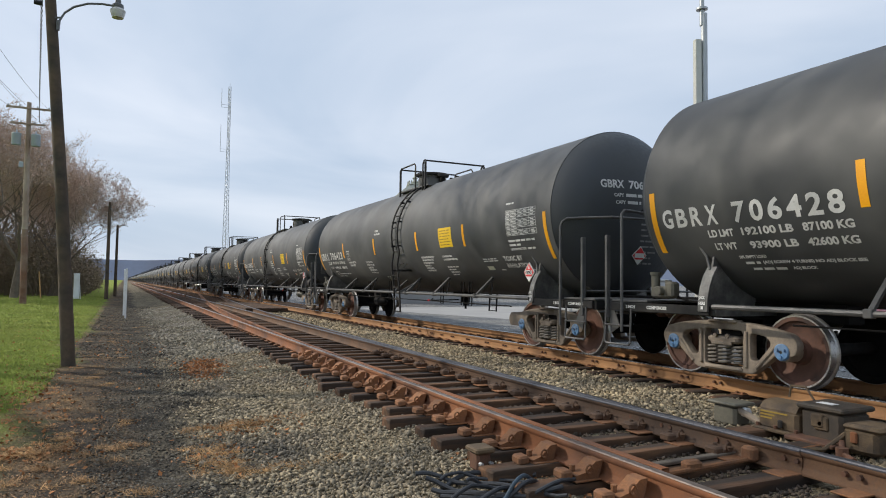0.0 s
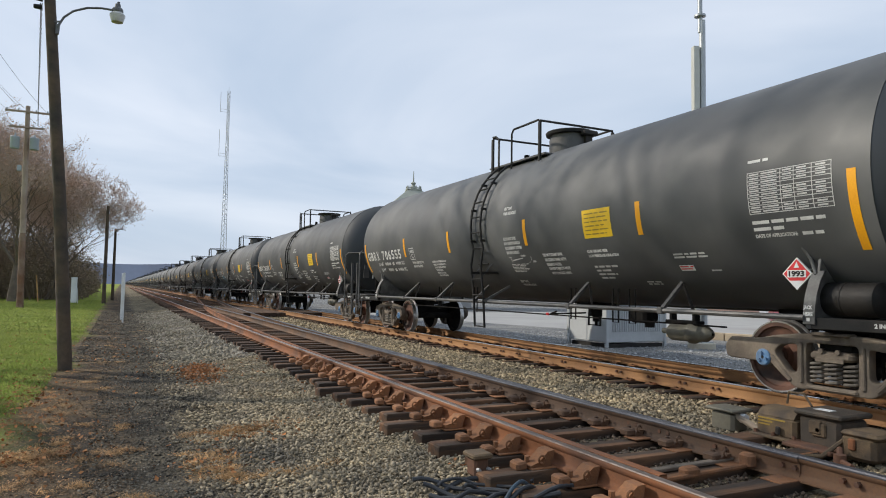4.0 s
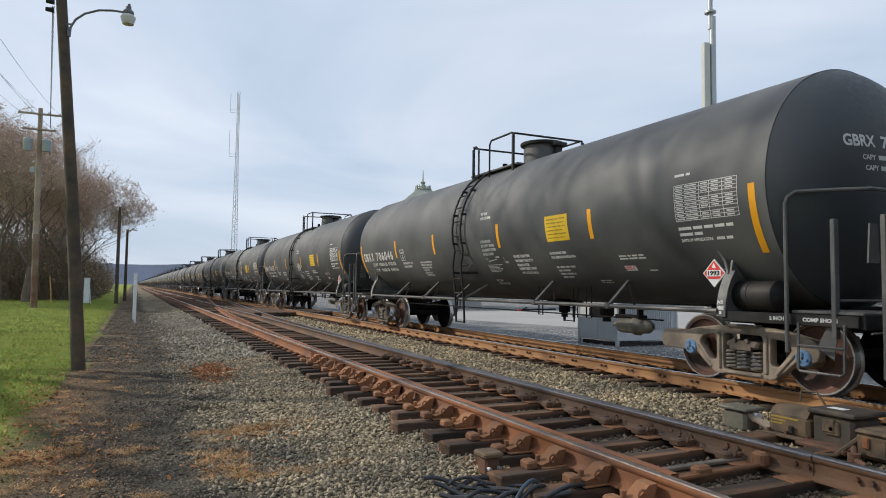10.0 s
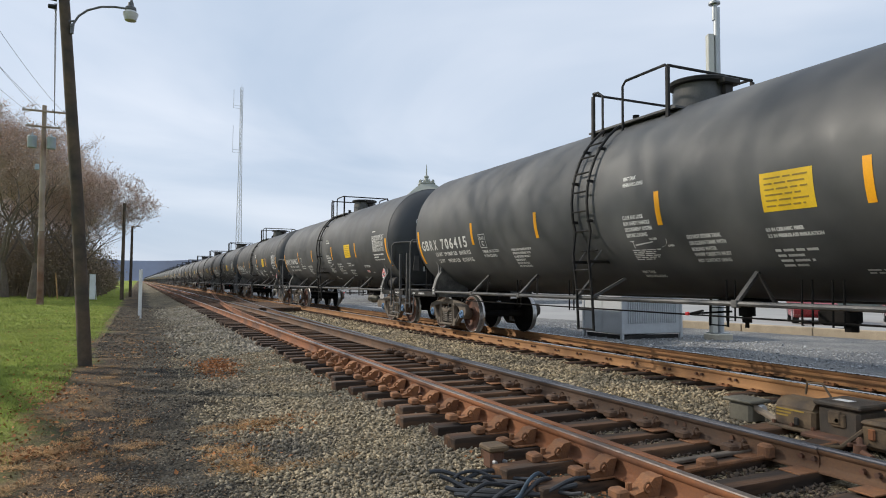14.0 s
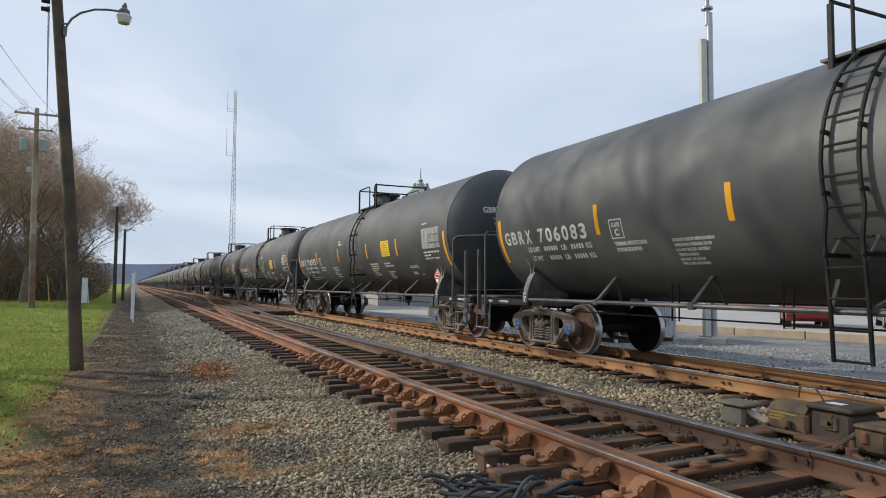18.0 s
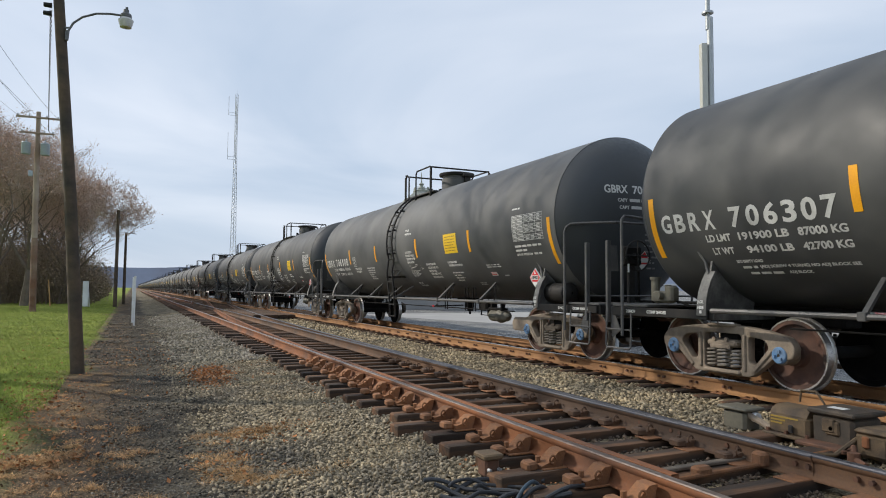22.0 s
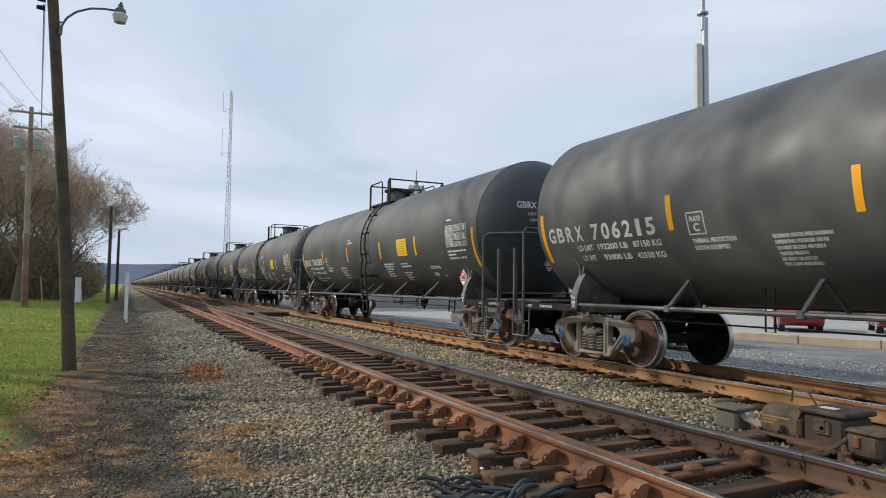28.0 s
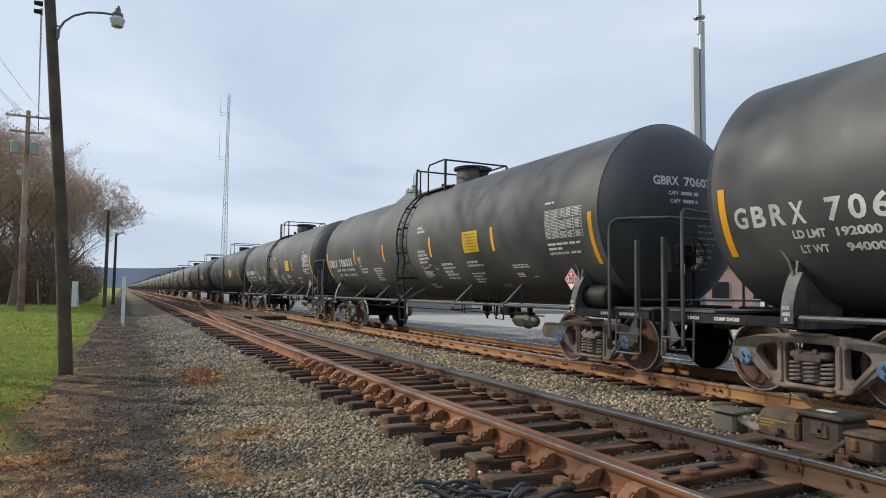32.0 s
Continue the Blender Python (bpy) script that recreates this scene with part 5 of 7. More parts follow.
def painted_line(lines, width):
    """Strokes of spray paint on the shell: each line is smoothed through its turning points (y, z)."""
    g, r = Geo(), TANK_R + 0.005
    for pts in lines:
        p = [Vector((y, math.asin((z - TANK_Z) / TANK_R) * TANK_R)) for y, z in pts]
        fine = []
        for i in range(len(p) - 1):
            a, b, c, d = p[max(0, i - 1)], p[i], p[i + 1], p[min(len(p) - 1, i + 2)]
            for j in range(8):
                u = j / 8
                fine.append(0.5 * (2 * b + (c - a) * u + (2 * a - 5 * b + 4 * c - d) * u * u + (3 * b - a - 3 * c + d) * u ** 3))
        fine.append(p[-1])
        vs = []
        for i, q in enumerate(fine):
            t = fine[min(i + 1, len(fine) - 1)] - fine[max(i - 1, 0)]
            n = Vector((-t.y, t.x)).normalized() * width / 2
            for e in (q + n, q - n):
                vs.append((-r * math.cos(e.y / TANK_R), e.x, TANK_Z + r * math.sin(e.y / TANK_R)))
        g.add(vs, [(2 * i, 2 * i + 1, 2 * i + 3, 2 * i + 2) for i in range(len(fine) - 1)])
    return g


GRAFFITI = {
    6: [("graffiti", M_WHITE, 0.045, "looping white spray-paint scribble", [
            [(1.94, 2.06), (1.87, 1.78), (1.80, 1.66), (1.98, 1.68), (2.04, 1.57), (1.79, 1.58), (1.53, 1.81), (1.40, 2.02), (1.50, 1.97), (1.66, 1.58), (1.44, 1.74), (1.58, 1.66), (1.42, 1.55), (1.20, 1.73), (1.34, 1.72), (1.36, 1.55), (1.18, 1.56), (1.00, 1.80), (1.02, 2.08)],
            [(1.78, 1.49), (1.45, 1.51)], [(1.50, 1.55), (1.58, 1.43)]]),
        ("graffiti", M_BLUE, 0.075, "small blue spray-paint scrawl", [
            [(4.95, 1.92), (4.70, 1.93), (4.86, 1.80), (4.60, 1.92), (4.72, 1.72), (4.45, 1.90), (4.55, 1.68), (4.40, 1.82), (4.47, 1.60), (4.62, 1.62), (4.42, 1.55)], [(4.86, 1.70), (4.62, 1.74)]])],
    20: [("graffiti", M_WHITE, 0.06, "white bubble outline in spray paint", [
            [(2.35, 2.17), (1.98, 2.19), (1.81, 2.04), (1.60, 1.62), (1.46, 1.98), (1.24, 2.09), (0.83, 1.92), (1.02, 1.68), (0.81, 1.42), (1.19, 1.17), (1.27, 1.31), (1.76, 1.28), (2.28, 1.42), (2.42, 1.70), (2.32, 1.98), (2.35, 2.17)],
            [(2.08, 2.06), (1.82, 2.02), (1.85, 1.56), (1.98, 1.51), (2.16, 1.64), (2.08, 2.06)],
            [(1.71, 1.45), (1.48, 1.86), (1.24, 1.98), (1.14, 1.88), (1.42, 1.74), (1.16, 1.62), (1.08, 1.42)]])],
}


def build_train():
    models = {}
    for early, k in ((False, 0), (True, 2)):
        models[early] = thing("tank_car", CAR_LABEL, "tank car", "cars of the train")
        shell_marks(build_car(models[early], early), early)
        head_marks(models[early])
        stretch_end(models[early], LONG_END[early])
    cars = {0: models[False], 2: models[True]}
    for k in range(NEAR_CARS):
        if k not in cars:
            cars[k] = copy_thing(models[k not in LATE_LADDER], Matrix.Identity(4))
    for k, car in cars.items():
        t = [o for o in car.children if o.name.startswith("tank") and not o.name.startswith("tank_head")][0]
        number_marks(car, t, NUMBERS.get(k), LOADS.get(k), LONG_END[k not in LATE_LADDER])
        for name, mat, width, label, lines in GRAFFITI.get(k, ()):
            part(name, painted_line(lines, width), mat, t, label, smooth=60)
        if k in (1, 2):
            part("lettering", on_shell(lines_block(("TOXIC BY", "INHALATION"), 0.15, 0.17, (0.72, 0.86)), -5.84, 1.78), M_WHITE, t, smooth=60)
    # cars that stay far away
    far = thing("tank_car", CAR_LABEL, "tank car", "cars of the train")
    ft = car_tank(far)
    for y, h, z in ((7.75, 0.9, 2.14), (-7.28, 0.9, 2.14), (4.65, 0.5, 2.34), (1.8, 0.5, 2.34), (-1.66, 0.5, 2.34), (-4.34, 0.5, 2.34)):
        part("reflective_bar", on_shell([strip(0.10, h)], y, z), M_ORANGE, ft)
    part("yellow_panel", on_shell([strip(0.75, 0.52)], -3.05, 2.33), M_YELLOW, ft)
    for s in (-1, 1):
        for k in (-1, 1):
            part("side_frame", shifted(Geo().prism([(-1.09, 0.45), (-1.0, 0.68), (-0.35, 0.78), (0.35, 0.78), (1.0, 0.68), (1.09, 0.45), (0.8, 0.42), (0.45, 0.14), (-0.45, 0.14), (-0.8, 0.42)], k * 0.96, k * 1.08), s * 6.95), M_TRUCK, far)
            w = Geo()
            for a in (-1, 1):
                w.lathe([(k * 0.69, 0.05), (k * 0.69, 0.45), (k * 0.82, 0.45), (k * 0.82, 0.05)], "x", 16, (0, s * 6.95 + a * AXLE, WHEEL_R))
            tagged(part("wheel_pair", w, M_WHEEL, far), kind="stuff")
        part("end_platform", Geo().box((0, s * 8.0, 0.95), (2.8, 1.6, 0.2)), M_BLACK, far)
        part("end_handrail", Geo().tube([(-1.42, s * 8.55, 0.9), (-1.42, s * 8.55, 2.38), (1.42, s * 8.55, 2.38), (1.42, s * 8.55, 0.9)], 0.03, 5), M_BLACK, far)
    part("side_pipe", Geo().tube([(-1.47, -6.7, 0.99), (-1.47, 6.7, 0.99)], 0.04, 6), M_PIPE, far)
    part("manway", Geo().cyl((0, 0.1, 4.0), (0, 0.1, 4.45), 0.4, n=12), M_BLACK, far)
    part("platform_rail", Geo().tube([(-0.93, -0.99, 3.8), (-0.93, -0.99, 4.66), (0.93, -0.99, 4.66), (0.93, -0.99, 3.8)], 0.03, 5).tube([(-0.93, 0.82, 3.8), (-0.93, 0.82, 4.66), (0.93, 0.82, 4.66), (0.93, 0.82, 3.8)], 0.03, 5).tube([(-0.93, 0.82, 4.66), (-0.93, -0.3, 4.66)], 0.03, 5), M_BLACK, far)
    part("ladder", Geo().box((-1.60, -0.5, 2.2), (0.05, 0.45, 2.6)), M_BLACK, far)
    part("stub_sill", Geo().box((0, 0, 0.95), (0.4, 16.8, 0.25)), M_UNDER, far)
    cars[NEAR_CARS] = far
    for k in range(NEAR_CARS + 1, 73):
        cars[k] = copy_thing(far, Matrix.Identity(4))
    cars[-1] = copy_thing(far, Matrix.Identity(4))
    return cars


def shifted(g, dy):
    g.v = [(x, y + dy, z) for x, y, z in g.v]
    return g


CARS = build_train()


# ---- loose matter: stones, grass, leaves ----
RNG = np.random.default_rng(7)


def turns(n, tilt):
    """Random turns: about the upright axis, then a tilt."""
    a, b, c = RNG.uniform(0, 2 * math.pi, n), RNG.normal(0, tilt, n), RNG.normal(0, tilt, n)
    ca, sa, cb, sb, cc, sc = np.cos(a), np.sin(a), np.cos(b), np.sin(b), np.cos(c), np.sin(c)
    z, o = np.zeros(n), np.ones(n)
    rz = np.stack([ca, -sa, z, sa, ca, z, z, z, o], 1).reshape(n, 3, 3)
    rx = np.stack([o, z, z, z, cb, -sb, z, sb, cb], 1).reshape(n, 3, 3)
    ry = np.stack([cc, z, sc, z, o, z, -sc, z, cc], 1).reshape(n, 3, 3)
    return rz @ rx @ ry


def stones(name, label, places, sizes, mat, sink=0.25):
    v = np.array([(-1, -1, -1), (1, -1, -1), (1, 1, -1), (-1, 1, -1), (-1, -1, 1), (1, -1, 1), (1, 1, 1), (-1, 1, 1)]) * 0.72
    f = np.array([(0, 2, 1), (0, 3, 2), (4, 5, 6), (4, 6, 7), (0, 1, 5), (0, 5, 4), (1, 2, 6), (1, 6, 5), (2, 3, 7), (2, 7, 6), (3, 0, 4), (3, 4, 7)])
    n = len(places)
    # broken stone: the corners of a block, each pushed about at random
    var = v[None] * RNG.uniform(0.55, 1.25, (n, 8, 1)) + RNG.uniform(-0.28, 0.28, (n, 8, 3))
    scale = sizes[:, None] * np.stack([RNG.uniform(0.8, 1.45, n), RNG.uniform(0.6, 1.05, n), RNG.uniform(0.4, 0.75, n)], 1)
    pts = np.einsum("nij,nvj->nvi", turns(n, 0.45), var * scale[:, None, :]) + places[:, None, :]
    pts[:, :, 2] += (sizes * (0.5 - sink))[:, None]
    faces = (f[None] + 8 * np.arange(n)[:, None, None]).reshape(-1, 3)
    return tagged(part(name, fast_mesh(name, pts.reshape(-1, 3), faces, mat), None), label, "gravel", kind="stuff")


def scatter(n, x0, x1, y0, y1, near=1.0):
    """Random places in a strip; near > 1 gathers them at the low end of y."""
    x = RNG.uniform(x0, x1, n)
    y = y0 + (y1 - y0) * RNG.uniform(0, 1, n) ** near
    return x, y


def ground_at(x, y, lift=0.0):
    return np.array([ground_height(a, b) for a, b in zip(x, y)]) + lift


def lay_stones():
    sets = []
    # shoulder of the near track, thinning out towards the path
    x, y = scatter(46000, 0.55, 2.95, 2.6, 16, 1.5)
    keep = RNG.uniform(0, 1, len(x)) < np.clip((x - 0.5) / 1.1, 0.12, 1)
    sets.append((x[keep], y[keep], 0.007, 0.027))
    x, y = scatter(10000, 0.7, 2.9, 15, 42, 1.3)
    keep = RNG.uniform(0, 1, len(x)) < np.clip((x - 0.75 - 0.35 * np.sin(y * 0.8) * np.sin(y * 0.33)) / 0.8, 0.03, 1)
    x, y = x[keep], y[keep]
    sets.append((x, y, 0.025, 0.05))
    # between the tracks and inside them
    x, y = scatter(26000, 5.1, 7.35, 3.2, 20, 1.3)
    sets.append((x, y, 0.010, 0.036))
    x, y = scatter(7000, 5.1, 7.3, 18, 50, 1.3)
    sets.append((x, y, 0.03, 0.055))
    x, y = scatter(9000, 3.4, 4.7, 2.6, 18, 1.3)
    sets.append((x, y, 0.012, 0.03))
    x, y = scatter(4500, 9.2, 10.6, 4.0, 26, 1.2)
    sets.append((x, y, 0.016, 0.04))
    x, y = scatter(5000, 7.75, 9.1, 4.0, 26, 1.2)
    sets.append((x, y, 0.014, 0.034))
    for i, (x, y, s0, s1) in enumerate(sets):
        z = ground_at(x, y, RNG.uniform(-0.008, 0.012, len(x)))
        stones("ballast", "crushed grey-brown ballast stones along the tracks", np.stack([x, y, z], 1), s0 + (s1 - s0) * RNG.uniform(0, 1, len(x)) ** 1.8, M_OILY_SHADE if i in (4, 6) else M_SHOULDER if i == 0 else M_STONE if i in (2, 3) else M_GREY_STONE)
    # fine cinder on the path
    x, y = scatter(30000, -0.25, 1.9, 3.0, 17, 1.4)
    stones("cinder", "fine dark cinder and gravel on the path", np.stack([x, y, ground_at(x, y)], 1), RNG.uniform(0.004, 0.015, len(x)) * RNG.uniform(0.6, 1.3, len(x)), M_CINDER)
    x, y = scatter(9000, -0.9, 1.5, 16, 45, 1.3)
    stones("cinder", "coarse dark cinder on the path", np.stack([x, y, ground_at(x, y)], 1), RNG.uniform(0.010, 0.03, len(x)), M_CINDER)
    x, y = scatter(2500, 11.0, 17, 9.0, 24)
    stones("yard_gravel", "pale grey gravel of the yard", np.stack([x, y, ground_at(x, y)], 1), RNG.uniform(0.015, 0.04, len(x)), M_YARD)


M_CINDER = material("cinder_stone", (0.085, 0.074, 0.056), 0.95, vary=0.2, scale=8, fine=60, bump=0.2, tint=(0.17, 0.15, 0.12), tint_amount=0.6, tint_scale=1.5, island=0.8)
M_SHOULDER = material("shoulder_stone", (0.32, 0.262, 0.17), 0.9, vary=0.2, scale=8, fine=60, bump=0.3, tint=(0.135, 0.12, 0.098), tint_amount=0.85, tint_scale=0.8, island=0.5)
# Oily stone in the turnout; below the train its darkness stands in for shade.
M_OILY_SHADE = material("oily_shaded_ballast", (0.05, 0.036, 0.025), 0.85, vary=0.25, scale=8, fine=60, bump=0.3, tint=(0.13, 0.095, 0.068), tint_amount=0.7, tint_scale=1.2, island=0.5)
M_YARD = material("yard_stone", (0.33, 0.335, 0.34), 0.95, vary=0.2, scale=8, fine=60, bump=0.2, island=0.3)
lay_stones()


def blades(name, label, category, x, y, hgt, wid, mat, lean=0.5, lift=0.0):
    """Thin three-sided blades that lean at random."""
    n = len(x)
    z = ground_at(x, y, lift)
    a = RNG.uniform(0, 2 * math.pi, n)
    ln = RNG.normal(0, lean, (n, 2)) * hgt[:, None]
    base = np.stack([x, y, z], 1)
    off = np.stack([np.cos(a), np.sin(a), np.zeros(n)], 1) * wid[:, None]
    top = base + np.concatenate([ln, hgt[:, None]], 1)
    side = np.stack([-np.sin(a), np.cos(a), np.zeros(n)], 1) * wid[:, None] * 0.5
    pts = np.stack([base - off, base + off, base + side, top], 1).reshape(-1, 3)
    k = 4 * np.arange(n)[:, None]
    faces = np.concatenate([k + np.array([[0, 1, 3]]), k + np.array([[1, 2, 3]]), k + np.array([[2, 0, 3]])], 0)
    return tagged(part(name, fast_mesh(name, pts, faces, mat), None), label, category, kind="stuff")


def lay_grass():
    y = 7 + 20 * RNG.uniform(0, 1, 52000) ** 0.9
    x = -1.0 - RNG.uniform(0, 1, len(y)) * (0.21 * y - 0.2)
    edge = -1.05 + 0.35 * np.sin(y * 0.9) * np.sin(y * 0.37 + 1)
    k = x < edge + RNG.normal(0, 0.15, len(y))
    x, y = x[k], y[k]
    blades("lawn_grass", "short green lawn grass with fallen leaves", "grass", x, y, RNG.uniform(0.025, 0.06, len(x)), RNG.uniform(0.004, 0.009, len(x)), M_GRASS, 0.6)
    y = 25 + 45 * RNG.uniform(0, 1, 30000)
    x = -1.1 - RNG.uniform(0, 1, len(y)) * (0.21 * y)
    blades("lawn_grass", "short green lawn grass", "grass", x, y, RNG.uniform(0.04, 0.09, len(x)), RNG.uniform(0.01, 0.025, len(x)), M_GRASS, 0.7)
    # dry tufts on the path and along the lawn's edge
    xs, ys = [], []
    for cx, cy, rx, ry, n in STRAW:
        m = max(6, n // 90)
        tuft = RNG.integers(0, m, n)
        tx, ty = RNG.normal(cx, rx, m), RNG.normal(cy, ry, m)
        xs.append(tx[tuft] + RNG.normal(0, 0.05, n)); ys.append(ty[tuft] + RNG.normal(0, 0.045, n))
    x, y = np.concatenate(xs), np.concatenate(ys)
    blades("dry_grass", "flattened straw-coloured dry grass tufts", "dry grass", x, y, RNG.uniform(0.012, 0.036, len(x)), RNG.uniform(0.0016, 0.0034, len(x)), M_STRAW, 2.2, 0.010)


STRAW = [(1.2, 7.95, 0.28, 0.14, 2900), (0.85, 6.6, 0.13, 0.26, 1900), (1.25, 6.1, 0.26, 0.09, 1000), (-0.75, 7.4, 0.42, 0.24, 4300), (-0.75, 6.3, 0.35, 0.3, 1500), (-0.55, 8.6, 0.35, 0.3, 900),
         (-0.9, 10.5, 0.3, 0.8, 1200), (-0.6, 12.6, 0.25, 0.6, 700), (1.4, 13.3, 0.2, 0.7, 400), (-0.3, 18, 0.3, 2.5, 900), (0.3, 24, 0.3, 3, 700)]
lay_grass()


def leaf_litter():
    groups = [(1.42, 13.6, 0.2, 0.6, 1000), (1.38, 12.3, 0.2, 0.3, 60), (-0.9, 7.8, 0.5, 0.8, 200), (-1.2, 10.5, 0.35, 1.8, 500), (2.9, 4.2, 0.15, 0.3, 60), (2.75, 5.0, 0.12, 0.25, 30), (3.0, 9.5, 0.25, 0.6, 150), (3.6, 8, 0.4, 3, 80),
              (1.3, 7.8, 0.3, 0.25, 160), (-0.8, 7.3, 0.4, 0.25, 160), (0.85, 6.6, 0.2, 0.3, 60), (-2.5, 14, 1.2, 4, 260), (-4, 26, 2, 7, 300), (0.4, 17, 0.5, 3, 120), (2.6, 12.5, 0.3, 2, 80)]
    x = np.concatenate([RNG.normal(a, c, n) for a, b, c, d, n in groups])
    y = np.concatenate([RNG.normal(b, d, n) for a, b, c, d, n in groups])
    n = len(x)
    s = RNG.uniform(0.012, 0.03, n) * np.where(y > 10, 1.2, 1.0)
    base = np.array([(-1, 0, 0), (-0.2, -0.7, 0.12), (1, 0, 0.3), (-0.2, 0.7, 0.12), (0, 0, -0.12)])
    pts = np.einsum("nij,nvj->nvi", turns(n, 0.5), base[None] * s[:, None, None]) + np.stack([x, y, ground_at(x, y, 0.02)], 1)[:, None, :]
    f = np.array([(0, 1, 4), (1, 2, 4), (2, 3, 4), (3, 0, 4)])
    faces = (f[None] + 5 * np.arange(n)[:, None, None]).reshape(-1, 3)
    tagged(part("fallen_leaves", fast_mesh("fallen_leaves", pts.reshape(-1, 3), faces, M_FALLEN), None), "orange-brown fallen leaves on gravel and lawn", "leaves", kind="stuff")


leaf_litter()


def leaf_crumbs():
    """Broken bits of dead leaf, thick on the soil beside the lawn and thin on the gravel."""
    y = 5.5 + 26 * RNG.uniform(0, 1, 9000) ** 1.7
    x = np.where(RNG.uniform(0, 1, len(y)) < 0.8, RNG.normal(-0.55, 0.42, len(y)), RNG.uniform(-0.4, 2.4, len(y)))
    n = len(x)
    base = np.array([(-1, -0.2, 0), (0.3, -0.6, 0.25), (0.9, 0.3, 0), (-0.2, 0.6, 0.3)])
    s = RNG.uniform(0.006, 0.017, n)
    pts = np.einsum("nij,nvj->nvi", turns(n, 0.4), base[None] * s[:, None, None]) + np.stack([x, y, ground_at(x, y, 0.008)], 1)[:, None, :]
    k = 4 * np.arange(n)[:, None]
    faces = np.concatenate([k + np.array([[0, 1, 2]]), k + np.array([[0, 2, 3]])])
    tagged(part("leaf_crumbs", fast_mesh("leaf_crumbs", pts.reshape(-1, 3), faces, M_CRUMB), None), "crumbled brown leaf litter on the soil", "leaves", kind="stuff")


M_CRUMB = material("leaf_crumbs", (0.27, 0.155, 0.078), 0.9, vary=0.3, scale=2, fine=30, bump=0, tint=(0.14, 0.095, 0.06), tint_amount=0.8, tint_scale=3, island=0.6)
leaf_crumbs()


# ---- poles and wires ----
def street_light():
    th = thing("street_light", "leaning dark wooden pole with a curved-arm street lamp", "street light", at=(-0.86, 14.49, -0.22))
    pole = Geo().tube([(0.0, 0, -0.3), (-0.25, 0, 3.2), (-0.63, 0, 7.55)], [0.125, 0.11, 0.093], 16)
    part("pole", pole, M_POLE, th)
    arm = Geo().tube([(-0.42, -0.06, 6.42), (-0.41, -0.06, 6.58), (-0.33, -0.07, 6.74), (-0.18, -0.08, 6.88), (0.06, -0.09, 6.99), (0.30, -0.09, 7.03), (0.50, -0.1, 7.03)], 0.021, 8)
    arm.tube([(-0.50, -0.06, 6.62), (-0.38, -0.06, 6.64)], 0.018, 6)
    part("arm", arm, M_ARM, th, "curved dark grey steel arm")
    part("bracket", Geo().box((-0.43, -0.09, 6.47), (0.06, 0.06, 0.20), bevel=0.012).cyl((-0.43, -0.13, 6.52), (-0.43, -0.10, 6.52), 0.018, n=8), M_ARM, th)
    lamp = part("lamp", Geo().lathe([(6.96, 0.08), (7.00, 0.105), (7.06, 0.10), (7.10, 0.055), (7.16, 0.05), (7.165, 0.01)], "z", 18, (0.58, -0.1, 0)).cyl((0.59, -0.1, 7.15), (0.59, -0.1, 7.21), 0.026, n=8), M_ARM, th, "dull grey lamp head with a photocell")
    part("refractor", Geo().lathe([(6.99, 0.10), (6.945, 0.142), (6.925, 0.142), (6.80, 0.105), (6.785, 0.05), (6.78, 0.01)], "z", 20, (0.58, -0.1, 0)), M_GLASS_LAMP, lamp, "ribbed clear refractor bowl")
    ins = Geo()
    for z in (7.02, 6.86):
        ins.cyl((-0.70, -0.05, z), (-0.84, -0.05, z), 0.05, 0.04, n=10)
    part("insulator", ins, M_BLACK, th, "dark spool insulators")
    cable = Geo()
    for ph in (0, math.pi):
        pts = []
        for i in range(150):
            u = i / 149
            a = u * 260 + ph
            pts.append((-0.72 + (-4.30 + 0.72) * u + 0.018 * math.cos(a), 34.4 * u, 6.95 + (11.6 - 6.95) * u - 1.1 * 4 * u * (1 - u) * 0.35 + 0.018 * math.sin(a)))
        cable.tube(pts, 0.009, 4)
    part("service_cable", cable, M_BLACK, th, "twisted black service cable")
    return th


street_light()


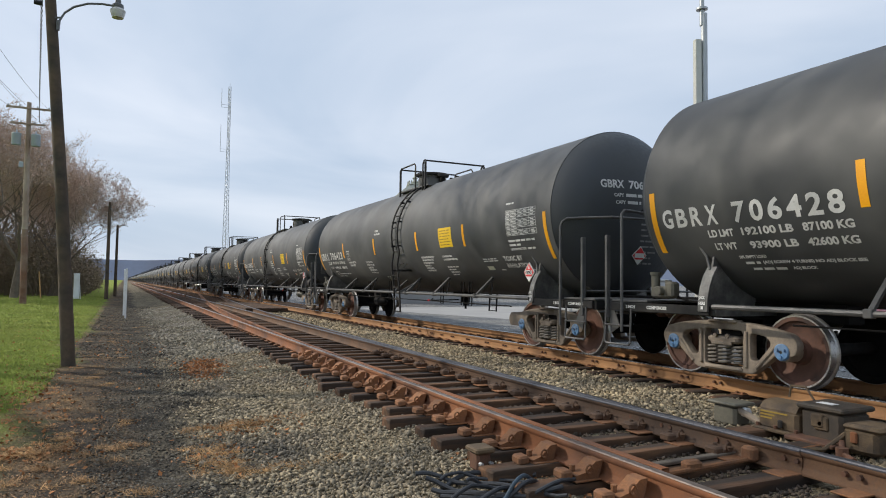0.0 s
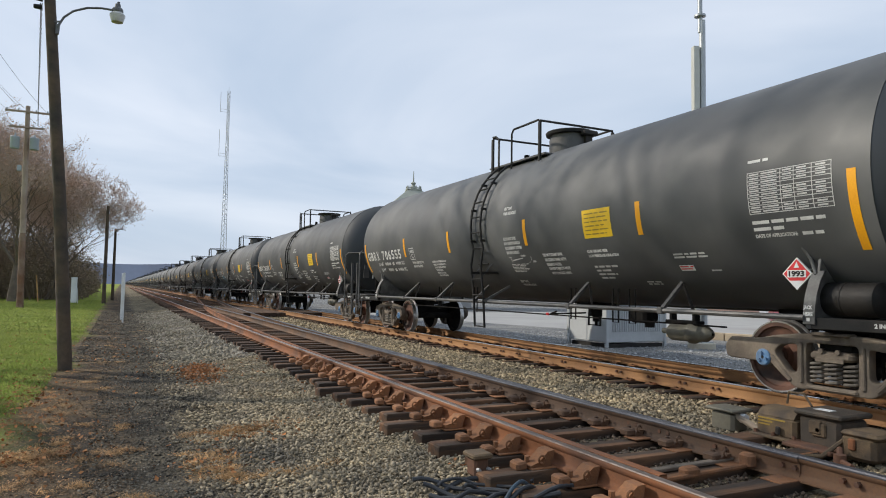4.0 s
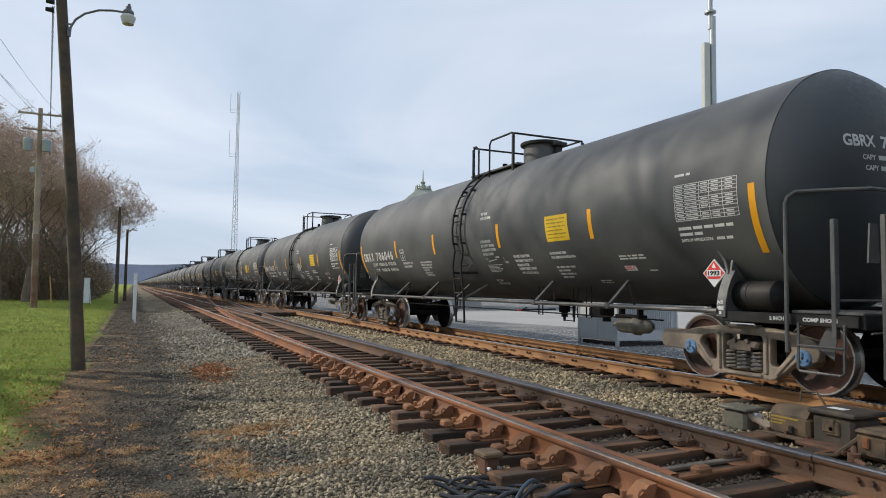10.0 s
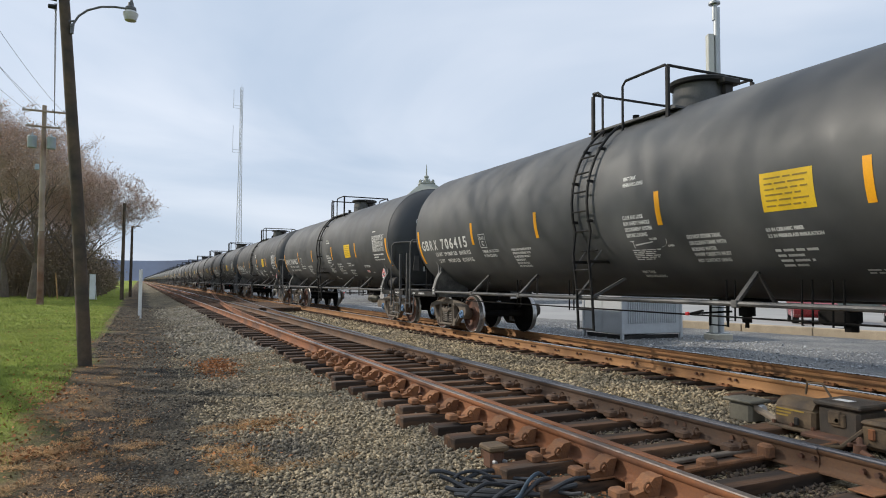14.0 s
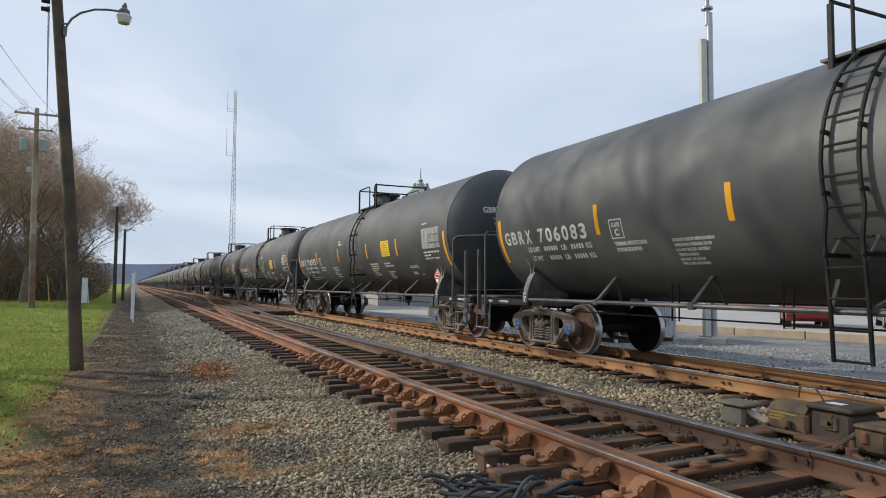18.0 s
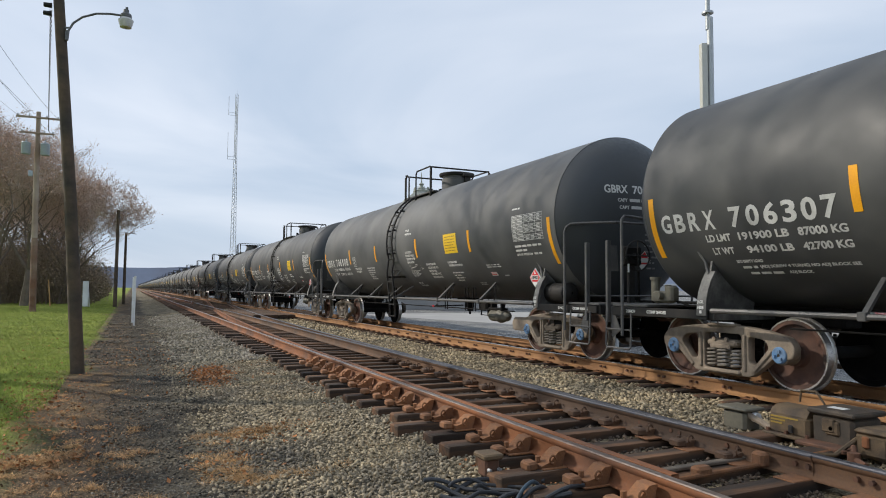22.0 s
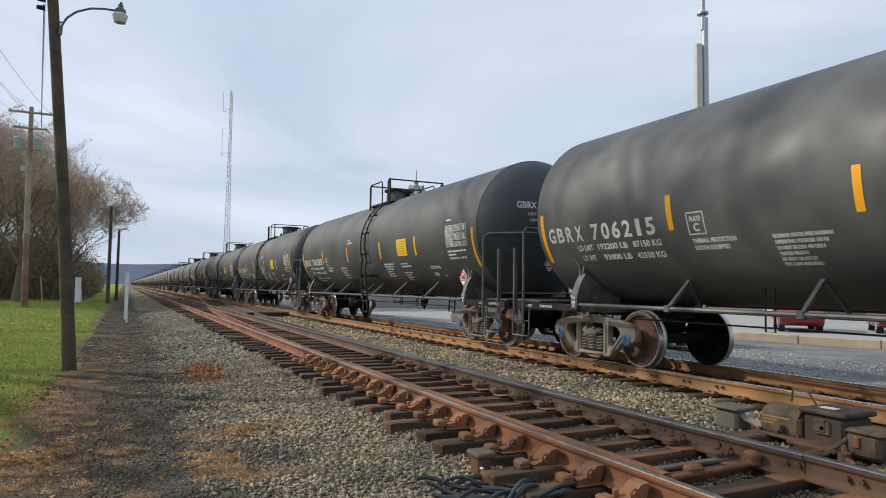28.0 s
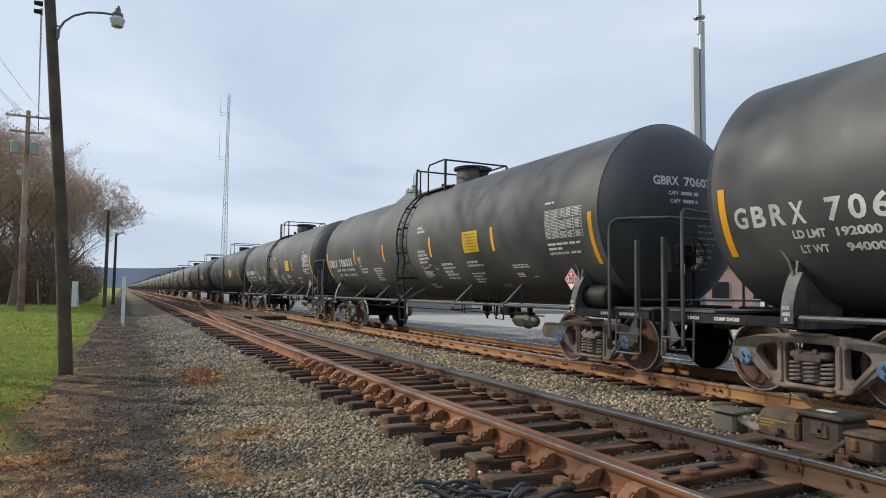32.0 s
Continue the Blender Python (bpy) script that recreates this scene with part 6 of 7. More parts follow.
def utility_pole():
    th = thing("utility_pole", "tall grey wooden utility pole with crossarms and transformers", "utility pole", at=(-5.60, 48.86, -0.2))
    pole = part("pole", Geo().tube([(-0.07, 0, 4.4), (-0.10, 0, 6.5), (-0.15, 0, 12.75)], [0.18, 0.17, 0.13], 14), M_POLE_GREY, th, "grey weathered pole")
    part("stained_base", Geo().tube([(0, 0, -0.3), (-0.035, 0, 2.0), (-0.071, 0, 4.7)], [0.20, 0.192, 0.183], 14), M_POLE_RED, pole, "reddish-brown stained pole base")
    for z, w in ((12.35, 1.2), (11.35, 0.95)):
        part("crossarm", Geo().box((-0.15, -0.16, z), (2 * w, 0.11, 0.12), bevel=0.015), M_POLE_GREY, th)
        for x in (-w + 0.1, -w * 0.4, w * 0.4, w - 0.1):
            part("insulator", Geo().lathe([(0.05, 0.02), (0.08, 0.05), (0.14, 0.045), (0.18, 0.02)], "z", 8, (-0.15 + x, -0.16, z)), M_TRANSF, th)
    for x in (-0.63, 0.42):
        t = part("transformer", Geo().lathe([(9.95, 0.02), (9.96, 0.24), (10.0, 0.26), (10.62, 0.26), (10.66, 0.28), (10.72, 0.24), (10.76, 0.03)], "z", 18, (-0.1 + x, -0.2, 0)), M_TRANSF, th, "pale grey-blue transformer can")
        part("bushing", Geo().lathe([(10.74, 0.04), (10.80, 0.06), (10.86, 0.035), (10.95, 0.02)], "z", 8, (-0.1 + x, -0.2, 0)), M_TRANSF, t)
    part("cutout", Geo().box((-0.42, -0.18, 8.75), (0.24, 0.16, 0.36), bevel=0.02), M_TRANSF, th)
    # line wires run back over the lawn
    for dx, z in ((-1.2, 12.5), (-0.2, 12.6), (1.0, 12.5), (-0.9, 11.5), (0.7, 11.5)):
        pts = [(dx - 0.15 - 1.2 * u, -52 * u, z - 5.2 * u * (1 - u) + 0.0 * u) for u in [i / 24 for i in range(25)]]
        part("wire", Geo().tube(pts, 0.008, 4), M_BLACK, th)
    return th


utility_pole()


def plain_pole(x, y, h, lamp=False):
    th = thing("utility_pole", "bare dark wooden pole at the lawn's end", "utility pole", at=(x, y, -0.2))
    part("pole", Geo().tube([(0, 0, -0.3), (0.02, 0, h)], [0.16, 0.11], 12), M_POLE, th)
    if lamp:
        part("arm", Geo().tube([(0, -0.05, h - 0.15), (0.5, -0.05, h - 0.05), (0.95, -0.05, h - 0.12)], 0.03, 6), M_POLE, th)


plain_pole(-1.22, 60.98, 8.0)
plain_pole(-0.71, 73.6, 7.1, True)


def marker_posts():
    for x, y in ((0.13, 32.33), (0.06, 34.6)):
        th = thing("marker_post", "slim white marker post at the path's edge", "post", "white marker posts", at=(x, y, -0.24))
        part("post", Geo().box((0, 0, 1.05), (0.075, 0.05, 2.15), bevel=0.012), M_MARK, th)
        part("cap", Geo().box((0, 0, 2.14), (0.085, 0.06, 0.04), bevel=0.012), M_MARK, th)


marker_posts()


def line_cabinet():
    th = thing("pedestal_cabinet", "white utility pedestal on the lawn", "utility cabinet", at=(-3.36, 60.87, -0.2))
    part("body", Geo().box((0, 0, 1.05), (0.42, 0.36, 2.0), bevel=0.04), M_MARK, th)
    part("cap", Geo().box((0, 0, 2.06), (0.46, 0.40, 0.06), bevel=0.02), M_MARK, th)
    part("stake", Geo().tube([(0.30, 0, -0.1), (0.22, 0, 1.2)], 0.035, 6), M_MARK, th)
    a = thing("marker_post", "tall thin yellow marker stake on the lawn", "post", at=(-6.0, 62.0, -0.2))
    part("stake", Geo().tube([(0.1, 0, -0.1), (-0.1, 0, 2.2)], 0.05, 6), M_STRAW, a)


line_cabinet()


def radio_mast():
    d = 155.0
    x, y = d * math.sin(radians(7.45)), d * math.cos(radians(7.45))
    th = thing("radio_mast", "slender grey lattice radio mast with antennas", "mast", at=(x, y, -0.3))
    top, bottom, h = 0.30, 0.85, 45.4
    corner = lambda i, z: (lambda r: (r * math.cos(2.1 * i + 0.4), r * math.sin(2.1 * i + 0.4), z))(bottom + (top - bottom) * min(1, z / (h * 0.75)))
    for i in range(3):
        part("leg", Geo().tube([corner(i, z) for z in (0, h * 0.25, h * 0.5, h * 0.75, h)], 0.06, 5), M_GALV, th)
    g = Geo()
    z, k = 1.0, 0
    while z < h - 1:
        st = 1.1
        for i in range(3):
            a, b = corner(i, z), corner((i + 1) % 3, z + st)
            g.tube([a, b], 0.03, 3).tube([corner(i, z), corner((i + 1) % 3, z)], 0.025, 3)
        z += st
    tagged(part("bracing", g, M_GALV, th), kind="stuff")
    for zb, l in ((40.5, 4.3), (30.5, 6.0)):
        part("antenna", Geo().tube([(-1.7, 0, zb), (-1.7, 0, zb + l)], 0.05, 5).tube([(-1.7, 0, zb), (0, 0, zb)], 0.04, 4).tube([(-1.7, 0, zb + 0.6), (0, 0, zb + 0.6)], 0.04, 4), M_GALV, th, "thin whip antenna on a side arm")
    part("antenna", Geo().tube([(0, 0, h), (0, 0, h + 0.8)], 0.03, 4), M_GALV, th)


radio_mast()


def yard_mast():
    th = thing("equipment_mast", "galvanised steel mast with a square column beside a round pole", "mast", at=(16.6, 15.48, -0.3))
    part("footing", Geo().lathe([(-0.1, 0.42), (0.16, 0.42), (0.18, 0.38), (0.18, 0.02)], "z", 20), M_CONC, th, "round pale concrete footing")
    part("base_plate", Geo().box((0, 0, 0.2), (0.5, 0.5, 0.04)), M_GALV, th)
    part("column", Geo().box((-0.13, 0.06, 4.95), (0.20, 0.20, 9.55), rz=-20, bevel=0.012), M_COLUMN, th, "pale square steel column")
    part("pole", Geo().cyl((0.08, -0.03, 0.2), (0.08, -0.03, 10.6), 0.10, n=18), M_GALV, th)
    part("pole_top", Geo().cyl((0.02, 0.0, 10.2), (0.02, 0.0, 15.5), 0.075, n=16), M_GALV, th)
    part("flange", Geo().lathe([(10.72, 0.09), (10.72, 0.18), (10.78, 0.18), (10.78, 0.09)], "z", 16, (0.02, 0, 0)), M_GALV, th)


M_COLUMN = material("pale_steel", (0.50, 0.50, 0.45), 0.5, 0.3, vary=0.1, scale=3, fine=30, bump=0.03)
yard_mast()


# ---- the yard behind the train ----
def enclosure():
    th = thing("equipment_enclosure", "light grey louvred metal equipment enclosure on short feet", "equipment cabinet", at=(14.75, 17.35, -0.3))
    w, d, h = 2.4, 1.95, 1.75
    part("body", Geo().box((0, 0, 0.16 + h / 2), (w, d, h), bevel=0.02), M_BOX, th)
    part("lid", Geo().box((0, 0, 0.16 + h + 0.03), (w + 0.1, d + 0.1, 0.07), bevel=0.02), M_BOX, th)
    for sx in (-1, 1):
        for sy in (-1, 1):
            part("corner_post", Geo().box((sx * (w / 2 - 0.02), sy * (d / 2 - 0.02), 0.16 + h / 2 - 0.05), (0.10, 0.10, h + 0.2), bevel=0.012), M_BOX, th)
    part("foot_rail", Geo().box((0, -d / 2 + 0.1, 0.06), (w - 0.2, 0.12, 0.12)), M_BLACK, th)
    part("foot_rail", Geo().box((-w / 2 + 0.1, 0, 0.06), (0.12, d - 0.3, 0.12)), M_BLACK, th)
    n = 22
    for i in range(n):
        part("louvre", Geo().box((-w / 2 + 0.25 + (w - 0.5) * i / (n - 1), -d / 2 - 0.012, 0.16 + h * 0.55), (0.035, 0.04, h * 0.72), rz=25), M_BOX, th)
    part("panel_seam", Geo().box((-w / 2 - 0.006, 0, 0.16 + h / 2), (0.02, 0.03, h - 0.1)), M_BOX, th)


enclosure()


M_KERB = material("tan_kerb", (0.38, 0.31, 0.22), 0.9, vary=0.2, scale=3, fine=30, bump=0.2, tint=(0.30, 0.25, 0.18), tint_amount=0.6, tint_scale=1.0)


def kerb_line():
    a, b = Vector((18.5, 25.0, -0.3)), Vector((24.0, 3.4, -0.3))
    d = (b - a)
    n = 9
    th = thing("kerb", "low pale concrete kerb along the car park", "kerb", kind="structure")
    for i in range(n):
        c = a + d * ((i + 0.5) / n)
        part("kerb_stone", Geo().box((c.x, c.y, c.z + 0.10), (0.28, d.length / n - 0.02, 0.36), rz=math.degrees(math.atan2(d.y, d.x)) - 90, bevel=0.025), M_KERB, th)
    # paved lot beyond it
    nrm = Vector((-d.y, d.x, 0)).normalized()
    if nrm.x < 0:
        nrm = -nrm
    q = [a + nrm * 0.2 - d * 0.9, b + nrm * 0.2 + d * 0.6, b + nrm * 60 + d * 0.6, a + nrm * 60 - d * 0.4]
    g = Geo().add([(p.x, p.y, -0.296) for p in q] + [(p.x, p.y, -0.42) for p in q], [(0, 1, 2, 3), (7, 6, 5, 4)] + [(i, (i + 1) % 4, 4 + (i + 1) % 4, 4 + i) for i in range(4)])
    tagged(part("car_park", g, M_PAVE, smooth=0), "pale worn asphalt car park", "pavement", kind="structure")


M_PAVE = material("worn_asphalt", (0.30, 0.295, 0.285), 0.9, vary=0.12, scale=0.5, fine=25, bump=0.15, tint=(0.38, 0.37, 0.35), tint_amount=0.5, tint_scale=0.3)
kerb_line()


def parked_car(x, y, rz, paint, label):
    th = thing("parked_car", label, "car", "parked cars", at=pose(x, y, -0.29, 0, 0, rz))
    side = [(-2.2, 0.45), (-2.25, 0.62), (-2.1, 0.82), (-1.35, 0.95), (-0.65, 1.38), (0.75, 1.42), (1.55, 1.05), (2.1, 0.98), (2.22, 0.75), (2.2, 0.42), (1.9, 0.30), (-1.9, 0.28)]
    body = Geo().prism(side, -0.86, 0.86)
    body.v = [(vx * (0.86 if vz > 1.1 else 1.0), vy, vz) for vx, vy, vz in body.v]
    part("body", body, paint, th)
    for s in (-1, 1):
        win = Geo().prism([(-1.05, 0.98), (-0.60, 1.32), (0.70, 1.35), (1.30, 1.02)], s * 0.76, s * 0.875)
        part("side_window", win, M_GLASS, th)
        for yy in (-1.35, 1.38):
            w = part("wheel", Geo().lathe([(s * 0.62, 0.05), (s * 0.62, 0.32), (s * 0.87, 0.33), (s * 0.875, 0.22)], "x", 20, (0, yy, 0.33)), M_RUBBER, th)
            part("rim", Geo().lathe([(s * 0.85, 0.22), (s * 0.882, 0.21), (s * 0.872, 0.03)], "x", 16, (0, yy, 0.33)), M_GALV, w)
        part("headlight", Geo().box((s * 0.62, -2.18, 0.74), (0.3, 0.12, 0.12), bevel=0.03), M_PWHITE, th)
        part("tail_light", Geo().box((s * 0.66, 2.17, 0.84), (0.26, 0.10, 0.14), bevel=0.03), M_RED, th)


M_CARDARK = material("maroon_car_paint", (0.16, 0.012, 0.018), 0.25, vary=0.05, bump=0)
parked_car(28.2, 20.9, -48, M_CARRED, "bright red car parked behind the kerb")
parked_car(31.4, 18.4, -52, M_CARDARK, "maroon car parked behind the kerb")


def station():
    """A pavilion with a steep hipped roof, cut off flat and crowned with a cresting and a finial."""
    d, az = 62.0, radians(23.1)
    th = thing("station_pavilion", "pale building with a steep grey-green hipped roof and iron cresting", "building", at=pose(d * math.sin(az), d * math.cos(az), -0.3, 0, 0, -12))
    part("wall", Geo().box((0, 0, 2.6), (9.0, 9.0, 5.2)), M_PAVE, th)
    g = Geo()
    rings = [(5.6, 6.0), (4.2, 7.4), (2.65, 9.0), (1.6, 10.05), (0.6, 10.9)]
    vs = []
    for r, z in rings:
        vs += [(-r, -r, z), (r, -r, z), (r, r, z), (-r, r, z)]
    fs = [(3, 2, 1, 0), (16, 17, 18, 19)] + [(4 * i + k, 4 * i + (k + 1) % 4, 4 * i + 4 + (k + 1) % 4, 4 * i + 4 + k) for i in range(4) for k in range(4)]
    roof = part("roof", g.add(vs, fs), M_ROOF, th, "steep grey-green hipped roof", smooth=0)
    part("roof_curb", Geo().box((0, 0, 10.92), (1.4, 1.4, 0.12), bevel=0.03), M_ROOF, roof)
    cr = Geo()
    for i in range(9):
        u = -0.6 + 1.2 * i / 8
        for p in ((u, -0.6), (u, 0.6), (-0.6, u), (0.6, u)):
            cr.tube([(p[0], p[1], 10.95), (p[0], p[1], 11.18 + 0.12 * (i % 2))], 0.04, 4)
    for s in (-1, 1):
        cr.tube([(-0.6, s * 0.6, 11.12), (0.6, s * 0.6, 11.12)], 0.035, 4).tube([(s * 0.6, -0.6, 11.12), (s * 0.6, 0.6, 11.12)], 0.035, 4)
    part("cresting", cr, M_ROOF, roof, "iron cresting")
    part("finial", Geo().lathe([(10.95, 0.40), (11.2, 0.28), (11.45, 0.16), (11.6, 0.26), (11.75, 0.07), (12.75, 0.025)], "z", 12), M_ROOF, roof, "pointed finial")
    for sx in (-1, 1):
        part("chimney", Geo().box((sx * 2.6, -3.4, 7.4), (0.5, 0.5, 1.6), bevel=0.03), M_BRICK, th)
    for i in range(4):
        part("window", Geo().box((-3.3 + 2.2 * i, -4.52, 2.4), (1.1, 0.08, 1.9)), M_GLASS, th)


station()


def brick_block():
    th = thing("warehouse", "long brown brick building across the yard, haze mixed into its colour", "building", at=pose(62, 40, -0.3, 0, 0, -55))
    part("wall", Geo().box((0, 0, 3.6), (26, 10, 7.2)), M_BRICK, th)
    part("roof", Geo().box((0, 0, 7.3), (26.6, 10.6, 0.3)), M_CONC, th)
    for i in range(7):
        for z in (2.2, 5.3):
            w = part("window", Geo().box((-10.8 + 3.6 * i, -5.03, z), (1.5, 0.1, 1.6)), M_GLASS, th)
            part("sill", Geo().box((-10.8 + 3.6 * i, -5.08, z - 0.86), (1.7, 0.16, 0.1)), M_CONC, w)
    house = thing("small_house", "low white house with a grey-green gable roof", "building", at=pose(51.0, 35.0, -0.3, 0, 0, -56))
    part("wall", Geo().box((0, 0, 1.15), (9.0, 5.0, 2.3)), M_MARK, house)
    part("roof", Geo().prism([(-2.8, 2.2), (2.8, 2.2), (2.8, 2.32), (0, 3.9), (-2.8, 2.32)], -4.8, 4.8, "x"), M_ROOF, house)
    for x in (-3.4, -2.2, -1.0, 0.2, 2.6):
        w = part("window", Geo().box((x, -2.52, 1.35), (0.7, 0.08, 1.0)), M_GLASS, house)
        part("window_frame", Geo().box((x, -2.58, 1.88), (0.86, 0.06, 0.08)).box((x, -2.58, 0.82), (0.86, 0.06, 0.08)), M_MARK, w)
    box = thing("freight_container", "dull grey-green steel freight container", "container", at=pose(45.6, 28.6, -0.3, 0, 0, -57))
    part("body", Geo().box((0, 0, 1.3), (6.0, 2.4, 2.5), bevel=0.04), M_CONTAINER, box)
    for i in range(14):
        part("corrugation", Geo().box((-2.7 + 0.415 * i, -1.215, 1.3), (0.18, 0.05, 2.2)), M_CONTAINER, box)


M_CONTAINER = material("container_paint", (0.10, 0.125, 0.12), 0.6, vary=0.15, scale=2, fine=20, bump=0.05, tint=(0.16, 0.16, 0.14), tint_amount=0.5)
brick_block()


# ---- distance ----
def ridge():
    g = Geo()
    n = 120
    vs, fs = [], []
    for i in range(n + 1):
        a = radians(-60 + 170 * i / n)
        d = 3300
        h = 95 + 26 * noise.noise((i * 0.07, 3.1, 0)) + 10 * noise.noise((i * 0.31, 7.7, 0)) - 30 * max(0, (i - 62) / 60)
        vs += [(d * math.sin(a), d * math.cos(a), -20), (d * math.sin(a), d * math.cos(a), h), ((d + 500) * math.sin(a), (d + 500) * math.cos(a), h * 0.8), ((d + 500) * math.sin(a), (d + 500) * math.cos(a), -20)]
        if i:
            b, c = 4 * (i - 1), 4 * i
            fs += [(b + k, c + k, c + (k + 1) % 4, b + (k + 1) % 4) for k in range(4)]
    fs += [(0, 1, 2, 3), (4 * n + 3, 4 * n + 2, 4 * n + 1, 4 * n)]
    tagged(part("ridge", g.add(vs, fs), M_RIDGE, smooth=60), "long wooded ridge on the horizon, tinted blue-grey for haze", "hills", kind="structure")


# The blue in this base colour stands for the haze before the ridge.
M_RIDGE = material("hazed_far_woods", (0.25, 0.28, 0.35), 1.0, vary=0.08, scale=0.006, fine=0.05, bump=0, tint=(0.20, 0.19, 0.21), tint_amount=0.6, tint_scale=0.004, spec=0.0)
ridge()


# ---- trees ----
def grow(seed, height, spread, lean=0.0, levels=5, first=0.22):
    """A bare broad-leaved tree with a rounded crown: returns wood, twigs and the tips."""
    heart = Vector((lean * height * 0.5, 0, height * 0.54))
    reach = Vector((0.40 + 0.1 * spread, 0.40 + 0.1 * spread, 0.52)) * height * 0.9
    rng = random.Random(seed)
    wood, twigs, tips = Geo(), Geo(), []

    def limb(p, d, length, r, level):
        n = 4 if level < 3 else 3
        pts, rs = [p], [r]
        q, dd = p.copy(), d.copy()
        for i in range(n):
            dd = (dd + Vector((rng.uniform(-1, 1), rng.uniform(-1, 1), rng.uniform(-0.5, 0.8))) * (0.16 + 0.03 * level)).normalized()
            off = q + dd * (length / n) - heart
            out = math.sqrt((off.x / reach.x) ** 2 + (off.y / reach.y) ** 2 + (off.z / reach.z) ** 2)
            if level and out > 0.92:
                dd = (dd - off.normalized() * min(1.2, (out - 0.92) * 3)).normalized()
            q = q + dd * (length / n)
            pts.append(q.copy())
            rs.append(r * (1 - 0.5 * (i + 1) / n))
        (wood if level < 4 else twigs).tube(pts, rs, 7 if level < 2 else 4 if level < 4 else 3, caps=level < 2)
        if level >= levels:
            tips.append((q, dd))
            for i in range(11):
                a = pts[1 + i % n]
                e = (dd * 0.6 + Vector((rng.uniform(-1, 1), rng.uniform(-1, 1), rng.uniform(-0.3, 1))) * 0.8).normalized()
                ln = length * rng.uniform(0.35, 0.8)
                m = a + e * ln * 0.5 + Vector((0, 0, rng.uniform(-0.05, 0.05)))
                twigs.tube([a, m, a + e * ln + Vector((0, 0, rng.uniform(-0.1, 0.1)))], [0.013, 0.010, 0.005], 3, caps=False)
            return
        count = (4, 4, 3, 3, 3, 3)[level]
        for i in range(count):
            a = pts[max(1, n - i % 3)] if level else pts[n - (i % 2)]
            out = Vector((rng.uniform(-1, 1), rng.uniform(-1, 1), 0)).normalized() if level else Vector((math.cos(2.4 * i + seed), math.sin(2.4 * i + seed), 0))
            up = rng.uniform(0.15, 0.9) if level else rng.uniform(0.5, 0.95)
            nd = (dd * 0.55 + out * spread * rng.uniform(0.55, 1.0) + Vector((0, 0, up * 0.55))).normalized()
            limb(a, nd, length * rng.uniform(0.62, 0.82) if level else height * rng.uniform(0.27, 0.34), rs[-1] * rng.uniform(0.62, 0.85), level + 1)

    limb(Vector((0, 0, -0.2)), Vector((lean, 0, 1)).normalized(), height * first, height * 0.022, 0)
    return wood, twigs, tips


def leaf_cloud(tips, per, size, seed, reach=0.5):
    rng = np.random.default_rng(seed)
    c = np.array([tuple(t[0]) for t in tips])
    c = np.repeat(c, per, 0) + rng.normal(0, reach, (len(c) * per, 3))
    n = len(c)
    base = np.array([(-1, 0, 0), (0, -0.6, 0.15), (1, 0, 0), (0, 0.6, 0.15)])
    pts = np.einsum("nij,nvj->nvi", turns(n, 1.0), base[None] * rng.uniform(size * 0.6, size * 1.3, n)[:, None, None]) + c[:, None, :]
    faces = np.concatenate([4 * np.arange(n)[:, None] + np.array([[0, 1, 2]]), 4 * np.arange(n)[:, None] + np.array([[0, 2, 3]])])
    return pts.reshape(-1, 3), faces


def tree(seed, height, spread, label, at, lean=0.0, leaves=0, rz=0.0, levels=5, first=0.22):
    th = thing("tree", label, "tree", at=pose(*at, 0, 0, rz))
    wood, twigs, tips = grow(seed, height, spread, lean, levels, first)
    part("trunk", wood, M_BARK, th, "dark bark trunk with spreading limbs", smooth=50)
    part("crown", twigs, M_TWIG, th, "fine bare twigs", smooth=0)
    if leaves:
        v, f = leaf_cloud(tips, leaves, 0.075, seed, 0.35)
        part("dead_leaves", fast_mesh("dead_leaves", v, f, M_LEAF), None, th, "sparse brown leaves")
    return th


def plant_woods():
    bare, brown = "tall bare tree with fine grey-brown twigs", "tall tree with sparse brown leaves"
    big = tree(3, 15.2, 0.95, brown, (-9.6, 58, -0.1), 0.15, leaves=16, first=0.27)
    wide = tree(11, 13.4, 1.0, bare, (-6.2, 72, -0.1), 0.34, leaves=2, first=0.24, levels=6)
    slim = tree(21, 16.0, 0.8, brown, (-13.6, 80, -0.1), 0.0, leaves=12)
    for ob, x, y, rz in ((slim, -9.6, 86, 70), (big, -15.0, 70, 140), (slim, -17.5, 95, 200), (big, -12.5, 100, 260), (slim, -9.5, 104, 310), (slim, -11.0, 130, 20),
                         (big, -8.0, 64, 330), (big, -13.0, 61, 60), (slim, -7.6, 79, 150), (big, -10.6, 69, 100)):
        copy_thing(ob, pose(x, y, -0.1, 0, 0, rz))


plant_woods()


def shade_tree():
    """The bare tree beside the lawn whose limbs shade the passing train."""
    tree(17, 21.0, 0.8, "tall bare tree at the side of the lawn", (-9.4, 19.0, -0.15), 0.05, rz=40, levels=4, first=0.3)


shade_tree()


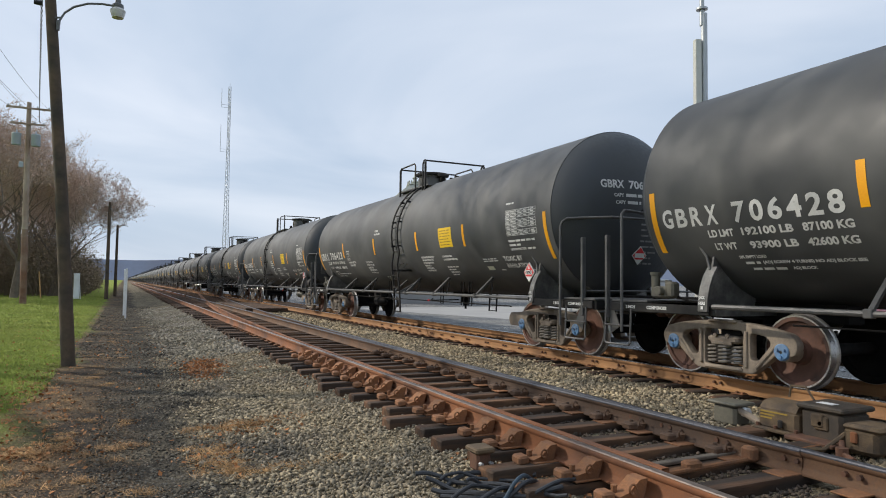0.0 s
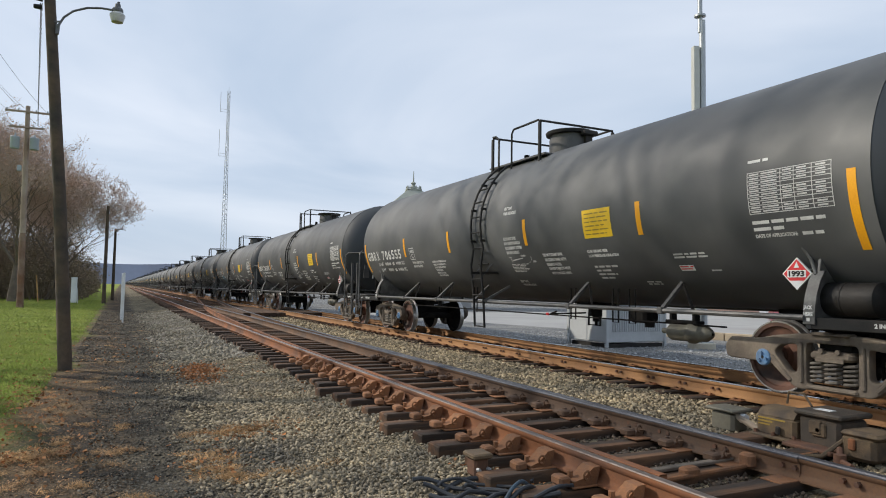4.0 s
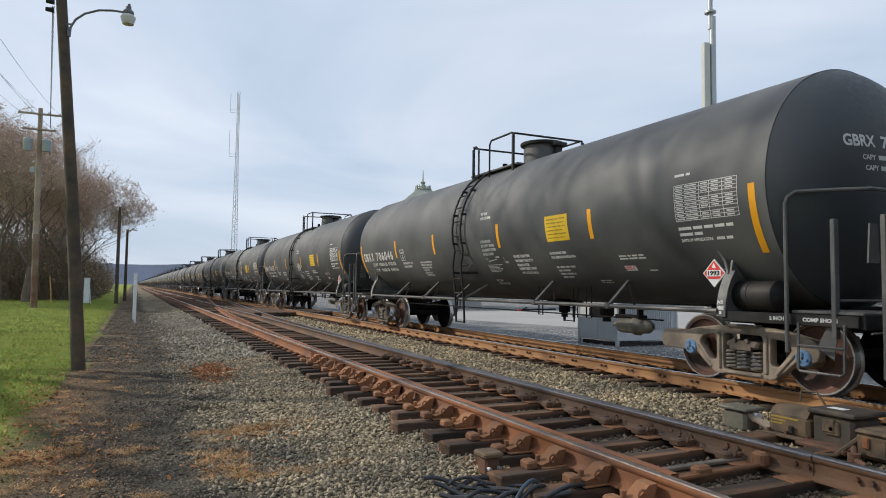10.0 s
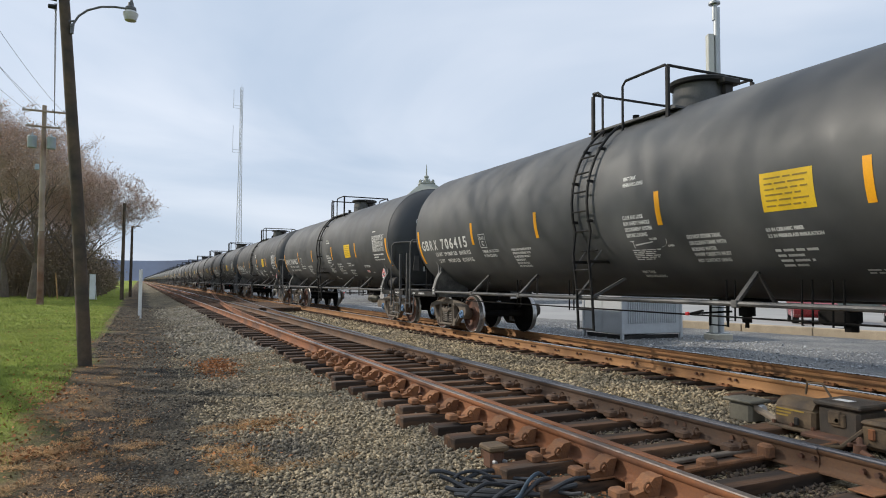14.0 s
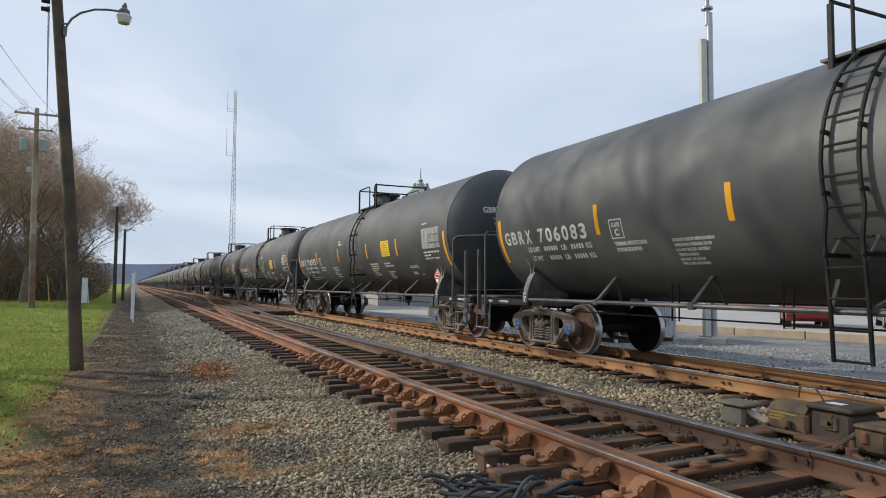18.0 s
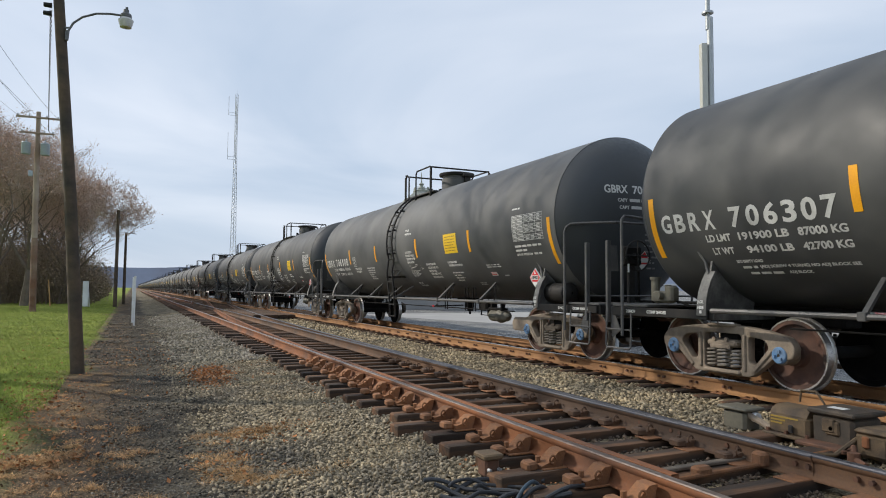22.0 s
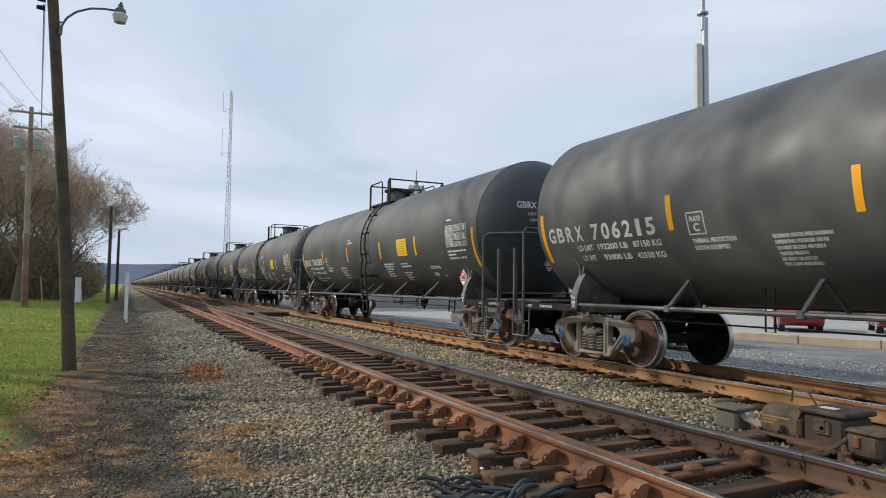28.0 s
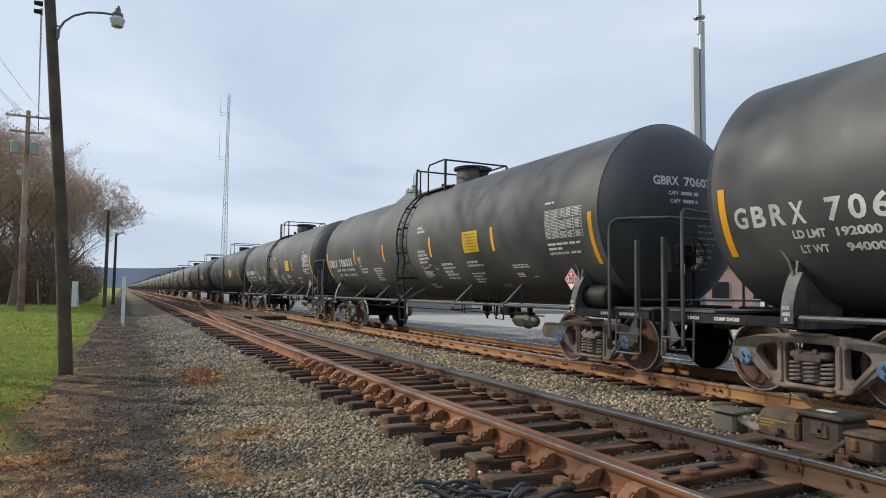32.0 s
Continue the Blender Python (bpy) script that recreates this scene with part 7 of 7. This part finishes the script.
def undergrowth():
    rng = random.Random(4)
    g = Geo()
    pts = []
    for i in range(5600):
        y = rng.uniform(70, 150)
        x = rng.uniform(-0.235 * y - 4, -2.3 - 0.012 * y)
        deep = x < -3.0 - 0.03 * y
        h = rng.uniform(1.8, 8.0) * (1.0 if deep else 0.55)
        lean = Vector((rng.uniform(-0.35, 0.35), rng.uniform(-0.35, 0.35), 1))
        base = Vector((x, y, -0.2))
        mid = base + lean * (h * 0.5) + Vector((rng.uniform(-0.3, 0.3), rng.uniform(-0.3, 0.3), 0))
        g.tube([base, mid, base + lean * h], [0.035, 0.024, 0.006], 3, caps=False)
        for k in range(6):
            u = rng.uniform(0.2, 1)
            a = base + lean * (h * u)
            e = a + Vector((rng.uniform(-1, 1), rng.uniform(-1, 1), rng.uniform(0.2, 1.0))) * (0.5 + h * 0.13)
            g.tube([a, e], [0.014, 0.005], 3, caps=False)
            pts.append((e, None))
    tagged(part("undergrowth", g, M_THICKET, smooth=0), "dense bare brown undergrowth below the trees", "undergrowth", kind="stuff")
    v, f = leaf_cloud(pts, 3, 0.11, 9, 0.5)
    tagged(part("undergrowth_leaves", fast_mesh("undergrowth_leaves", v, f, M_BRUSH), None), "dry brown leaves in the undergrowth", "undergrowth", kind="stuff")


M_THICKET = material("thicket_stems", (0.18, 0.14, 0.10), 0.95, vary=0.3, scale=0.4, fine=6, bump=0, tint=(0.26, 0.20, 0.145), tint_amount=0.6, tint_scale=0.2)
M_BRUSH = material("dry_brush", (0.25, 0.185, 0.125), 0.9, vary=0.3, scale=0.5, fine=6, bump=0, tint=(0.12, 0.115, 0.06), tint_amount=0.7, tint_scale=0.12, island=0.45)
undergrowth()


def evergreen_bush():
    th = thing("evergreen_bush", "dark clipped evergreen bush on the lawn", "bush", at=(-9.0, 47.5, -0.15))
    rng = random.Random(8)
    pts = []
    for i in range(500):
        d = Vector((rng.gauss(0, 1), rng.gauss(0, 1), rng.gauss(0, 1))).normalized() * rng.uniform(0.5, 1.0)
        pts.append((Vector((d.x * 1.0, d.y * 1.0, 0.8 + d.z * 0.75)), None))
    v, f = leaf_cloud(pts, 9, 0.07, 3, 0.1)
    part("foliage", fast_mesh("foliage", v, f, M_HEDGE), None, th)
    part("stem", Geo().tube([(0, 0, -0.1), (0, 0, 1.0)], [0.06, 0.03], 6), M_BARK, th)


evergreen_bush()


# ---- trackside gear ----
def switch_machine():
    th = thing("switch_machine", "khaki cast switch machine with a dark lidded motor box", "switch machine", at=(-0.02, 0.09, 0))
    part("mounting_tie", Geo().box((5.85, 4.62, -0.04), (1.5, 0.24, 0.16), bevel=0.015), M_TIE, th)
    part("mounting_tie", Geo().box((5.85, 3.95, -0.04), (1.5, 0.24, 0.16), bevel=0.015), M_TIE, th)
    part("gear_housing", Geo().box((6.02, 4.42, 0.145), (0.40, 0.44, 0.21), bevel=0.03).prism([(5.83, 0.24), (5.87, 0.29), (5.95, 0.32), (6.09, 0.32), (6.17, 0.29), (6.21, 0.24)], 4.22, 4.62, "y").box((6.02, 4.42, 0.045), (0.52, 0.50, 0.035), bevel=0.01), M_OLIVE, th, "khaki gear housing with faded stencils")
    for bx, by in ((5.80, 4.20), (5.80, 4.42), (5.80, 4.62)):
        part("bolt", Geo().cyl((bx, by, 0.06), (bx, by, 0.095), 0.02, n=6), M_RUSTY, th)
    part("front_plate", Geo().box((5.835, 3.97, 0.20), (0.03, 0.14, 0.13), bevel=0.012).cyl((5.83, 3.97, 0.20), (5.81, 3.97, 0.20), 0.02, n=8), M_OLIVE, th, "small bolted cover plate")
    part("foot", Geo().box((5.93, 3.98, 0.045), (0.56, 0.48, 0.04), bevel=0.01), M_RUSTY, th)
    part("cover", Geo().box((5.95, 3.56, 0.235), (0.38, 0.34, 0.05), bevel=0.022), M_OLIVE, th)
    part("crank_rod", Geo().tube([(5.72, 3.70, 0.10), (5.60, 3.62, 0.03), (5.50, 3.45, 0.02)], 0.024, 8).cyl((5.60, 3.62, 0.0), (5.60, 3.62, 0.08), 0.05, n=10), M_RUSTY, th)
    for z, y0, y1 in ((0.215, 4.60, 4.30), (0.185, 4.60, 4.44), (0.155, 4.60, 4.47)):
        part("stencil", Geo().add([(5.816, y0, z - 0.008), (5.816, y1, z - 0.008), (5.816, y1, z + 0.008), (5.816, y0, z + 0.008)], [(0, 1, 2, 3)]), M_YTEXT, th, "faded yellow stencilled line")
    mb = part("motor_box", Geo().box((6.05, 3.98, 0.17), (0.42, 0.40, 0.28), bevel=0.03), M_DKBOX, th, "dark green motor box")
    part("lid", Geo().box((6.05, 3.98, 0.335), (0.48, 0.46, 0.05), bevel=0.015), M_DKBOX, mb, "flat dark lid")
    part("latch", Geo().box((5.83, 4.0, 0.22), (0.04, 0.12, 0.12), bevel=0.01), M_OLIVE, mb)
    part("lid_label", Geo().box((6.0, 4.02, 0.3625), (0.10, 0.16, 0.003)), M_PWHITE, mb)
    part("lever_box", Geo().box((5.95, 3.58, 0.12), (0.36, 0.30, 0.22), bevel=0.035), M_OLIVE, th)
    part("hasp", Geo().box((5.76, 3.62, 0.15), (0.03, 0.06, 0.10), bevel=0.01), M_RAIL, th)
    part("padlock", Geo().box((5.79, 4.36, 0.12), (0.03, 0.05, 0.08), bevel=0.01), M_BLACK, th)
    part("hand_lever", Geo().tube([(5.80, 3.72, 0.16), (5.62, 3.80, 0.02), (5.45, 3.86, 0.03)], 0.02, 6), M_OLIVE, th)
    part("throw_rod", Geo().tube([(5.80, 3.88, 0.03), (3.35, 3.72, 0.03)], 0.02, 8), M_PLATE, th, "round steel throw rod")
    part("lock_rod", Geo().box((4.1, 4.02, 0.02), (1.5, 0.07, 0.03), rz=2, bevel=0.006), M_TRUCK, th)
    part("rod_clamp", Geo().box((4.05, 3.80, 0.05), (0.16, 0.10, 0.08), bevel=0.02), M_PLATE, th)
    part("rod_clamp", Geo().box((4.72, 3.82, 0.07), (0.10, 0.12, 0.12), bevel=0.02), M_PLATE, th)
    part("handle", Geo().tube([(6.22, 4.58, 0.32), (6.22, 4.56, 0.44), (6.20, 4.38, 0.45), (6.18, 4.28, 0.34)], 0.012, 6), M_OLIVE, th)
    part("conduit", Geo().tube([(6.0, 5.02, 0.13), (6.0, 4.86, 0.08), (5.95, 4.7, 0.05), (5.92, 4.58, 0.1)], 0.035, 8), M_TRUCK, th)
    jb = thing("junction_box", "small grey-green cast junction box on the ballast", "junction box", at=(6.02, 5.24, -0.04))
    part("body", Geo().box((0, 0, 0.10), (0.24, 0.30, 0.22), bevel=0.03), M_CYL, jb)
    part("lid", Geo().box((0, 0, 0.225), (0.32, 0.38, 0.035), bevel=0.012), M_CYL, jb)
    part("coupling", Geo().cyl((0.0, -0.16, 0.15), (0.0, -0.22, 0.15), 0.05, n=12), M_MARK, jb)


switch_machine()


def cable_heap():
    rng = random.Random(12)
    for i in range(12):
        y0 = 4.60 - 0.035 * i + rng.uniform(-0.05, 0.05)
        pts = []
        x_start, x_end = rng.uniform(2.05, 2.3), rng.uniform(2.75, 3.1)
        for j in range(14):
            u = j / 13
            x = x_start + (x_end - x_start) * u
            y = y0 + 0.20 * math.sin((2.4 + 0.35 * (i % 4)) * u + i * 0.6) - 0.25 * u + rng.uniform(-0.01, 0.01)
            pts.append((x, y, ground_height(x, y) + 0.03 + 0.012 * (i % 3) + (0.05 + 0.02 * (i % 4)) * max(0.0, math.sin(5 * u + 0.7 * i))))
        th = thing("cable", "loose grey rubber cable lying in the ballast", "cable", "cables beside the rail", at=(0, 0, 0))
        part("sheath", Geo().tube(pts, rng.uniform(0.012, 0.020), 8), M_CABLE_BLUE if i == 7 else M_CABLE, th)
    box = thing("bond_box", "rusty cast box beside the rail", "junction box", at=(2.66, 4.80, -0.06))
    part("body", Geo().box((0, 0, 0.07), (0.13, 0.15, 0.16), bevel=0.02), M_RUSTY, box)
    part("lid", Geo().box((0, 0, 0.16), (0.18, 0.20, 0.045), bevel=0.012), M_OLIVE, box)
    for dx in (-0.04, 0.05):
        part("bolt", Geo().cyl((dx, -0.07, 0.06), (dx, -0.11, 0.06), 0.016, n=6), M_GALV, box)


cable_heap()


def crossing_boards():
    th = thing("track_crossing", "weathered timber boards laid across the tracks", "crossing", kind="structure")
    for i, x in enumerate((5.35, 5.75, 6.15, 6.55, 6.95)):
        part("board", Geo().box((x + 0.02, 36.5, 0.10), (0.37, 9.0, 0.16), bevel=0.012), M_TIE, th)
    for x in (7.95, 8.35, 8.75):
        part("board", Geo().box((x, 36.5, 0.10), (0.36, 9.0, 0.16), bevel=0.012), M_TIE, th)


crossing_boards()


# ---- what moves ----
# the first car's middle along the track: seconds and metres
TRAIN_ROWS = [(t, lag - 14.72 * t) for t, lag in (
    (0, -0.38), (1, -0.43), (2, -0.80), (3, -0.97), (3.5, -1.08), (4.75, -1.45), (6, -1.83), (7, -1.85), (8, -1.80), (9, -1.95), (10, -1.95), (11, -1.82), (12, -1.95), (13, -1.94), (14, -1.87),
    (17, -1.73), (18, -1.90), (19, -1.70), (20, -1.71), (21, -1.38), (22, -1.63), (23, -1.62), (24, -1.31), (25, -1.38), (28, -0.99), (29, -0.91), (30, -0.70), (31, -0.575), (32, -0.42))]



def centre_at(t):
    """Where the middle of the first car stands at t seconds."""
    for (a, ya), (b, yb) in zip(TRAIN_ROWS, TRAIN_ROWS[1:]):
        if t <= b:
            return ya + (yb - ya) * (t - a) / (b - a)
    return TRAIN_ROWS[-1][1]


def motions():
    for k, car in CARS.items():
        walk(car, [(t, pose(TRAIN_C, y + L_CAR * k, RAIL_TOP)) for t, y in TRAIN_ROWS])
    # every wheelset rolls along with the train; they all share one set of keys
    first = WHEELS[0]
    start = centre_at(0.0)
    walk(first, [(i / FPS, Matrix.Rotation(((start - centre_at(i / FPS)) / WHEEL_R) % (2 * math.pi), 4, "X")) for i in range(int(32 * FPS) + 1)])
    keys = first.animation_data
    for car in CARS.values():
        for o in car.children:
            if o.name.startswith("wheelset") and o is not first:
                o.rotation_mode = "QUATERNION"
                o.animation_data_create()
                o.animation_data.action = keys.action
                o.animation_data.action_slot = keys.action_slot


motions()
